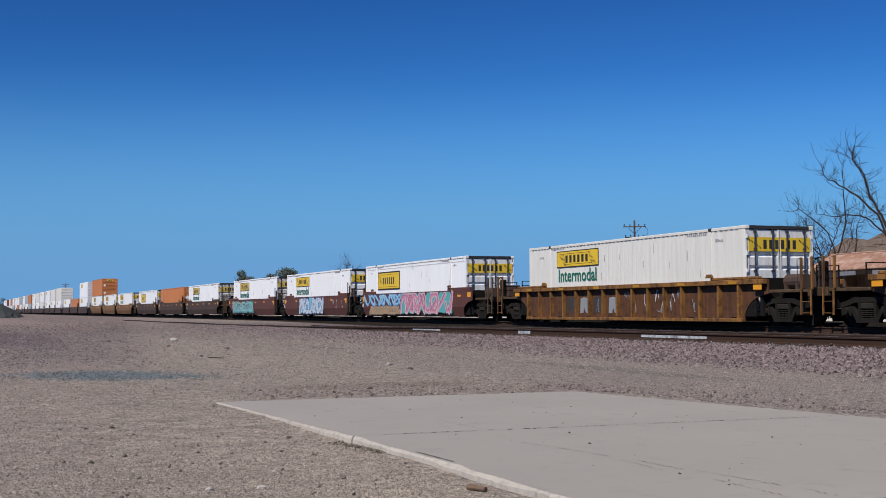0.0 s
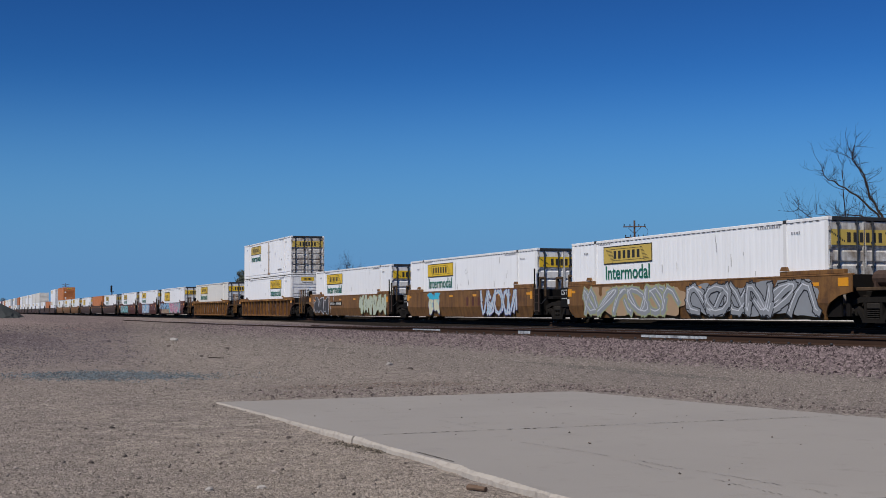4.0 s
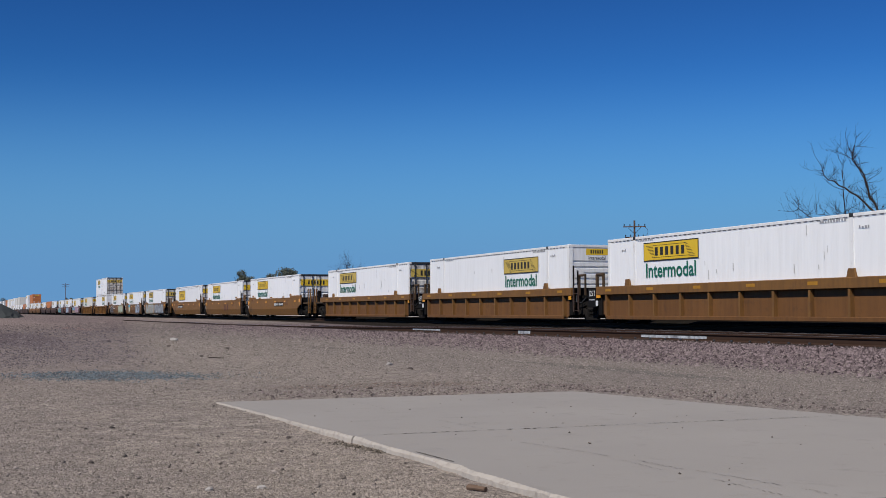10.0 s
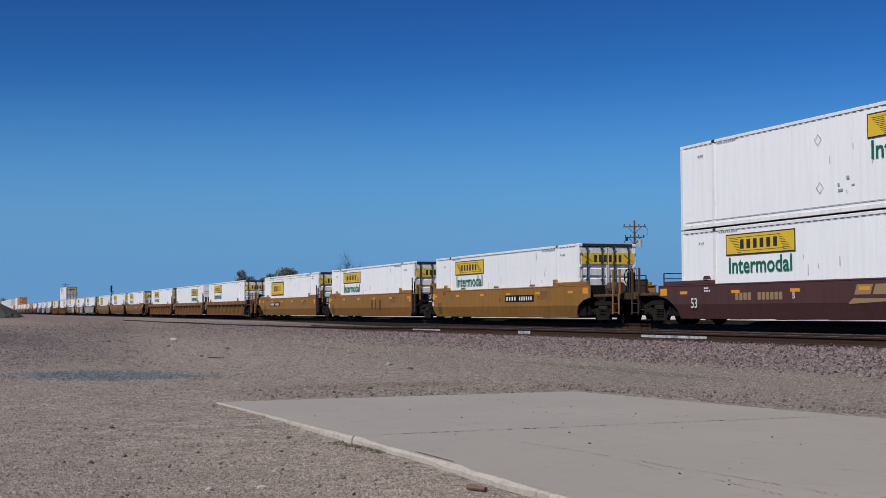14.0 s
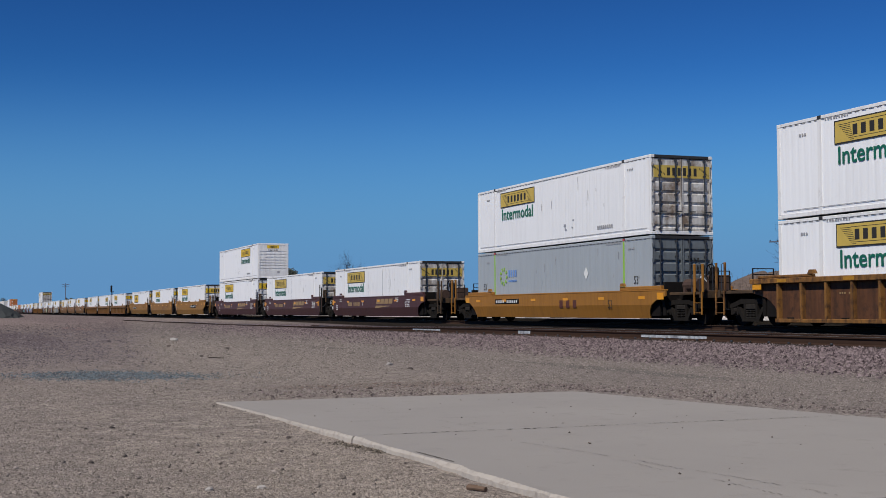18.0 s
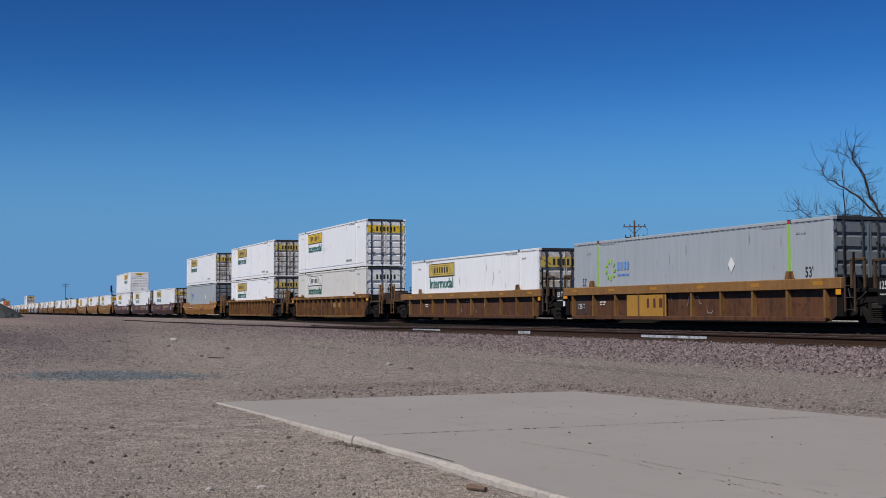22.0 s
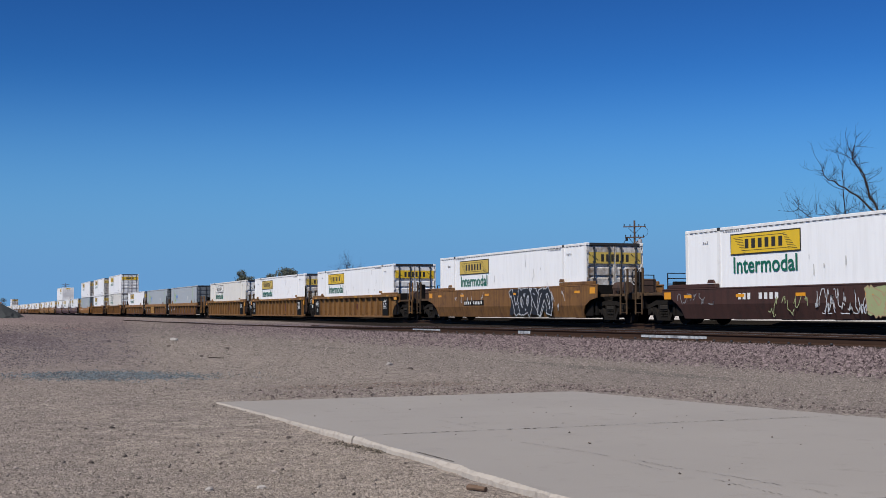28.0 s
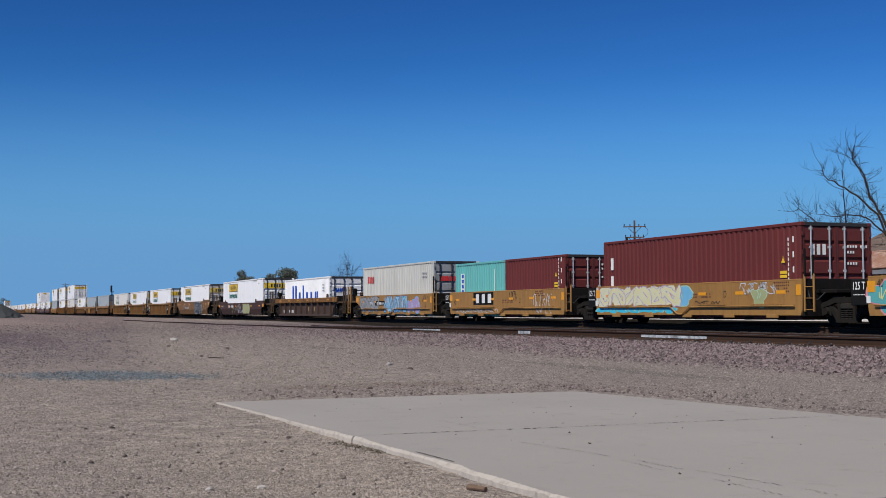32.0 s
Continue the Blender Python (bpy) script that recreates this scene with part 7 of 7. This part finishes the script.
def label_cars():
    for key, car in UNITS.items():
        if key.startswith("far") and not key.startswith("far_"):
            continue
        tone = TONES[PAINTED[key]]
        n = sum(c.name.startswith("rib") for c in car.children)
        shape = "ribbed-side" if n > 24 else "banded-side" if n else "smooth-side"
        tagged(car, f"{tone} {shape} steel well car on the rails", "railway car", "railway cars of the train")


label_cars()


# ---------------------------------------------------------------- paint and lettering on single cars
def decorate():
    U = UNITS
    P = -SIDE
    wild(U["maroon2"], -7.6, -1.2, 0.78, 1.5, 7, "sky", "navy", 1, None, "white")
    wild(U["maroon2"], -6.6, -1.4, 0.28, 0.82, 6, "tan", "black", 2, "tan")
    wild(U["maroon2"], -1.0, 6.6, 0.35, 1.5, 8, "pink", "white", 3, "teal", "navy")
    wild(U["maroon1"], -3.6, 2.4, 0.3, 1.45, 5, "white", "navy", 4, "sky", "sky")
    wild(U["maroon0"], -7.6, 0.6, 0.35, 1.4, 6, "teal", "black", 5, "silver", "white")
    tags(U["maroon1"], 3.5, 7.5, 0.7, 1.3, 4, "white", 6)
    for x, h, c in ((-4.4, 0.62, "soot"), (-3.2, 0.6, "silver"), (-2.05, 0.62, "soot"), (-0.85, 0.6, "silver")):
        part("spray_letter", paint_shape([(x, 0.4), (x + 0.28, 0.4), (x + 0.34, 0.62), (x + 0.5, 0.4), (x + 0.82, 0.4), (x + 0.7, 0.4 + h), (x + 0.3, 0.42 + h), (x + 0.04, 0.38 + h)], P + 0.136), GRAF[c], U["rib_a"], c + " faded sprayed block letter")
    for k, seed in (("rib_a", 1), ("rib_b", 2)):
        tags(U[k], -5.5, 7.5, 0.45, 1.15, 5, "silver", 10 + seed, P + 0.136)
    tags(U["rib_a"], 1.2, 4.5, 0.4, 1.2, 6, "white", 31, P + 0.136)
    spray(U["bubble0"], -7.8, -4.2, 0.32, 1.42, 3, "soot", "white", 20, glow="silver")
    tags(U["bubble0"], -8.3, -2.8, 0.4, 1.45, 9, "white", 21)
    number_board(U["bubble0"], -3.9, -1.2, 0.86, 1.12)
    spray(U["bubble0"], 2.6, 7.8, 0.36, 1.46, 6, "mint_pale", "sage", 22, glow="soot")
    spray(U["bubble1"], -4.8, -3.1, 0.34, 1.36, 2, "cream", "navy", 23, glow="cyan")
    spray(U["bubble1"], -4.8, -3.1, 1.08, 1.42, 2, "cyan", "sky", 24, P - 0.011)
    wild(U["bubble1"], 2.4, 6.3, 0.28, 1.5, 5, "white", "navy", 25, None, "sky")
    marks(U["bubble1"], letter_bars(0.5, 2.6, 0.75, 1.15, 3, 0.36), "text_dark", P)
    wild(U["bubble2"], -6.5, 0.5, 0.3, 1.4, 6, "silver", "sage", 26, "tan", "white")
    wild(U["bubble2"], 1.0, 7.8, 0.3, 1.4, 6, "silver", "black", 27, "silver", "white")
    for name in ("gold", "bright"):
        for i, ch in ((0, "A"), (1, "C"), (2, "B")):
            car = U[name + str(i)]
            lettering("53", 0.6, M["ink"], car, (-7.05, P - 0.006, 0.66), "side", 0.85, 0.005)
            if i == 1:
                marks(car, [(1.05, 1.32, 0.62, 1.15), (1.72, 1.99, 0.62, 1.15), (2.5, 2.85, 0.62, 1.15)], "text_dark", P, "dull red lettering bars", "brand_lettering")
                lettering(ch, 0.32, M["ink"], car, (-0.9, P - 0.004, 1.0))
            else:
                x = -6.2 + 1.0 if i == 0 else 1.2
                number_board(car, x, x + 3.0, 0.88, 1.18)
                lettering(ch, 0.32, M["ink"], car, (x + 3.6 if i == 0 else x - 0.6, P - 0.004, 1.0))
            if i == 2:
                for x in (-3.9, 0.1, 4.0):
                    part("top_lug", Geo().slab([(x - 0.2, 1.53), (x + 0.2, 1.53), (x + 0.14, 1.62), (x - 0.14, 1.62)], -SIDE - 0.02, -SIDE + 0.08), M["gold"], car)
            stencils(car, 4.6, 1.25, 9, 4, "text_dark", i)
            stencils(car, -6.6, 1.38, 5, 2, "text_dark", i + 3)
    for i in range(3):
        car = U["plum%d" % i]
        lettering("53", 0.48, M["text_white"], car, (-7.0, P - 0.004, 0.72), "side", 0.85, 0.005)
        marks(car, letter_bars(-4.6, -3.7, 0.82, 1.05, 4, 0.75) + letter_bars(-3.4, -2.1, 0.82, 1.05, 6, 0.75), "text_gold", P, "", "number_lettering")
        lettering("BCA"[i], 0.3, M["text_white"], car, (-1.6, P - 0.004, 0.93))
        x = 1.1
        rects = letter_bars(x, x + 3.0, 0.92, 1.2, 4, 0.88)
        g = plates(rects, 0.003, P)
        g.v = [(a + (c - 0.9) * 0.4, b, c) for a, b, c in g.v]
        g.add([(x - 0.25, P - 0.003, 0.66), (x + 2.9, P - 0.003, 0.80), (x - 0.05, P - 0.003, 0.82)], [(0, 1, 2)])
        part("brand_lettering", g, M["text_gold"], car, "slanted gold lettering bars with a wedge")
        stencils(car, 6.2, 1.1, 9, 5, "text_white", i)
        stencils(car, 4.6, 1.2, 5, 3, "text_white", i + 5)
        stencils(car, -6.4, 1.2, 4, 2, "text_white", i + 8)
    number_board(U["amber"], -5.6, -3.0, 0.80, 1.02)
    lettering("53", 0.45, M["ink"], U["amber"], (5.3, P - 0.004, 0.72))
    marks(U["amber"], letter_bars(1.0, 2.8, 0.62, 0.92, 3, 0.5), "text_dark", P, "", "brand_lettering")
    for k in ("rib_b", "rib_c", "rib_d"):
        lettering("53", 0.4, M["ink"], U[k], (4.2, P + 0.133, 0.85))
        stencils(U[k], -5.2, 0.95, 6, 1, "text_gold", 4, P + 0.136)
    marks(U["rib_d"], letter_bars(1.2, 2.9, 0.75, 1.05, 4, 0.85), "text_gold", P + 0.136)
    for i in range(3):
        car = U["ledge%d" % i]
        stencils(car, -5.8, 0.8, 5, 2, "text_white", i, P + 0.136)
        tags(car, -1.0, 2.5, 0.4, 0.95, 4, "silver", 50 + i, P + 0.136)
        if i:
            part("load_panel", plates([(-7.9, -6.8, 0.35, 1.1)], 0.004, P + 0.136), M["sooty"], car)
            lettering("125-T", 0.3, M["text_white"], car, (-7.35, P + 0.126, 0.65))
    part("patch_panel", plates([(-3.5, -0.75, 0.3, 1.06)], 0.02, P + 0.03), M["patch_gold"], U["ledge1"], "fresh yellow patch")
    marks(U["ledge1"], [(-2.05, -1.9, 0.6, 0.92), (-1.6, -1.45, 0.6, 0.92), (-1.2, -0.98, 0.6, 0.92)], "text_dark", P + 0.009, "dull red lettering bars", "brand_lettering")
    for i in range(3):
        car = U["slat%d" % i]
        x = 6.6 if i == 0 else -7.9
        part("load_panel", plates([(x, x + 1.05, 0.24, 1.28)], 0.005, P - 0.002), M["black"], car, "black load panel with white print")
        stencils(car, x + 0.15, 1.1, 7, 4, "text_white", i, P - 0.007)
        if i:
            lettering("125", 0.3, M["text_white"], car, (x + 0.52, P - 0.01, 0.55))
            part("load_panel", plates([(6.7, 7.7, 0.24, 1.28)], 0.005, P - 0.002), M["black"], car, "black load panel with white print")
            stencils(car, 6.85, 1.1, 6, 6, "text_white", i, P - 0.007)
        lettering("53", 0.42, M["ink"], car, (5.9, P + 0.133, 0.7))
        marks(car, [(1.0, 1.28, 0.5, 1.05), (1.75, 2.03, 0.5, 1.05), (2.5, 2.85, 0.5, 1.05)] if i == 1 else [(1.0, 1.5, 0.6, 0.95)], "text_dark", P + 0.136)
    number_board(U["scrawl"], -4.4, -1.9, 0.75, 1.0)
    wild(U["scrawl"], 1.2, 5.2, 0.3, 1.5, 4, "black", "white", 60, "black")
    tags(U["scrawl"], -5.8, -2.0, 0.9, 1.35, 5, "white", 61)
    tags(U["scrawl"], 5.0, 6.4, 0.5, 1.3, 4, "white", 62)
    marks(U["coast"], letter_bars(-4.7, -3.95, 0.84, 1.04, 3, 0.6) + letter_bars(-3.6, -2.5, 0.84, 1.04, 4, 0.6), "text_white", P, "", "number_lettering")
    tags(U["coast"], -0.9, 1.4, 0.4, 1.1, 16, "white", 63)
    wild(U["coast"], 1.5, 3.9, 0.32, 1.15, 3, "sage", "tan", 64, "sage")
    tags(U["coast"], -3.2, -1.2, 0.3, 0.9, 6, "sage", 65)
    tags(U["coast"], -8.3, -6.2, 0.7, 1.05, 7, "silver", 66)
    marks(U["dark"], letter_bars(-6.2, -5.3, 0.4, 0.58, 4, 0.5) + letter_bars(-4.5, -3.1, 0.4, 0.58, 6, 0.5), "text_white", P + 0.136, "", "number_lettering")
    marks(U["dark"], [(0.95, 1.15, 0.5, 0.8), (2.45, 2.65, 0.5, 0.8)], "text_gold", P + 0.136)
    # forty-foot cars
    c = U["forty0"]
    wild(c, -5.9, -2.6, 0.45, 1.36, 4, "silver", "black", 70, "silver")
    number_board(c, -4.2, -1.4, 0.82, 1.08)
    wild(c, -1.4, 2.4, 0.42, 1.36, 6, "sky", "navy", 71, "silver", "white")
    spray(c, 2.6, 4.6, 0.4, 1.2, 2, "lilac", "sky", 72, glow="white", top=1.36)
    tags(c, 4.4, 6.0, 0.7, 1.3, 4, "black", 73)
    c = U["forty1"]
    part("brand_board", plates([(-3.3, -0.9, 0.78, 1.36)], 0.004, P), M["black"], c, "black board with white lettering bars")
    marks(c, [(-2.98, -2.62, 0.86, 1.28), (-2.26, -1.9, 0.86, 1.28), (-1.56, -1.16, 0.86, 1.28)], "text_white", P - 0.004, "", "brand_lettering")
    tags(c, -5.6, -0.5, 0.4, 0.58, 22, "white", 74)
    tags(c, 3.4, 5.2, 0.4, 1.2, 12, "white", 75)
    tags(c, 0.9, 1.6, 0.95, 1.36, 5, "black", 76)
    lettering("40", 0.32, M["ink"], c, (-5.7, P - 0.004, 0.9))
    lettering("C", 0.3, M["ink"], c, (2.0, P - 0.004, 0.92))
    stencils(c, 0.1, 0.95, 12, 2, "text_dark", 3)
    stencils(c, 3.6, 1.3, 9, 3, "text_dark", 4)
    c = U["forty2"]
    wild(c, -6.2, -0.4, 0.62, 1.36, 6, "cream", "lilac", 77, "cream", "lemon")
    spray(c, -6.3, -0.6, 0.4, 0.62, 7, "cyan", "mint", 78, top=0.62)
    spray(c, -0.6, 0.5, 0.7, 1.3, 1, "sky", "mint", 79, top=1.37)
    tags(c, 3.2, 5.0, 1.0, 1.34, 16, "white", 80)
    spray(c, 3.9, 4.6, 0.6, 1.2, 1, "sage", "mint", 81, top=1.37)
    tags(c, 0.6, 2.0, 0.66, 0.8, 8, "black", 82)
    lettering("D", 0.32, M["ink"], c, (2.4, P - 0.004, 1.0))
    lettering("40", 0.32, M["ink"], c, (-5.85, P - 0.004, 0.85))
    stencils(c, 0.4, 1.0, 12, 2, "text_dark", 5)
    stencils(c, 5.0, 1.3, 8, 4, "text_dark", 6)
    c = U["forty3"]
    spray(c, -6.2, -1.0, 0.4, 1.36, 4, "teal", "pink", 83, glow="lemon", top=1.37)
    lettering("40", 0.32, M["ink"], c, (-5.85, P - 0.006, 1.2))


def weather():
    """Marks that only single containers carry."""
    top = LOADS["rib_b"][1]
    part("rust_streak", plates([(0.85, 0.97, 0.2, 2.75), (1.03, 1.12, 0.25, 2.6)], 0.002, PLANE), M["rust_stain"], top, "brown rust streak down the side")
    part("rust_patch", plates([(0.6, 1.5, 0.17, 0.34)], 0.002, PLANE), M["rust_stain"], top, "rusty patch at the bottom rail")
    r = random.Random(6)
    for x, z in ((-2.0, 0.95), (-1.8, 0.85), (-1.7, 0.98), (-1.4, 0.6), (-0.5, 0.5), (-0.3, 0.62), (0.1, 0.55), (0.6, 1.9), (0.9, 1.92), (1.2, 1.9), (1.4, 1.92), (1.1, 1.3), (1.3, 1.31), (5.2, 1.2), (5.9, 0.55), (6.4, 0.6), (7.2, 1.15), (7.3, 1.4)):
        w = r.uniform(0.03, 0.07)
        part("dent", plates([(x, x + w, z, z + r.uniform(0.05, 0.14))], 0.002, PLANE), M["ink"], top)
    for key, xs in (("plum2", (-0.9, 1.7, 2.9)), ("plum1", (-0.3,)), ("gold2", (-1.7,)), ("bubble1", (-1.4,)), ("rib_c", (0.0,)), ("rib_d", (-1.5,))):
        for x in xs:
            part("seam_line", plates([(x, x + 0.025, 0.3, 2.6)], 0.002, PLANE), M["ink_grey"], LOADS[key][-1])
    for key, x, z in (("plum0", -0.6, 2.2), ("plum0", -0.55, 0.8), ("gold2", -0.6, 2.0), ("rib_c", -0.6, 0.5), ("bubble1", 0.0, 2.1)):
        g = Geo()
        s = 0.17
        for a, b in (((0, -s), (s, 0)), ((s, 0), (0, s)), ((0, s), (-s, 0)), ((-s, 0), (0, -s))):
            g.add([(x + a[0], PLANE - 0.003, z + a[1]), (x + b[0], PLANE - 0.003, z + b[1]), (x + b[0] * 0.86, PLANE - 0.003, z + b[1] * 0.86), (x + a[0] * 0.86, PLANE - 0.003, z + a[1] * 0.86)], [(0, 1, 2, 3)])
        part("placard_holder", g, M["ink_grey"], LOADS[key][-1])
    part("brown_patch", plates([(5.6, 6.3, 0.35, 0.5)], 0.002, PLANE), M["rust_stain"], LOADS["rib_c"][1], "brown rust patch")
    for key, n, a in (("plum0", 0, 0.5), ("amber", 1, 1.5)):
        r = random.Random(n + 3)
        for i in range(5):
            x, z = a + r.uniform(-0.5, 0.5), r.uniform(0.5, 1.0)
            part("scratch", plates([(x, x + r.uniform(0.02, 0.2), z, z + r.uniform(0.03, 0.12))], 0.002, PLANE), M["ink_grey"], LOADS[key][-1])


decorate()
weather()


# ---------------------------------------------------------------- what moves
def motions():
    """The whole train runs towards -x at an almost even speed; its wheels roll."""
    for ob in list(UNITS.values()) + RIDERS:
        x, y, z = ob.matrix_basis.translation
        walk(ob, [(t, pose(x - SPEED * t + lag(t), y, z)) for t in range(0, 33, 2)])
    wheels = [o for o in scene.objects if o.name.startswith("wheelset")]
    rows = [(k / 30, Matrix.Rotation((lag(k / 30) - SPEED * k / 30) / WHEEL, 4, "Y")) for k in range(961)]
    walk(wheels[0], rows)
    shared = wheels[0].animation_data
    for w in wheels[1:]:
        w.rotation_mode = "QUATERNION"
        w.animation_data_create()
        w.animation_data.action = shared.action
        w.animation_data.action_slot = shared.action_slot


motions()
